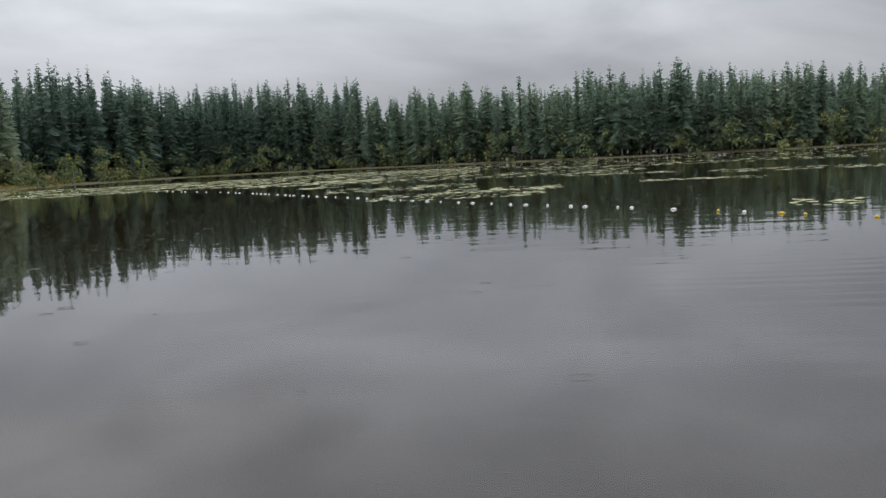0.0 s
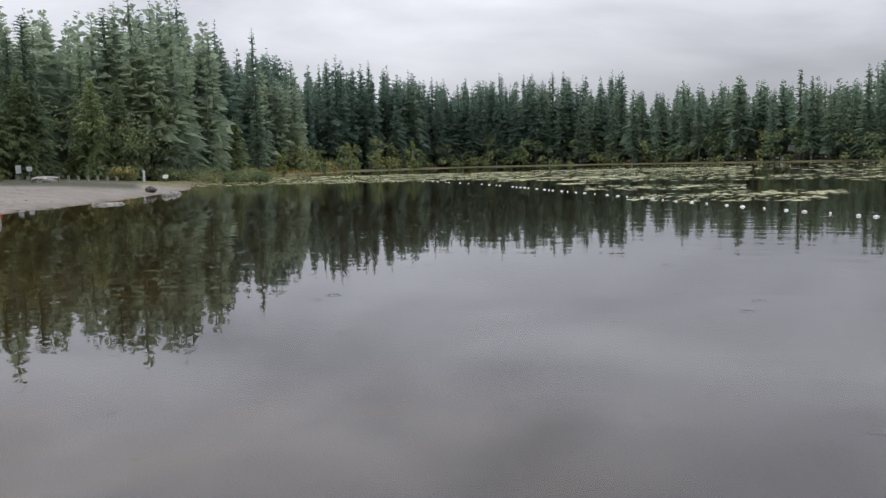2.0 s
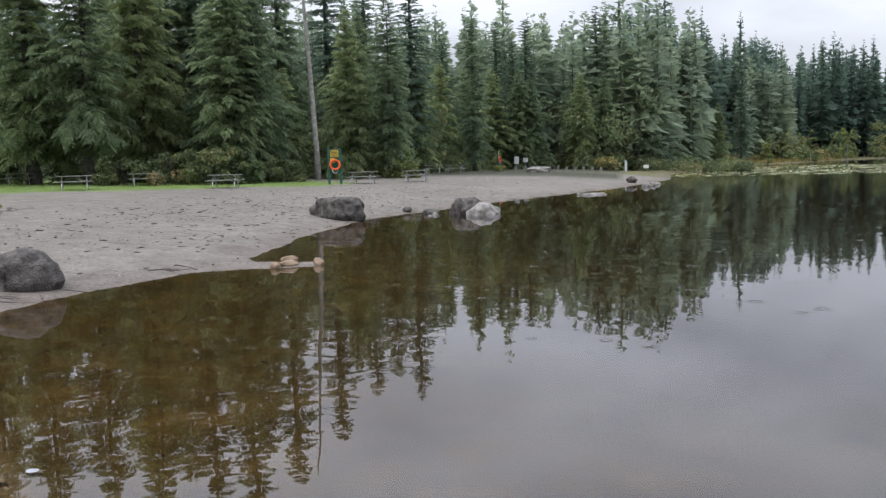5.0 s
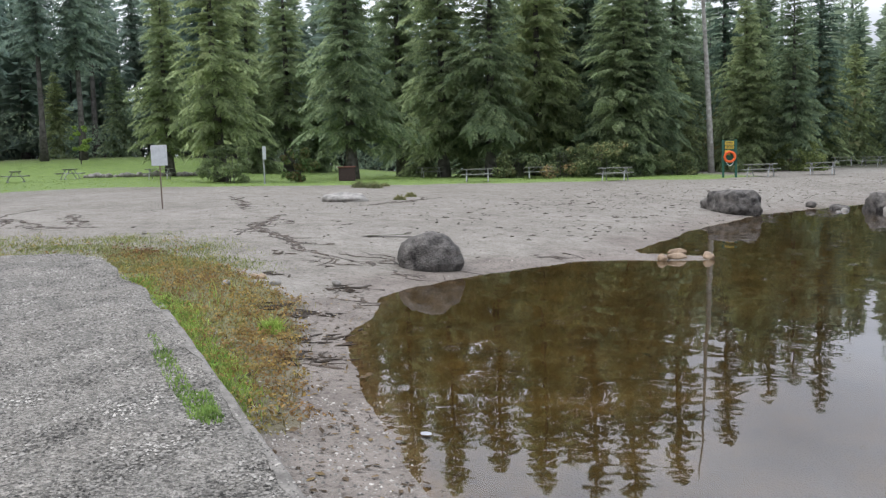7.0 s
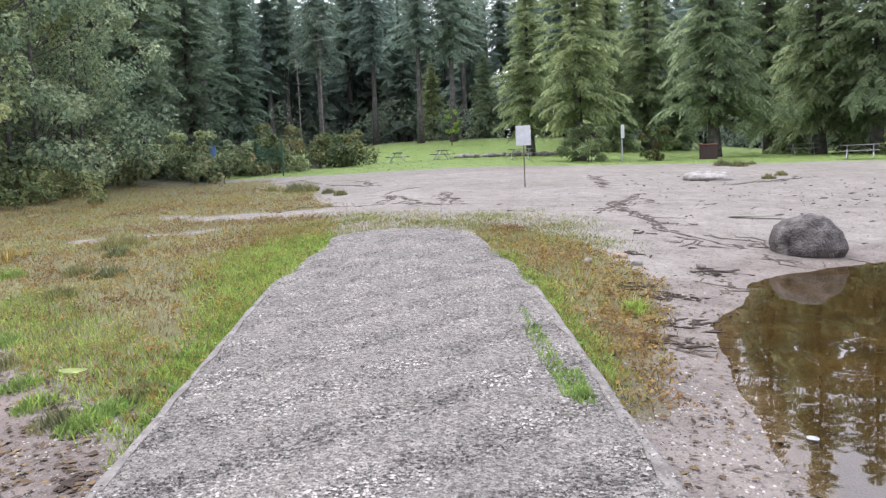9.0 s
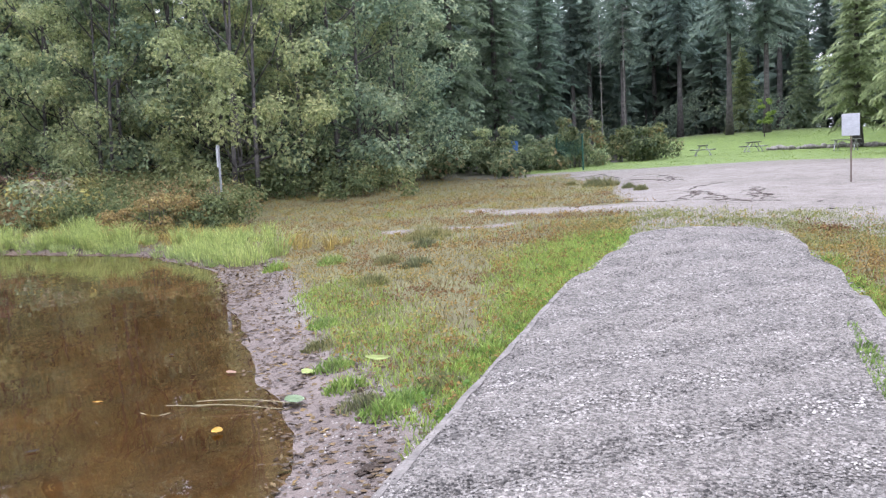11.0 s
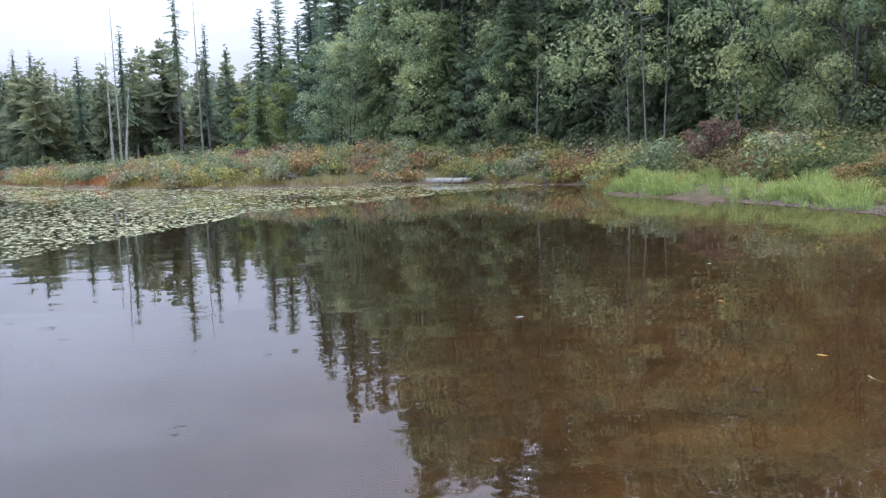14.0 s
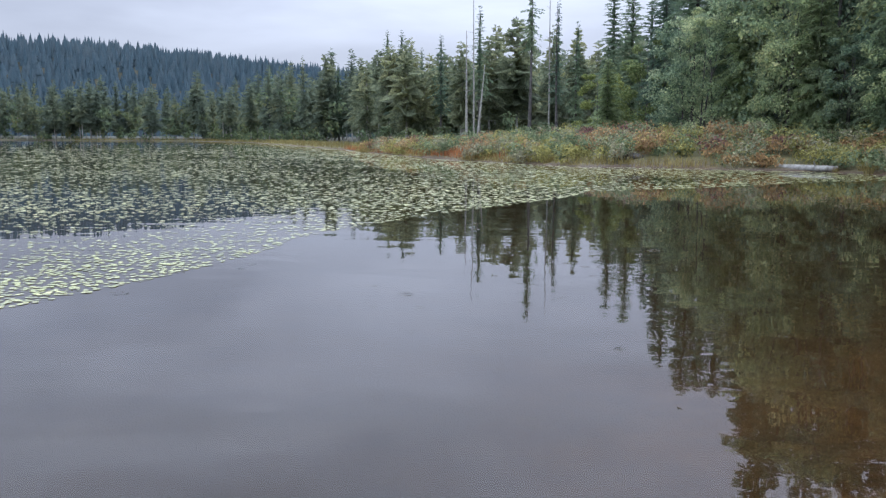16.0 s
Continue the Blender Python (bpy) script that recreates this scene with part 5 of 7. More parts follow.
def rod(bm, a, b, r, sides=8):
    a, b = Vector(a), Vector(b)
    d = b - a
    m = Matrix.Translation((a + b) / 2) @ d.to_track_quat("Z", "Y").to_matrix().to_4x4()
    bmesh.ops.create_cone(bm, cap_ends=True, segments=sides, radius1=r, radius2=r, depth=d.length, matrix=m)


def float_line():
    line = np.array([(10.49, 18.79), (6.53, 26.0), (3.21, 31.06), (-0.65, 37.98), (-4.35, 45.18), (-8.51, 52.79), (-12.0, 59.73), (-17.47, 69.9), (-25.55, 81.73), (-38, 91), (-52, 97)])
    run = np.r_[0, np.cumsum(np.hypot(*np.diff(line, axis=0).T))]
    at = [0.0, 1.9, 2.6, 3.8, 4.7, 6.4, 8.2, 8.8, 10.3, 11.0, 12.2, 13.4, 14.3, 15.6, 17.0, 18.1, 19.6, 20.8, 22.2, 23.5, 24.6, 25.8, 27.6, 28.8, 30.3, 32.0, 33.5, 34.9, 36.3, 37.3, 39.0,
          39.8, 40.8, 42.6, 44.7, 45.6, 46.8, 47.8, 48.8, 52.4, 53.5, 55.7, 58.3, 61.7, 64.1, 67.4, 68.4, 71.0, 72.7, 74.4, 79, 80, 82, 83, 88, 89, 95, 96, 97, 103]
    root = new("float_line")
    pts = [(np.interp(s, run, line[:, 0]), np.interp(s, run, line[:, 1]), -0.004) for s in np.linspace(0, run[-1], 90)]
    mesh_part("rope", raw("rope", *tube(pts, [0.006] * 90, 5), DARK), root, "thin dark rope")
    shapes = []
    for mat in (WHITE, YELLOW_PAINT):
        bm = bmesh.new()
        ball(bm, Matrix.Diagonal((0.06, 0.042, 0.04, 1)))
        rod(bm, (-0.085, 0, 0), (0.085, 0, 0), 0.018)
        me = bpy.data.meshes.new("float")
        bm.to_mesh(me)
        bm.free()
        me.materials.append(mat)
        me.polygons.foreach_set("use_smooth", np.ones(len(me.polygons), bool))
        shapes.append(me)
    for i, s in enumerate(at):
        x, y = np.interp(s, run, line[:, 0]), np.interp(s, run, line[:, 1])
        ob = mesh_part("float", shapes[1 if i in (0, 1, 2, 4) else 0], root, "yellow plastic float" if i in (0, 1, 2, 4) else "")
        q = 1 + 0.003 * min(s, 70)
        ob.matrix_basis = Matrix.Translation((x, y, 0.02)) @ pose(0, 0, 0, 0, 0, 40 + 50 * math.sin(i * 2.1)) @ Matrix.Diagonal((q, q, q, 1))
    tagged(root, "line of white and yellow floats marking the swimming area", "float line")


float_line()


def boulder(name, x, y, sx, sy, sz, mat, seed, label, sink=0.25, turn=0, flat=0.0, detail=4, z=None, lumps=1.0):
    bm = bmesh.new()
    bmesh.ops.create_icosphere(bm, subdivisions=detail, radius=1)
    off = Vector((seed * 3.1, seed * 1.7, seed))
    for v in bm.verts:
        p = v.co.copy()
        n = 0.30 * lumps * noise.noise(p * 1.1 + off) + 0.14 * lumps * noise.noise(p * 2.6 + off) + 0.05 * noise.noise(p * 7 + off) + 0.02 * noise.noise(p * 18 + off)
        cut = 1 - 0.22 * max(0, p.dot(Vector((0.6, -0.5, 0.62)).normalized()) - 0.55) - 0.25 * max(0, p.dot(Vector((-0.7, 0.5, 0.4)).normalized()) - 0.6)
        v.co = p * (1 + n) * cut
        if flat:
            v.co.z = min(v.co.z, flat + 0.15 * noise.noise(p * 2 + off))
        v.co = Vector((v.co.x * sx / 2, v.co.y * sy / 2, v.co.z * sz * 0.62))
    me = bpy.data.meshes.new(name)
    bm.to_mesh(me)
    bm.free()
    me.materials.append(mat)
    me.polygons.foreach_set("use_smooth", np.ones(len(me.polygons), bool))
    ob = new(name, me)
    ob.matrix_basis = pose(x, y, (zat(x, y) if z is None else z) + sz * (0.38 - sink), 0, 0, turn)
    return tagged(ob, label, "boulder" if max(sx, sy) > 0.5 else "stone")


boulder("boulder", -15.55, 4.5, 1.28, 1.1, 0.8, BOULDER, 9.4, "rounded dark grey boulder half sunk in the sand", 0.18, 50, lumps=0.75)
boulder("boulder", -26.3, 18.5, 2.5, 1.3, 0.98, BOULDER, 2.3, "long flat-topped dark grey boulder on the beach", 0.05, 15, 0.75)
boulder("boulder", -24.6, 23.6, 1.3, 1.1, 0.95, BOULDER, 3.1, "dark grey boulder standing at the waterline", 0.08, 30)
boulder("boulder", -23.9, 23.8, 1.45, 1.2, 0.72, WETSTONE, 4.2, "pale angular boulder standing in the shallows", 0.15, 70)
boulder("boulder", -26.3, 23.15, 0.75, 0.6, 0.32, BOULDER, 5.5, "small dark boulder at the water's edge", 0.1)
boulder("boulder", -30.7, 39.2, 1.9, 1.0, 0.42, WETSTONE, 6.4, "flat pale rock lying in the shallows", 0.12, 40, 0.5)
boulder("boulder", -55.9, 62.6, 2.4, 1.4, 0.75, WETSTONE, 7.7, "broad pale boulder on the upper beach", 0.1, 40, 0.7)
boulder("boulder", -31.5, 5.4, 1.7, 1.2, 0.5, WETSTONE, 8.2, "low pale rock mostly buried in the sand", 0.3, 80)
for i, (x, y, s, m) in enumerate([(-27.7, 23.05, 0.36, BOULDER), (-40.1, 56, 0.7, BOULDER), (-35.0, 50.7, 0.55, WETSTONE), (-35.8, 52.7, 0.5, WETSTONE), (-25.4, 22.6, 0.3, WETSTONE), (-36.6, 54.4, 0.4, WETSTONE),
                                  (-25.1, 22.1, 0.22, WETSTONE)]):
    boulder("stone", x, y, s * 1.3, s, s * 0.7, m, 10 + i * 1.3, "small stone lying at the water's edge", 0.0, 37 * i, 0, 2)
for i, (x, y, sx, sy, t) in enumerate([(-15.0, 9.15, 0.20, 0.15, 20), (-15.05, 9.5, 0.42, 0.16, 70), (-15.75, 9.95, 0.42, 0.15, 60), (-14.75, 10.05, 0.24, 0.2, 10)]):
    boulder("stone", x, y, sx, sy, 0.14, TAN, 20 + i * 1.7, "smooth tan stone at the tip of a sand spit", -0.02, t, 0, 3, 0.0)


# ------------------------------------------------------------------ picnic tables
def picnic_table(label):
    root = new("picnic_table")
    for k, u in enumerate((-0.29, -0.097, 0.097, 0.29)):
        bm = bmesh.new()
        box(bm, 0, u, 0.74, 1.83, 0.18, 0.045, 0.008)
        part("tabletop_plank", bm, GREYWOOD, root)
    for u in (-0.78, 0.78):
        bm = bmesh.new()
        box(bm, 0, u, 0.44, 1.83, 0.25, 0.045, 0.008)
        part("bench", bm, GREYWOOD, root)
    for x in (-0.62, 0.62):
        bm = bmesh.new()
        for sgn in (-1, 1):
            rod(bm, (x, sgn * 0.16, 0.70), (x, sgn * 0.58, 0.02), 0.03)
            rod(bm, (x, sgn * 0.58, 0.02), (x, sgn * 0.40, 0.02), 0.03)
        rod(bm, (x, -0.88, 0.41), (x, 0.88, 0.41), 0.028)
        rod(bm, (x, -0.36, 0.705), (x, 0.36, 0.705), 0.028)
        part("leg_frame", bm, STEEL, root, "bent galvanised tube frame")
    bm = bmesh.new()
    rod(bm, (-0.62, 0, 0.42), (-0.1, 0, 0.70), 0.018)
    rod(bm, (0.62, 0, 0.42), (0.1, 0, 0.70), 0.018)
    part("brace", bm, STEEL, root)
    return tagged(root, label, "picnic table", "picnic tables")


first_table = picnic_table("weathered grey picnic table with attached benches on the beach")
TABLES = [(-47.2, 15.9, 70), (-51.5, 21.5, 72), (-44.2, 23.2, 50), (-44.1, 32.8, 35), (-44.3, 37.4, 42), (-58.7, 54.3, 30), (-60.5, 53.0, 50), (-61.0, 16.8, 85), (-64.3, 27.3, 70), (-64.8, -11.9, 10), (-69.3, -9.0, 20), (-63.9, -2.4, 80)]
for i, (x, y, a) in enumerate(TABLES):
    m = pose(x, y, zat(x, y), 0, 0, a)
    if i == 0:
        first_table.matrix_basis = m
        continue
    c = copy_thing(first_table, m)
    if i > 6:
        tagged(c, "weathered grey picnic table standing on the lawn")


# ------------------------------------------------------------------ signs and posts
def post_sign(x, y, high, wide, tall, turn, label, mat=PALE, thick=0.045, face_z=None, post=STEEL):
    root = new("sign")
    z = zat(x, y)
    bm = bmesh.new()
    rod(bm, (0, 0, -0.3), (0, 0, high), thick / 2, 8)
    part("post", bm, post, root)
    bm = bmesh.new()
    box(bm, 0, -thick * 0.7, (face_z or high - tall / 2), wide, 0.012, tall, 0.004)
    part("panel", bm, mat, root, "plain pale metal panel")
    for s in (-0.3, 0.3):
        bm = bmesh.new()
        rod(bm, (0, -thick * 0.7 - 0.012, (face_z or high - tall / 2) + s * tall), (0, -thick * 0.5, (face_z or high - tall / 2) + s * tall), 0.012, 6)
        part("bolt", bm, STEEL, root)
    root.matrix_basis = pose(x, y, z, 0, 0, turn)
    return tagged(root, label, "sign")


post_sign(-28.94, -0.88, 2.05, 0.50, 0.66, 85, "square pale metal sign on a thin rusty post in the sand", post=paint("rusty_post", (0.15, 0.11, 0.09), 0.8))
post_sign(-49.6, 3.9, 2.15, 0.32, 0.75, 140, "narrow pale metal sign on a thin post by the lawn", thick=0.09)
post_sign(-64.9, 69.1, 1.5, 0.5, 0.8, 40, "pale notice board on a post by the car park")
post_sign(-64.2, 69.8, 1.4, 0.5, 0.45, 40, "small pale sign on a post by the car park")
post_sign(-59.9, 86.2, 0.9, 0.62, 0.4, 35, "small white sign among the shrubs", WHITE)
post_sign(-22.6, -20.0, 3.2 - zat(-22.6, -20.0), 0.16, 0.75, 60, "narrow grey metal marker on a post in the shrubs", PALE, 0.08)


def marker_post(x, y, h, r, mat, label):
    root = new("marker_post")
    bm = bmesh.new()
    box(bm, 0, 0, h / 2 - 0.1, r * 2, r * 2, h + 0.2, 0.02)
    part("post", bm, mat, root)
    bm = bmesh.new()
    box(bm, 0, 0, h + 0.02, r * 2.3, r * 2.3, 0.04, 0.008)
    part("cap", bm, mat, root)
    root.matrix_basis = pose(x, y, zat(x, y), 0, 0, 30)
    return tagged(root, label, "post")


marker_post(-61.8, 84.8, 1.25, 0.13, PALE, "white painted marker post by the shrubs")


def sagging_net(ax, ay, bx, by, high):
    """A slack net of thin strands hung between two posts."""
    root = new("volleyball_net")
    for x, y in ((ax, ay), (bx, by)):
        bm = bmesh.new()
        rod(bm, (x, y, zat(x, y) - 0.3), (x, y, zat(x, y) + high + 0.05), 0.045, 10)
        part("post", bm, GREENPOST, root)
    q = np.linspace(0, 1, 13)
    za, zb = zat(ax, ay) + high, zat(bx, by) + high

    def strand(u, drop):
        return ax + (bx - ax) * u, ay + (by - ay) * u, za + (zb - za) * u - 0.35 * math.sin(math.pi * u) - drop * (0.75 + 0.25 * math.sin(math.pi * u))
    lines = [[strand(u, 1.05 * k / 11) for u in q] for k in range(12)] + [[strand(u, 1.05 * k / 4) for k in range(5)] for u in np.linspace(0, 1, 34)]
    mesh_part("net", raw("net", *join([tube(p, [0.007] * len(p), 4) for p in lines]), GREENPOST), root, "slack dark green mesh")
    tagged(root, "dark green net sagging between two thin posts on the sand", "net")


sagging_net(-46.85, -15.15, -49.6, -17.7, 1.95)


def stump(x, y):
    root = new("tree_stump")
    bm = bmesh.new()
    for k in range(6):
        for i in range(12):
            a, t = 2 * math.pi * i / 12, k / 5
            r = (0.46 - 0.14 * math.sin(2.4 * t) + 0.05 * math.sin(3 * a + 2 * t)) * (1.15 if k == 0 else 1)
            bm.verts.new((r * math.cos(a) + 0.12 * t, r * math.sin(a) + 0.16 * t, 1.02 * t - 0.1 + (0.16 * math.cos(a - 1) if k == 5 else 0)))
    bm.verts.ensure_lookup_table()
    for k in range(5):
        for i in range(12):
            j = (i + 1) % 12
            bm.faces.new([bm.verts[n] for n in (k * 12 + i, k * 12 + j, k * 12 + 12 + j, k * 12 + 12 + i)])
    bm.faces.new(bm.verts[60:72])
    part("wood", bm, BARK, root)
    root.matrix_basis = pose(x, y, zat(x, y), 0, 0, 20)
    tagged(root, "dark weathered tree stump at the edge of the lawn", "stump")


stump(-59.3, -16.75)
bol = marker_post(-66.5, 70.6, 0.45, 0.13, GREYWOOD, "short wooden bollard edging the car park")
tagged(bol, group="car park bollards")
for i in range(1, 11):
    x, y = -66.5 + i * 0.72, 70.6 + i * 0.62
    copy_thing(bol, pose(x, y, zat(x, y), 0, 0, 30))


def ring_station(x, y, turn, label):
    root = new("lifebuoy_station")
    for s in (-0.36, 0.36):
        bm = bmesh.new()
        box(bm, s, 0, 1.0, 0.14, 0.14, 2.5, 0.012)
        part("post", bm, GREENPOST, root)
    bm = bmesh.new()
    box(bm, 0, 0.03, 1.45, 0.60, 0.03, 1.5, 0.006)
    part("backboard", bm, GREENPOST, root)
    board = None
    for z, h in ((2.03, 0.22), (1.79, 0.18)):
        bm = bmesh.new()
        box(bm, 0, -0.01, z, 0.52, 0.02, h, 0.004)
        board = part("notice", bm, YELLOW_PAINT, root, "yellow notice with dark lines")
        for k in (-0.2, 0.2):
            bm = bmesh.new()
            box(bm, 0, -0.024, z + k * h, 0.4, 0.006, h * 0.16, 0)
            part("writing_bar", bm, DARK, board)
    bm = bmesh.new()
    box(bm, -0.12, -0.02, 1.48, 0.3, 0.03, 0.3, 0.01)
    part("bracket", bm, YELLOW_PAINT, root, "yellow bracket")
    bm = bmesh.new()
    R, r = 0.29, 0.075
    for i in range(22):
        a = 2 * math.pi * i / 22
        for j in range(8):
            b = 2 * math.pi * j / 8
            bm.verts.new(((R + r * math.cos(b)) * math.cos(a) + 0.02, -0.13 + r * math.sin(b), 1.22 + (R + r * math.cos(b)) * math.sin(a)))
    bm.verts.ensure_lookup_table()
    for i in range(22):
        for j in range(8):
            q = ((i + 1) % 22) * 8
            bm.faces.new((bm.verts[i * 8 + j], bm.verts[i * 8 + (j + 1) % 8], bm.verts[q + (j + 1) % 8], bm.verts[q + j]))
    ring = part("lifebuoy", bm, ORANGE, root, "bright orange ring")
    pts = [(0.02 + 0.2 * math.cos(t), -0.17, 0.98 + 0.28 * math.sin(t)) for t in np.linspace(3.3, 6.1, 9)]
    mesh_part("rope", raw("rope", *tube(pts, [0.018] * 9, 5), WHITE), ring, "white rope")
    root.matrix_basis = pose(x, y, zat(x, y), 0, 0, turn)
    return tagged(root, label, "lifebuoy station")


ring_station(-44.3, 30.8, 56, "green wooden lifebuoy station with an orange ring on the beach")
ring_station(-66.4, 67.8, 118, "green lifebuoy station with an orange ring by the car park")


def litter_bin(x, y, turn):
    root = new("litter_bin")
    bm = bmesh.new()
    box(bm, 0, 0, 0.42, 1.05, 0.7, 0.84, 0.03)
    part("body", bm, BROWN, root)
    bm = bmesh.new()
    box(bm, 0, 0, 0.88, 1.15, 0.8, 0.08, 0.02)
    part("lid", bm, paint("rust_red_lid", (0.16, 0.07, 0.05), 0.7), root, "rust-red sloping lid")
    for k in (-0.35, 0, 0.35):
        bm = bmesh.new()
        box(bm, k, -0.36, 0.42, 0.06, 0.03, 0.8, 0.006)
        part("slat", bm, BROWN, root)
    root.matrix_basis = pose(x, y, zat(x, y), 0, 0, turn)
    tagged(root, "dark brown litter bin with a rust-red lid", "litter bin")


litter_bin(-54.0, 9.4, 78)


def barrel(x, y):
    root = new("barrel")
    bm = bmesh.new()
    bmesh.ops.create_cone(bm, cap_ends=True, segments=16, radius1=0.29, radius2=0.29, depth=0.9, matrix=Matrix.Translation((0, 0, 0.45)))
    part("body", bm, BLUE, root)
    for z in (0.06, 0.3, 0.6, 0.86):
        bm = bmesh.new()
        bmesh.ops.create_cone(bm, cap_ends=True, segments=16, radius1=0.31, radius2=0.31, depth=0.04, matrix=Matrix.Translation((0, 0, z)))
        part("hoop", bm, BLUE, root)
    root.matrix_basis = pose(x, y, zat(x, y) + 0.9, 0, 0, 0)
    tagged(root, "blue plastic barrel raised among the shrubs", "barrel")
    stand_ = new("barrel_stand")
    for a in range(4):
        bm = bmesh.new()
        rod(bm, (0.28 * (-1) ** a, 0.28 * (-1) ** (a // 2), -0.1), (0.28 * (-1) ** a, 0.28 * (-1) ** (a // 2), 0.86), 0.04)
        part("leg", bm, GREYWOOD, stand_)
    bm = bmesh.new()
    box(bm, 0, 0, 0.87, 0.75, 0.75, 0.05)
    part("platform", bm, GREYWOOD, stand_)
    stand_.matrix_basis = pose(x, y, zat(x, y), 0, 0, 0)
    tagged(stand_, "grey wooden stand under a blue barrel", "stand")


barrel(-47.9, -19.8)


def pickup(x, y, turn):
    root = new("pickup_truck")
    dark, glass = paint("dark_car_paint", (0.03, 0.035, 0.045), 0.25), paint("car_glass", (0.10, 0.12, 0.14), 0.1)
    bm = bmesh.new()
    box(bm, 0, 0, 0.85, 2.0, 5.2, 0.62, 0.12)
    box(bm, 0, -1.75, 1.08, 1.9, 1.5, 0.3, 0.1)
    part("body", bm, dark, root)
    bm = bmesh.new()
    box(bm, 0, -0.2, 1.5, 1.75, 1.9, 0.75, 0.22)
    part("cab", bm, dark, root)
    bm = bmesh.new()
    box(bm, 0, -1.02, 1.52, 1.5, 0.42, 0.42, 0.1, pose(0, 0, 0, -20))
    part("windscreen", bm, paint("windscreen_glass", (0.12, 0.13, 0.14), 0.15), root, "pale sky-reflecting windscreen")
    for s in (-1, 1):
        bm = bmesh.new()
        box(bm, s * 0.88, -0.2, 1.58, 0.04, 1.4, 0.36, 0.01)
        part("side_window", bm, glass, root)
        bm = bmesh.new()
        box(bm, s * 0.75, -2.58, 0.98, 0.4, 0.1, 0.22, 0.03)
        part("headlight", bm, WHITE, root, "clear headlight")
        for yy in (-1.65, 1.6):
            bm = bmesh.new()
            bmesh.ops.create_cone(bm, cap_ends=True, segments=18, radius1=0.4, radius2=0.4, depth=0.26, matrix=pose(s * 0.9, yy, 0.4, 0, 90, 0))
            tyre = part("wheel", bm, DARK, root)
            bm = bmesh.new()
            bmesh.ops.create_cone(bm, cap_ends=True, segments=14, radius1=0.23, radius2=0.23, depth=0.03, matrix=pose(s * 1.04, yy, 0.4, 0, 90, 0))
            part("rim", bm, STEEL, tyre)
    bm = bmesh.new()
    box(bm, 0, -2.6, 0.62, 1.9, 0.16, 0.22, 0.05)
    part("bumper", bm, STEEL, root, "chrome bumper")
    bm = bmesh.new()
    box(bm, 0, -2.6, 0.95, 1.0, 0.08, 0.26, 0.02)
    part("grille", bm, STEEL, root, "chrome grille")
    root.matrix_basis = pose(x, y, zat(x, y), 0, 0, turn)
    tagged(root, "dark pickup truck parked at the edge of the woods", "pickup truck")


pickup(-92.6, 108.0, 22)


def shelter(x, y, turn):
    root = new("picnic_shelter")
    wood, roof = paint("shelter_wood", (0.05, 0.045, 0.04), 0.8), paint("shelter_roof", (0.07, 0.07, 0.07), 0.8)
    bm = bmesh.new()
    box(bm, 0, 0, 1.2, 7, 5, 2.6, 0.03)
    part("wall", bm, wood, root)
    bm = bmesh.new()
    v = [bm.verts.new(p) for p in ((-4.4, -3.4, 2.5), (4.4, -3.4, 2.5), (4.4, 3.4, 2.5), (-4.4, 3.4, 2.5), (-4.2, 0, 4.3), (4.2, 0, 4.3))]
    for f in ((0, 1, 5, 4), (2, 3, 4, 5), (1, 2, 5), (3, 0, 4), (3, 2, 1, 0)):
        bm.faces.new([v[k] for k in f])
    part("roof", bm, roof, root)
    for k in (-2.2, 0, 2.2):
        bm = bmesh.new()
        box(bm, k, -2.52, 1.5, 1.1, 0.06, 1.0, 0.01)
        part("window", bm, DARK, root)
    root.matrix_basis = pose(x, y, zat(x, y), 0, 0, turn)
    tagged(root, "small dark wooden picnic shelter under the firs", "shelter")


shelter(27.5, 262, -5)
boulder("van_roof", 22.0, 262, 1.5, 1.0, 1.0, WHITE, 3, "pale white patch of a parked vehicle under the trees", -0.2)


# ------------------------------------------------------------------ single trees and bushes
def lone(ob, x, y, turn=0, s=1.0):
    ob.matrix_basis = Matrix.Translation((x, y, zat(x, y) - 0.05)) @ pose(0, 0, 0, 0, 0, turn) @ Matrix.Diagonal((s, s, s, 1))
    return ob


lone(broadleaf("bush", 90, 2.2, 1.25, 0.1, leaf_material("turning_leaves", [(0.1, (0.05, 0.09, 0.03)), (0.5, (0.10, 0.16, 0.05)), (0.9, (0.24, 0.12, 0.07))], 0.25, patch=0.7), 5200, 0.13, 26, None, "round bush turning from green to red on the lawn", 3, "bush"), -52.4, 6.1)
lone(broadleaf("bush", 91, 2.3, 1.7, 0.05, CEDAR, 5200, 0.18, 26, None, "dark green bushy undergrowth at the foot of a cedar", 3, "bush"), -52.6, 2.1)
lone(broadleaf("bush", 92, 2.1, 1.9, 0.05, YELLOW, 5200, 0.15, 28, None, "yellow-orange bush behind the picnic tables", 3, "bush"), -51.5, 41.3)
lone(broadleaf("bush", 93, 2.1, 1.8, 0.02, RUSSET, 6500, 0.11, 40, None, "purple-red bush at the edge of the marsh", 4, "bush"), -21.9, -31.8)
lone(broadleaf("bush", 94, 1.3, 1.7, 0.02, leaf_material("orange_leaves", [(0.1, (0.16, 0.13, 0.06)), (0.45, (0.29, 0.20, 0.085)), (0.7, (0.36, 0.27, 0.11)), (0.95, (0.28, 0.29, 0.11))], 0.4, patch=0.9, own_share=0.7), 4200, 0.10, 34, None, "low orange and yellow bush among the sedge", 4, "bush"), -20.2, -20.6)
lone(broadleaf("bush", 95, 2.6, 2.3, 0.05, UNDER, 6000, 0.18, 30, None, "dense dark green bush by the lawn's edge", 4, "bush"), -59.9, -15.4)
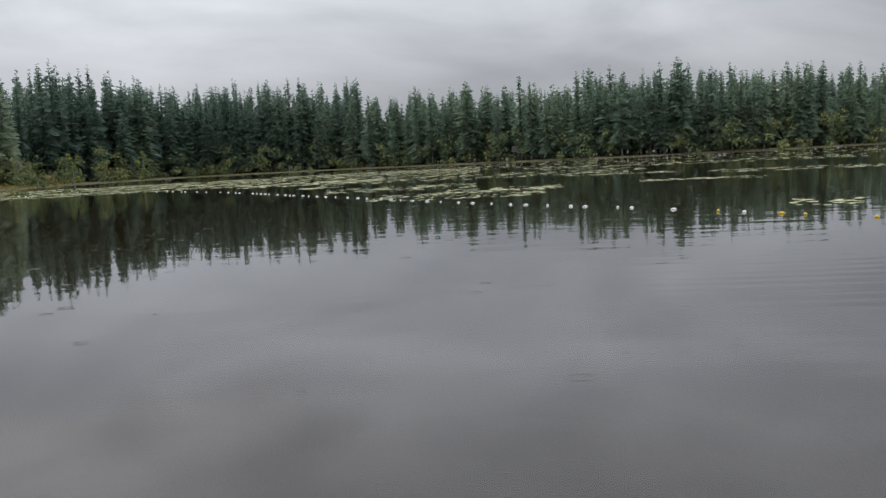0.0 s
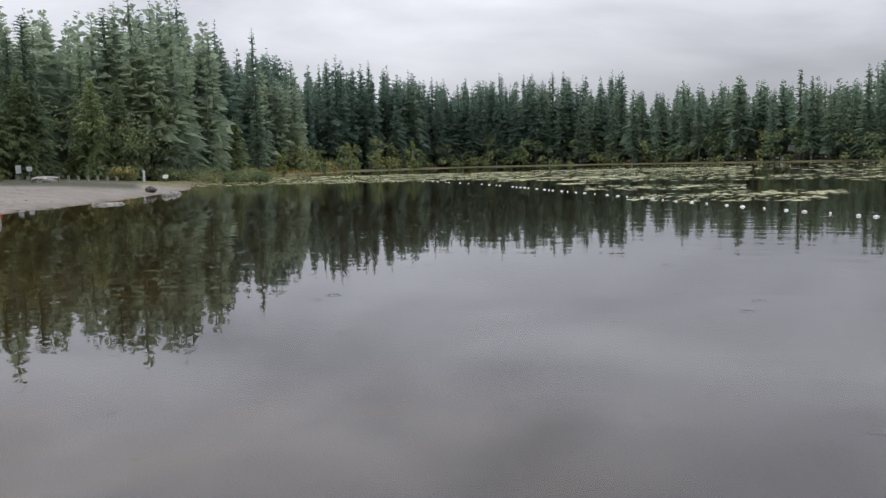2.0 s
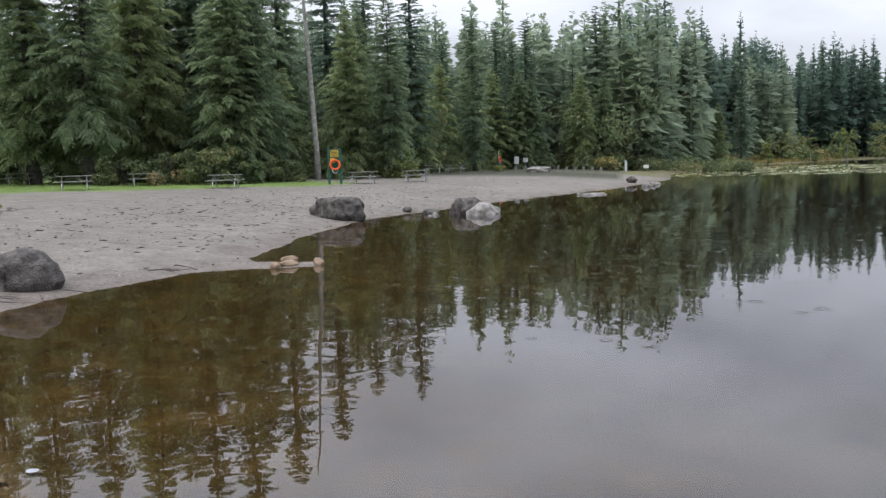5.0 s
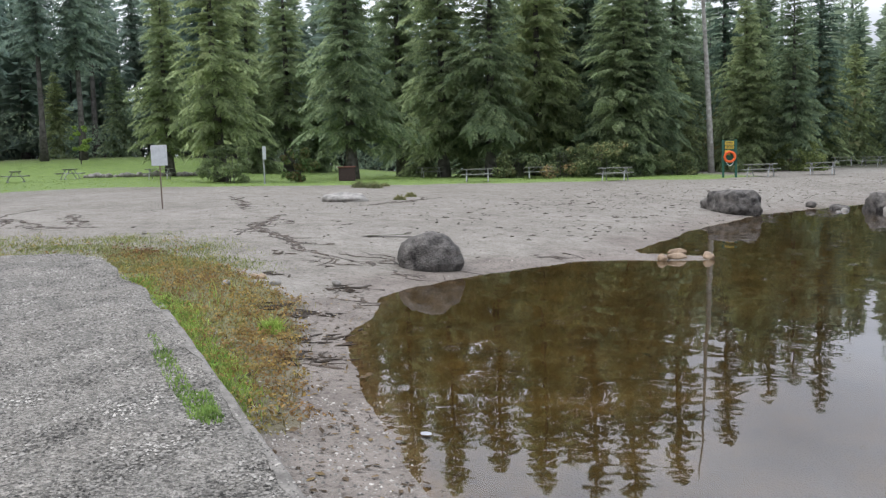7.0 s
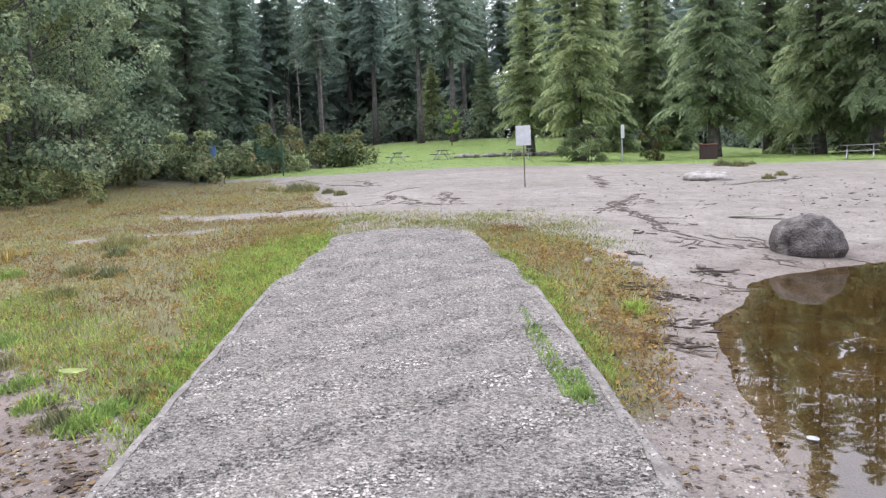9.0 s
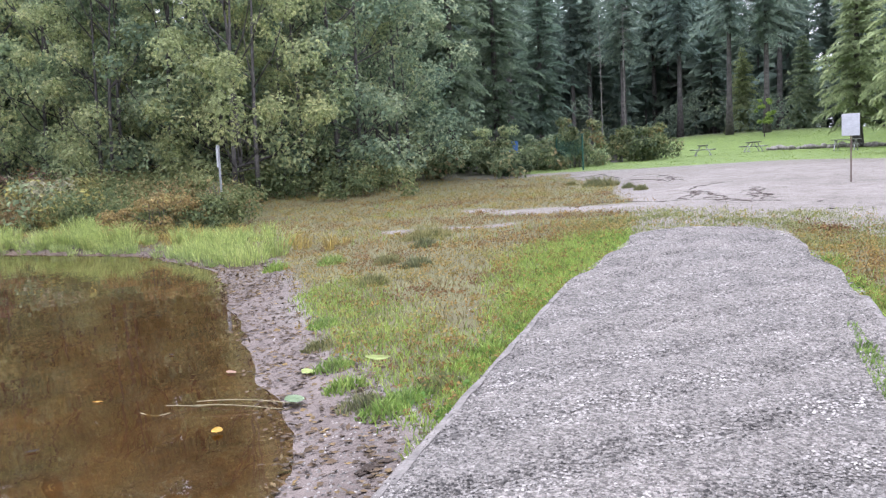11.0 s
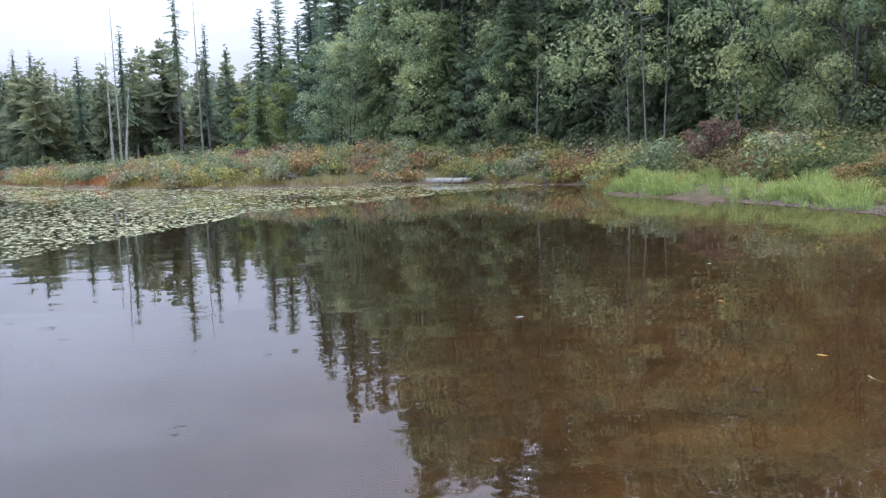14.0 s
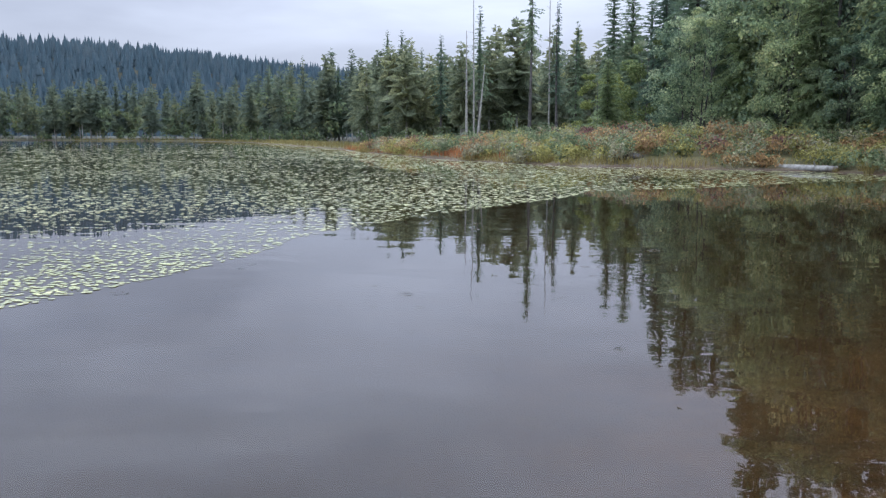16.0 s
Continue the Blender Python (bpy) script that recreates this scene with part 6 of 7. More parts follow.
lone(broadleaf("bush", 96, 3.2, 1.9, 0.05, UNDER, 4600, 0.16, 26, None, "thin leafy bush beside the sand", 4, "bush"), -51.5, -17.2)
lone(broadleaf("young_tree", 97, 3.6, 1.0, 0.35, leaf_material("young_leaves", [(0.1, (0.10, 0.18, 0.04)), (0.9, (0.26, 0.36, 0.10))], 0.3), 3000, 0.15, 16, None, "small bright green young tree on the lawn"), -84.3, -10)
lone(broadleaf("bush", 98, 1.0, 1.0, 0.05, SHRUB, 2400, 0.1, 16, None, "clipped dark bush at the foot of a post", 3, "bush"), -63.0, 64.0, 0, 1.2)
for i, (az, dist, h, sp, mat, lab) in enumerate([(173, 100, 13, 4.2, YELLOW, "yellow-green leafy tree at the edge of the marsh"), (169.5, 92, 14, 4.2, ALDER, "grey-green leafy tree behind the marsh shrubs"),
                                                 (165.5, 84, 8.5, 3.2, ALDER, "small bright green tree behind the shrubs"), (176, 112, 10, 3.6, YELLOW, "yellowing leafy tree among the pines"), (161, 76, 7.0, 2.6, ALDER, "small leafy tree behind the marsh shrubs")]):
    t = broadleaf("leafy_tree", 120 + i, h, sp, 0.05, mat, 9000, 0.24, 46, None, lab, 3)
    x, y = -dist * math.sin(radians(az)), dist * math.cos(radians(az))
    lone(t, x, y)
for i, (az, dist, h) in enumerate([(25, 190, 7), (27.5, 175, 5), (19, 250, 9), (31, 150, 6), (23, 215, 8)]):
    t = broadleaf("yellow_birch", 140 + i, h, h * 0.22, 0.1, YELLOW, 1500, 0.4, 20, PALEBARK, "small yellow-green birch before the far woods", 1)
    lone(t, -dist * math.sin(radians(az)), dist * math.cos(radians(az)))


for i, (az, dist, h, sp) in enumerate([(63.2, 57, 2.3, 2.2), (60.9, 58, 2.0, 2.0), (65.8, 57, 1.9, 2.1), (68.6, 58, 1.6, 1.7), (58.6, 60, 1.7, 1.6)]):
    lone(broadleaf("bush", 210 + i, h, sp, 0.02, UNDER, 3600, 0.17, 26, None, "leafy green bush at the foot of the woods", 4, "bush"), -dist * math.sin(radians(az)), dist * math.cos(radians(az)))


for i, (x, y, h, sp) in enumerate([(-45.6, -19.6, 1.9, 1.5), (-49.0, -21.5, 2.8, 1.9), (-45.2, -22.6, 2.2, 1.8), (-51.8, -19.6, 2.4, 1.5), (-44.6, -18.2, 1.2, 1.1), (-54.5, -17.6, 1.6, 1.5)]):
    lone(broadleaf("bush", 230 + i, h, sp, 0.04, (UNDER, ALDER)[i % 2], 3200, 0.15, 26, None, "thin grey-green leafy bush at the sand's edge", 4, "bush"), x, y)


BRIGHT = leaf_material("pale_alder_leaves", [(0.1, (0.18, 0.22, 0.12)), (0.5, (0.29, 0.345, 0.19)), (0.9, (0.44, 0.46, 0.26))], 0.6, patch=0.35, own_share=0.55, gain=1.6, grain=7.0, gaps=0.44)
for i, (x, y, h, sp) in enumerate([(-28.3, -23.8, 13.5, 3.6), (-27.5, -30.7, 12.5, 3.4)]):
    lone(broadleaf("alder_tree", 180 + i, h, sp, 0.04, BRIGHT, 12000, 0.21, 60, None, "pale green rounded alder at the thicket's front", 3), x, y)
lone(broadleaf("bush", 99, 1.7, 1.4, 0.02, SHRUB, 3600, 0.10, 28, None, "mixed green shrub before a metal marker", 4, "bush"), -21.7, -19.5)


def pale_trunk(name, x, y, h, r, lean, label, bark=PALEBARK, seed=0):
    root = new(name)
    rr = np.random.default_rng(seed)
    zz = np.linspace(0, 1, 8)
    pieces = [tube([(lean * q, 0.3 * lean * q * q, h * q - 0.3 * (q == 0)) for q in zz], [r * (1.05 - 0.85 * q) for q in zz], 8)]
    for _ in range(14):
        q, a, ln = rr.uniform(0.3, 0.97), rr.uniform(0, 6.28), rr.uniform(0.3, 1.1)
        pieces.append(tube([(lean * q, 0.3 * lean * q * q, h * q), (lean * q + ln * math.cos(a), ln * math.sin(a), h * q + 0.2 * ln)], [0.035, 0.008], 4))
    mesh_part("trunk", raw("trunk", *join(pieces), bark, True), root)
    root.matrix_basis = pose(x, y, zat(x, y), 0, 0, 0)
    return tagged(root, label, "tree")


pale_trunk("dead_tree", 10.1, -120.2, 16, 0.22, 0.1, "pale bare dead trunk standing in the marsh", seed=1)
pale_trunk("dead_tree", 9.2, -122, 22, 0.16, 0.2, "tall thin bare dead trunk", seed=2)
pale_trunk("dead_tree", 8.3, -115, 11, 0.2, -1.0, "leaning pale birch trunk", seed=3)
pale_trunk("dead_tree", -1.4, -130, 24, 0.16, 0.2, "tall thin bare dead trunk above the trees", seed=4)
pale_trunk("dead_tree", -52.4, 34.9, 20, 0.23, -1.2, "tall pale grey bare trunk at the beach's edge", seed=5)
for i, (x, y, h, re, b) in enumerate([(1.5, -126, 25, 2.2, 0.55), (-2.5, -128, 21, 1.4, 0.3), (8.6, -124, 20, 2.4, 0.35), (16, -140, 18, 2.6, 0.3), (24, -150, 20, 3.0, 0.15), (-5, -120, 17, 1.8, 0.2), (45.5, -256, 33, 6.5, 0.1), (33, -240, 26, 5, 0.12), (62, -262, 24, 5, 0.1), (96, -300, 27, 7, 0.1)]):
    lone(conifer("pine_tree", 160 + i, h, re, b, FIR, gap=0.7, per=6, pairs=4, core=0.3 if b > 0.25 else 0.42, label="ragged dark pine with a thin open crown" if b > 0.25 else "dark pointed fir rising above the marsh woods"), x, y)


for i, (az, dist, h, lean) in enumerate([(106.7, 64, 11, -0.5), (105.2, 68, 12, 0.2), (150.2, 47, 11, 0.5), (149.2, 48, 12, -0.6), (151.3, 49, 10, 0.3), (144.6, 44, 9, 0.4), (157.4, 58, 11, -0.4)]):
    pale_trunk("bare_alder_tree", -(dist + 2) * math.sin(radians(az)), (dist + 2) * math.cos(radians(az)), h, 0.06, lean, "thin grey bare alder before dark woods", ALDERBARK, 20 + i)


def log(x0, y0, x1, y1, r):
    root = new("log")
    rr = np.random.default_rng(4)
    t = np.linspace(0, 1, 7)
    pts = [(x0 + (x1 - x0) * q, y0 + (y1 - y0) * q, 0.12 + 0.1 * q) for q in t]
    mesh_part("trunk", raw("trunk", *tube(pts, [r * (1 - 0.3 * q + 0.04 * rr.normal()) for q in t], 10), PALEBARK, True), root)
    mesh_part("branch_stub", raw("branch_stub", *tube([pts[4], (pts[4][0] + 0.2, pts[4][1] + 0.1, pts[4][2] + 0.4)], [0.06, 0.03], 6), PALEBARK), root)
    tagged(root, "pale fallen log lying at the marsh edge", "log")


log(-14.6, -55.0, -17.0, -51.6, 0.24)
boulder("boulder", -6.3, -60.3, 2.0, 0.9, 0.4, BOULDER, 31, "dark mossy hump at the marsh edge", 0.1, 10)


# ------------------------------------------------------------------ litter on sand and shallows
DEBRIS = surface("wet_plant_debris", (0.02, 0.016, 0.012), (0.07, 0.05, 0.035), 6, 40, 0.8, 0.4, 0.01)


def debris(name, label, paths, count, spread, seed, size=(0.15, 0.6)):
    r = np.random.default_rng(seed)
    pieces = []
    for path in paths:
        p = np.array(path, float)
        run = np.r_[0, np.cumsum(np.hypot(*np.diff(p, axis=0).T))]
        for _ in range(max(4, int(count * run[-1]))):
            q = r.uniform(0, run[-1])
            x, y = np.interp(q, run, p[:, 0]) + r.normal(0, spread), np.interp(q, run, p[:, 1]) + r.normal(0, spread)
            k = np.searchsorted(run, q, "right") - 1
            k = min(k, len(p) - 2)
            a = math.atan2(*(p[k + 1] - p[k])[::-1]) + r.normal(0, 0.5)
            ln, w = r.uniform(*size), r.uniform(0.005, 0.018)
            z = zat(x, y)
            pts = [(x + ln * (t - .5) * math.cos(a) - 0.12 * ln * math.sin(a) * math.sin(3 * t), y + ln * (t - .5) * math.sin(a) + 0.12 * ln * math.cos(a) * math.sin(3 * t), z + 0.012) for t in (0, 0.5, 1)]
            pieces.append(tube(pts, [w * 0.5, w, w * 0.4], 4))
    tagged(new(name, raw(name, *join(pieces), DEBRIS)), label, "plant debris", kind="stuff")


def wrack_lines(paths):
    """Wet plant remains washed into wandering flat ribbons that lie on the sand."""
    r = np.random.default_rng(44)
    pieces = []
    for path in paths:
        p = np.array(path, float)
        run = np.r_[0, np.cumsum(np.hypot(*np.diff(p, axis=0).T))]
        for k in range(4):
            a, b = (0, run[-1]) if k == 0 else sorted(r.uniform(0, run[-1], 2))
            q = np.linspace(a, b, max(6, int((b - a) / 0.12)))
            n = len(q)
            sway = np.convolve(r.normal(0, 0.2 + 0.12 * k, n + 4), np.ones(5) / 5, "valid")
            x, y = np.interp(q, run, p[:, 0]) + sway, np.interp(q, run, p[:, 1]) + np.convolve(r.normal(0, 0.2 + 0.12 * k, n + 4), np.ones(5) / 5, "valid")
            z = height(x, y) + 0.003
            w = np.clip(r.normal(0.024, 0.02, n), 0.005, 0.08) * (1 if k == 0 else 0.7)
            w[0] = w[-1] = 0.004
            tv, tf = tube(np.stack([x, y, z * 0], -1), w, 6)
            tv = np.array(tv) * [1, 1, 0.3] + [0, 0, 1] * np.repeat(z, 6)[:, None]
            pieces.append((tv, tf))
    tagged(new("debris_lines", raw("debris_lines", *join(pieces), DEBRIS)), "dark wandering lines of wet plant debris on the sand", "plant debris", kind="stuff")


wrack_lines([[(-20.13, 1.15), (-21.60, 1.65), (-23.47, 2.15), (-25.21, 2.50)],
             [(-21.60, 1.65), (-19.58, 1.98), (-18.12, 2.22), (-16.92, 2.51), (-16.37, 3.00), (-15.82, 3.46)],
             [(-18.12, 2.22), (-18.60, 2.50)],
             [(-16.92, 2.51), (-15.91, 2.71), (-15.72, 3.30)],
             [(-17.22, 3.06), (-16.79, 3.44), (-16.47, 3.90), (-15.95, 3.93)],
             [(-15.16, 3.60), (-14.54, 3.80), (-14.17, 4.19), (-14.76, 4.71)],
             [(-28.47, 5.55), (-29.96, 7.18), (-31.78, 8.78), (-33.04, 9.51)],
             [(-12.88, 2.17), (-13.62, 2.58), (-13.88, 3.06)],
             [(-12.61, 2.08), (-12.31, 2.36), (-12.24, 2.67)],
             [(-8.61, 1.19), (-8.39, 1.42), (-8.26, 1.66)],
             [(-35.34, 1.48), (-31.78, 1.77), (-28.61, 1.78)],
             [(-23.06, 1.84), (-20.83, 1.35), (-20.35, 1.12)],
             [(-15.82, 3.46), (-16.08, 3.81), (-16.25, 4.15)],
             [(-14.64, 5.26), (-14.95, 5.75), (-15.04, 6.27)],
             [(-16.15, 7.05), (-16.28, 7.65)],
             [(-37.77, -12.45), (-39.78, -11.97), (-34.60, -9.39), (-31.82, -6.88)],
             [(-37.31, -9.82), (-37.72, -8.82), (-31.98, -6.64)],
             [(-26.84, -5.43), (-28.89, -5.12), (-29.55, -4.80)],
             [(-23.03, -4.73), (-23.12, -3.86), (-22.56, -2.60), (-22.59, -2.01)],
             [(-23.53, -4.64), (-26.44, -4.90), (-24.01, -3.91), (-23.02, -3.45)],
             [(-25.87, -3.45), (-27.23, -3.17), (-24.88, -3.04)],
             [(-22.96, -3.04), (-24.87, -2.99), (-22.86, -2.53)],
             [(-22.16, -7.51), (-23.81, -7.00), (-22.87, -5.18), (-23.03, -4.73)],
             [(-29.34, 1.44), (-30.47, 1.97), (-27.14, 1.54)],
             [(-20.58, 1.22), (-21.91, 1.79), (-24.15, 2.39)],
             [(-21.46, 1.56), (-19.74, 1.99), (-17.95, 2.33), (-16.76, 2.66)]])
debris("debris_heaps", "dark heaps of rotting weed and twigs by the shore",
       [[(x, y), (x + 0.28 * math.cos(91 * x), y + 0.22 * math.sin(91 * x))] for x, y in [(-11.57, 1.29), (-11.18, 1.39), (-11.69, 1.16), (-11.17, 1.72), (-9.71, 1.65), (-8.60, 1.27), (-8.58, 1.60), (-13.62, 2.64), (-13.29, 2.47), (-9.58, 1.26), (-17.02, 1.81), (-14.92, 1.55)]], 60, 0.12, 6, (0.05, 0.3))


debris("weed_clump", "dark clump of wet weed on the gravel shoulder", [[(-4.77, -2.86), (-4.83, -2.83)]], 500, 0.03, 9, (0.04, 0.12))
debris("dry_sticks", "short dark sticks lying on the ramp edge", [[(-4.67, -2.46), (-4.66, -2.29)]], 10, 0.02, 12, (0.12, 0.2))


def puddle(points, wide):
    p = np.array(points)
    q = np.linspace(0, 1, 15)
    x, y = np.interp(q * (len(p) - 1), range(len(p)), p[:, 0]), np.interp(q * (len(p) - 1), range(len(p)), p[:, 1])
    d = unit(np.array([p[-1] - p[0]]))[0]
    w = wide * np.sin(np.pi * q) ** 0.6 * (1 + 0.3 * np.sin(9 * q))
    z = height(x, y).max() + 0.01
    a = np.stack([x - d[1] * w, y + d[0] * w, 0 * x + z], -1)
    b = np.stack([x + d[1] * w * 0.7, y - d[0] * w * 0.7, 0 * x + z], -1)
    n = len(q)
    ob = new("puddle", raw("puddle", np.concatenate([a, b]), [(i, i + 1, n + i + 1, n + i) for i in range(n - 1)], surface("puddle_water", (0.01, 0.009, 0.008), (0.02, 0.017, 0.014), 3, 30, 0.04, 0.0)))
    tagged(ob, "narrow dark puddle lying on the wet sand", "puddle")


puddle([(-19.33, 3.84), (-19.25, 4.17), (-19.14, 4.67), (-19.03, 5.14)], 0.12)


def tuft(x, y, r, h, mat, label, seed, count=420):
    rr = np.random.default_rng(seed)
    a, q = rr.uniform(0, 6.28, count), r * np.sqrt(rr.uniform(0, 1, count))
    px, py = x + q * np.cos(a), y + q * np.sin(a)
    pts = np.stack([px, py, height(px, py) - 0.01], -1)
    tagged(new("grass_tuft", blade_mesh("grass_tuft", pts, h * rr.uniform(0.45, 1, count) * (1.1 - 0.8 * (q / r) ** 2), np.full(count, 0.009), 0.9, mat, rr)), label, "grass tuft")


RUSH = grass_material("dark_rush_blades", [(0.1, (0.10, 0.115, 0.06)), (0.5, (0.165, 0.175, 0.085)), (0.9, (0.25, 0.23, 0.11))])
for i, (x, y) in enumerate([(-8.90, -6.13), (-7.85, -5.42), (-7.09, -4.72), (-6.45, -4.15), (-6.01, -3.69), (-5.84, -3.38), (-6.15, -3.33), (-6.49, -3.24), (-6.92, -3.18), (-7.48, -3.19)]):
    tuft(x, y, 0.22, 0.17, (GREEN, RUSH)[i % 3 == 1], "arching grass tuft at the field's edge", 440 + i, 220)
for i, (x, y) in enumerate([(-15.69, -8.39), (-13.64, -8.04), (-13.06, -7.12), (-11.55, -7.05), (-13.89, -10.84), (-14.14, -9.65)]):
    tuft(x, y, 0.3, 0.28, RUSH if i < 4 else GREEN, "small grass tuft among the weeds", 460 + i, 300)
for i, (x, y) in enumerate([(-42.76, 8.12), (-41.74, 8.67), (-43.76, 9.66), (-33.31, 8.48), (-31.40, 7.58), (-32.88, -11.09), (-31.62, -9.75), (-31.23, -9.11), (-29.74, -7.92), (-28.40, -7.14)]):
    tuft(x, y, 0.45 if i in (0, 1, 6, 7) else 0.25, 0.5 if i in (0, 1, 6, 7) else 0.26, RUSH, "round dark grey-green rush tuft on the sand", 400 + i)
tuft(-17.1, -9.1, 0.6, 0.42, RUSH, "broad dark rush tuft in the weeds", 421, 600)
tuft(-10.02, 1.04, 0.16, 0.24, GREEN, "fresh green grass tuft by the shore", 420)
for i, (x, y) in enumerate([(-13.46, 0.64), (-14.29, 1.23), (-13.59, 1.40), (-14.29, 1.12), (-13.89, 2.42)]):
    boulder("stone", x, y, 0.2, 0.14, 0.09, (WETSTONE, TAN)[i % 2], 80 + i, "pale stone among the weeds", 0.0, 50 * i, 0, 2)
debris("beach_scraps", "scattered dark scraps of bark and weed on the beach",
       [[(-16, 7.5), (-22, 8), (-30, 14), (-40, 25)], [(-18, 6), (-26, 12), (-36, 30)], [(-22, 3), (-34, 6)], [(-24, 12), (-34, 24), (-44, 48)], [(-20, 12.6), (-26, 17), (-36, 36)], [(-8.3, 1.55), (-5.4, 1.2)], [(-11, 1.6), (-9, 1.3)]], 9, 2.4, 2, (0.03, 0.24))


def pebbles(name, label, rng, chance, box, count, r0, r1, mat):
    pts, d = scatter(rng, *box, count, chance)
    base = np.array([(1, 0, 0), (0, 1, 0), (-1, 0, 0), (0, -1, 0), (0.1, 0.1, 0.7), (0, 0, -0.6)])
    tri = np.array([(0, 1, 4), (1, 2, 4), (2, 3, 4), (3, 0, 4), (1, 0, 5), (2, 1, 5), (3, 2, 5), (0, 3, 5)])
    n = len(pts)
    a, s = rng.uniform(0, 6.28, n), rng.uniform(r0, r1, n)
    c, q = np.cos(a), np.sin(a)
    v = base[None] * s[:, None, None] * rng.uniform(0.6, 1.2, (n, 1, 3))
    v = np.stack([v[..., 0] * c[:, None] - v[..., 1] * q[:, None], v[..., 0] * q[:, None] + v[..., 1] * c[:, None], v[..., 2]], -1) + pts[:, None] + np.array([0, 0, 0.006])
    f = (tri[None] + np.arange(n)[:, None, None] * 6).reshape(-1, 3)
    tagged(new(name, raw(name, v.reshape(-1, 3), f, mat)), label, "gravel", kind="stuff")


PEBBLE = surface("loose_pebbles", (0.085, 0.079, 0.07), (0.32, 0.302, 0.272), 3, 60, 0.85, 0.3, 0.004, 0, 0.8)
pebbles("bank_gravel", "loose grey gravel spilled down the ramp banks", grng, lambda x, y, d: step(-0.4, 0.1, d) * (1 - step(2.2, 3.0, np.abs(y - ramp_mid(x)))) * step(1.36, 1.4, np.abs(y - ramp_mid(x))) * (1 - 0.8 * step(6.0, 8, -x)), (-10, 1, -4.5, 3), 46000, 0.007, 0.024, PEBBLE)
pebbles("shore_pebbles", "small stones and scraps along the muddy waterline", grng, lambda x, y, d: step(-0.6, -0.2, d) * (1 - step(0.6, 1.2, d)) * 0.5, (-21, -4, -24, 10), 26000, 0.006, 0.026, PEBBLE)


def ramp_gravel():
    r = np.random.default_rng(8)
    n = 46000
    x = -2.6 - 10.4 * r.uniform(0, 1, n) ** 1.6
    u = r.uniform(-1, 1, n)
    keep = (np.abs(u) < 0.93) | (r.uniform(0, 1, n) < 0.6)
    x, u = x[keep], u[keep]
    w = RAMP_W - 0.25 * step(8.2, 13.0, -x)
    p = np.stack([x, ramp_mid(x) + u * w * 1.02, ramp_z(x) + 0.03 * (1 - u * u) - 0.10 * step(8.2, 13.0, -x) * np.abs(u) ** 3], -1)
    n = len(p)
    base = np.array([(1, 0, 0), (0, 1, 0), (-1, 0, 0), (0, -1, 0), (0.15, 0.1, 0.6)])
    tri = np.array([(0, 1, 4), (1, 2, 4), (2, 3, 4), (3, 0, 4)])
    a, s = r.uniform(0, 6.28, n), r.uniform(0.005, 0.016, n)
    c, q = np.cos(a), np.sin(a)
    v = base[None] * s[:, None, None] * r.uniform(0.6, 1.2, (n, 1, 3))
    v = np.stack([v[..., 0] * c[:, None] - v[..., 1] * q[:, None], v[..., 0] * q[:, None] + v[..., 1] * c[:, None], v[..., 2]], -1) + p[:, None]
    tagged(new("ramp_gravel", raw("ramp_gravel", v.reshape(-1, 3), (tri[None] + np.arange(n)[:, None, None] * 5).reshape(-1, 3), PEBBLE)), "loose crushed grey gravel on the ramp", "gravel", kind="stuff")


ramp_gravel()


def leaf_thing(name, x, y, z, length, width, turn, mat, label, tilt=0, curl=0.06):
    bm = bmesh.new()
    rows = []
    for i, t in enumerate(np.linspace(0, 1, 7)):
        w = width * math.sin(math.pi * (0.06 + 0.9 * t)) ** 0.7 / 2
        rows.append([bm.verts.new((length * (t - 0.5), k * w, curl * length * (t - 0.5) ** 2 * 4 + curl * abs(k) * width)) for k in (-1, 0, 1)])
    for a, b in zip(rows, rows[1:]):
        for k in (0, 1):
            bm.faces.new((a[k], a[k + 1], b[k + 1], b[k]))
    bmesh.ops.solidify(bm, geom=bm.faces[:], thickness=0.003)
    me = bpy.data.meshes.new(name)
    bm.to_mesh(me)
    bm.free()
    me.materials.append(mat)
    ob = new(name, me)
    ob.matrix_basis = pose(x, y, z, tilt, 0, turn)
    tagged(ob, label, "leaf")


LEAFY, LEAFG, LEAFP = paint("yellow_leaf", (0.62, 0.38, 0.05)), paint("pale_green_leaf", (0.42, 0.50, 0.16)), paint("grey_green_leaf", (0.26, 0.36, 0.20))
leaf_thing("fallen_leaf", -6.92, -4.9, 0.07, 0.22, 0.12, 60, LEAFG, "pale yellow-green leaf on the mud", 5)
leaf_thing("fallen_leaf", -6.55, -3.85, 0.36, 0.24, 0.06, 100, LEAFG, "pale yellow-green leaf caught upright in the grass", 35)
leaf_thing("fallen_leaf", -5.24, -4.54, 0.02, 0.15, 0.09, 40, LEAFY, "bright orange-yellow leaf floating in the shallows")
leaf_thing("fallen_leaf", -6.06, -4.41, 0.07, 0.26, 0.17, 50, LEAFP, "grey-green lily leaf stranded on the mud", 0, 0.02)
leaf_thing("fallen_leaf", -6.89, -5.85, 0.015, 0.16, 0.08, 70, paint("tan_leaf", (0.5, 0.34, 0.24)), "tan scrap floating in the shallows", 0, 0.02)
leaf_thing("lily_pad", -5.86, 1.84, 0.012, 0.10, 0.08, 20, PALE, "single white-edged pad floating by the bank", 0, 0.01)
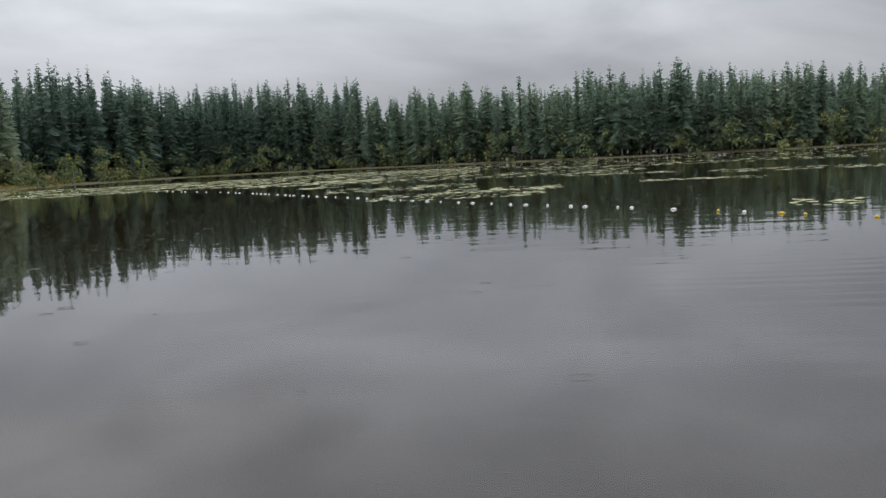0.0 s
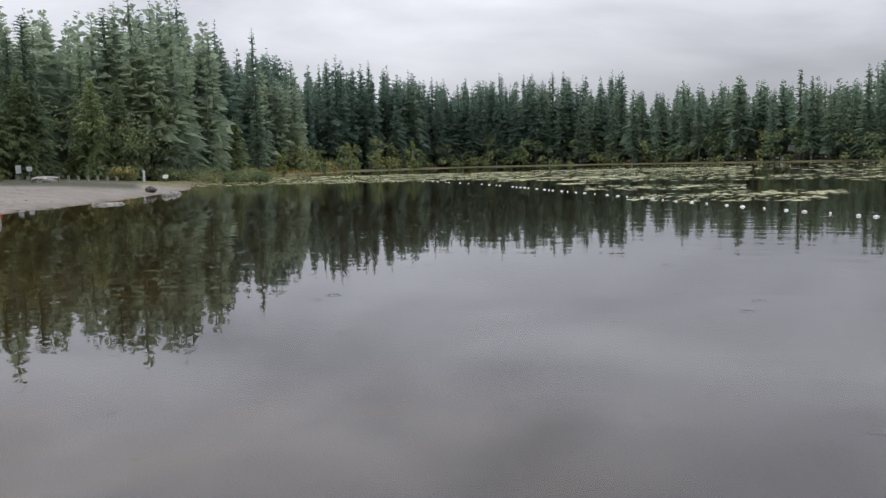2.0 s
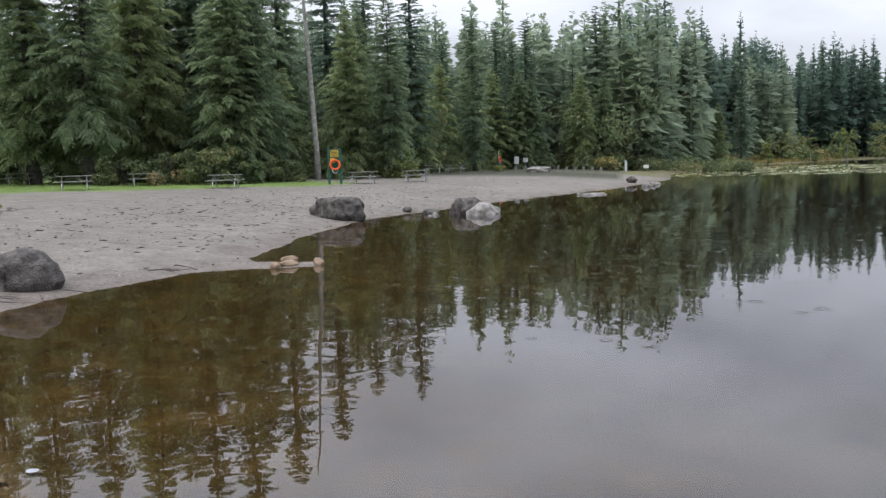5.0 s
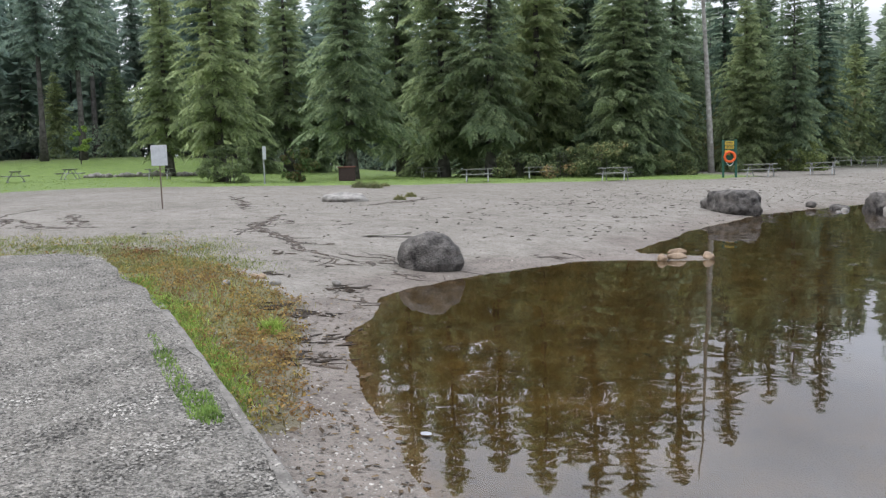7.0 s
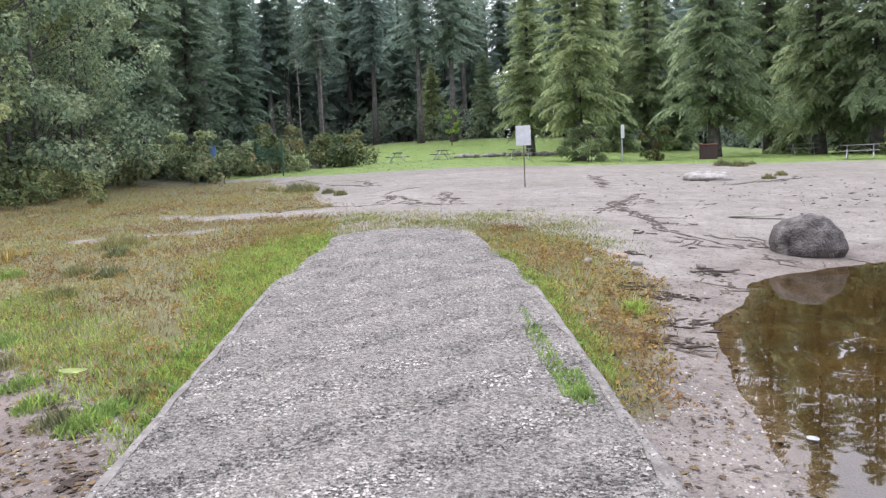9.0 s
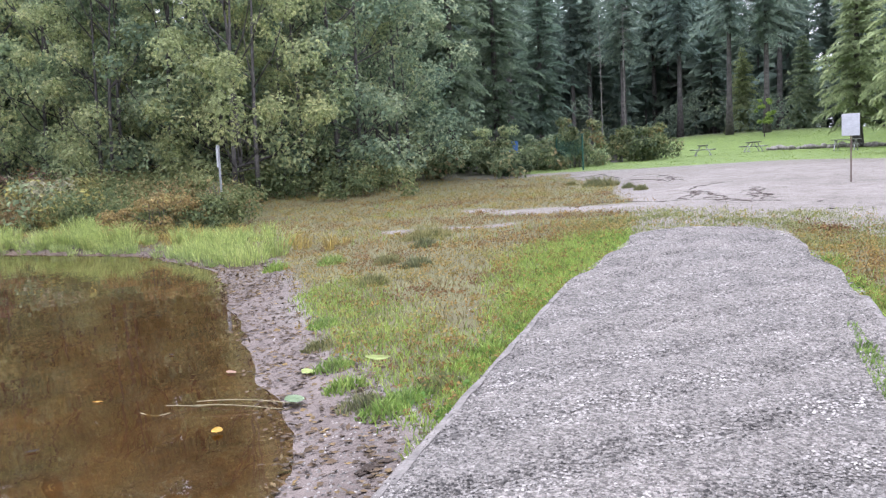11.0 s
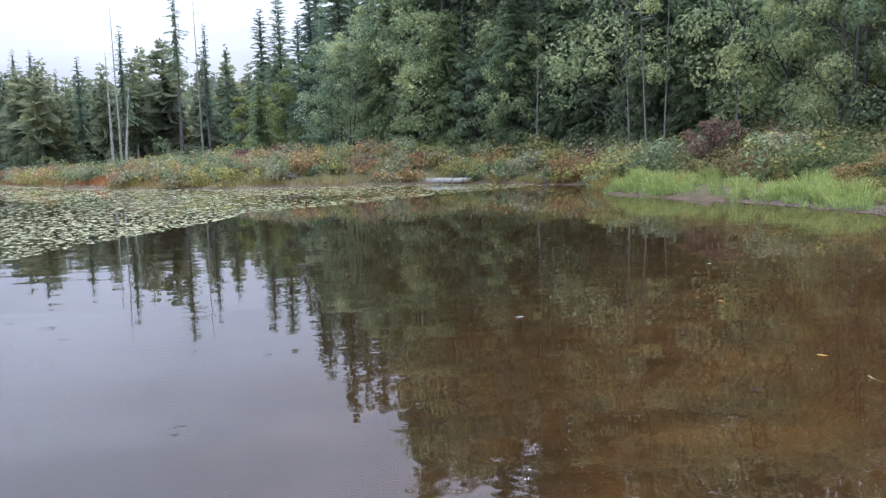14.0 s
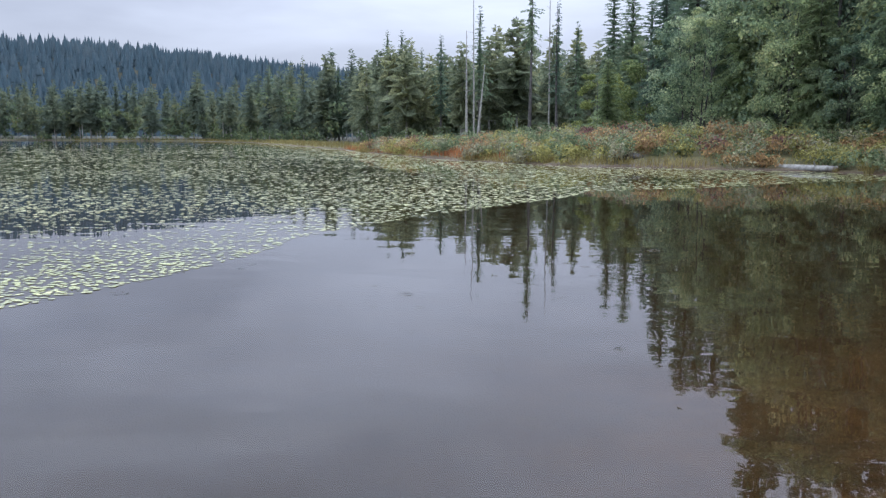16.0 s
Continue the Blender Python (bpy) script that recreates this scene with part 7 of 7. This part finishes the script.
for i, (x, y) in enumerate([(-3.8, -9.1), (-5.0, -7.6), (-6.4, -9.0), (-4.4, -5.6), (-8.2, -12.0), (-7.4, -7.2), (-5.6, -6.3), (-9.5, -9.6)]):
    leaf_thing("fallen_leaf", x, y, 0.01, 0.1, 0.05, 50 * i, (PALE, DEBRIS, LEAFY, DEBRIS)[i % 4], "small leaf scrap floating on the pond", 0, 0.02)


def stalks():
    root = new("stalks")
    for i, (x0, y0, x1, y1) in enumerate([(-5.87, -5.35, -6.08, -4.4), (-5.7, -5.2, -6.0, -4.35), (-5.6, -5.45, -5.95, -5.15), (-5.5, -5.3, -5.45, -5.6)]):
        pts = [(x0 + (x1 - x0) * t, y0 + (y1 - y0) * t, 0.02 + 0.03 * math.sin(3 * t + i)) for t in np.linspace(0, 1, 6)]
        mesh_part("stalk", raw("stalk", *tube(pts, [0.0045] * 6, 5), paint("dry_stalk", (0.34, 0.30, 0.17))), root)
    tagged(root, "pale dry reed stalks floating at the bank", "stalks")


stalks()


def leaf_litter():
    r = np.random.default_rng(31)
    pts, d = scatter(r, -21, -4.3, -26, 2.6, 170000, lambda x, y, d: step(-0.25, 0.05, d) * (1 - step(0.7, 1.5, d)) * np.where(y < 0, np.where(y < -9, 1.0, 0.5), 0.16))
    n = len(pts)
    al = unit(np.stack([r.normal(0, 1, n), r.normal(0, 1, n), r.normal(0, 0.15, n)], -1))
    sd = unit(np.cross(al, np.array([0, 0, 1.0]) + r.normal(0, 0.2, (n, 3))))
    le = r.uniform(0.02, 0.1, n)
    v, f = kites(np.maximum(pts, [-99, -99, 0.0]) + [0, 0, 0.018], al, sd, le, le * r.uniform(0.3, 0.8, n), 0.1)
    mat = leaf_material("leaf_litter", [(0.1, (0.04, 0.03, 0.02)), (0.55, (0.10, 0.07, 0.045)), (0.85, (0.2, 0.14, 0.06)), (0.97, (0.34, 0.27, 0.14))], 0.1, 0.7, 3.0)
    tagged(new("leaf_litter", raw("leaf_litter", v, f, mat)), "scraps of brown and yellow leaves on the muddy shore", "leaf litter", kind="stuff")


leaf_litter()
# edging of field stones across the lawn
for i in range(22):
    t = i / 21
    x, y = -71.4 - 0.6 * t, -8.2 + 9.2 * t
    s = 0.35 + 0.25 * ((i * 7) % 5) / 4
    boulder("stone", x + 0.3 * math.sin(i * 2), y, s * 1.5, s, s * 0.8, WETSTONE, 50 + i * 0.9, "pale field stone in a row on the lawn", 0.05, i * 40, 0, 2)


# ------------------------------------------------------------------ concrete edges of the ramp
def ramp_edges():
    conc = surface("worn_concrete", (0.10, 0.092, 0.082), (0.215, 0.20, 0.18), 7, 45, 0.9, 0.9, 0.02)
    ramp = bpy.data.objects["ramp"]
    r = np.random.default_rng(2)
    for side in (-1, 1):
        x = 1.6
        while x > -8.3:
            ln = r.uniform(1.5, 2.4)
            x1 = max(x - ln, -8.5)
            bm = bmesh.new()
            rows = []
            for q in np.linspace(0, 1, 9):
                xx = x + (x1 + 0.012 - x) * q
                o = ramp_mid(xx) + side * (RAMP_W + 0.04 + 0.004 * r.normal())
                i_ = ramp_mid(xx) + side * (RAMP_W - 0.03 + 0.014 * r.normal())
                zt = ramp_z(xx) + 0.003 + 0.002 * r.normal()
                rows.append([bm.verts.new(c) for c in ((xx, o, zt - 0.6), (xx, o, zt - 0.015), (xx, o - side * 0.02, zt), (xx, i_, zt + 0.004), (xx, i_, zt - 0.3))])
            for a, b in zip(rows, rows[1:]):
                for k in range(4):
                    bm.faces.new((a[k], a[k + 1], b[k + 1], b[k]))
            bm.faces.new(rows[0][::-1])
            bm.faces.new(rows[-1])
            bmesh.ops.recalc_face_normals(bm, faces=bm.faces)
            part("edge_block", bm, conc, ramp, "worn concrete edging")
            x = x1


ramp_edges()
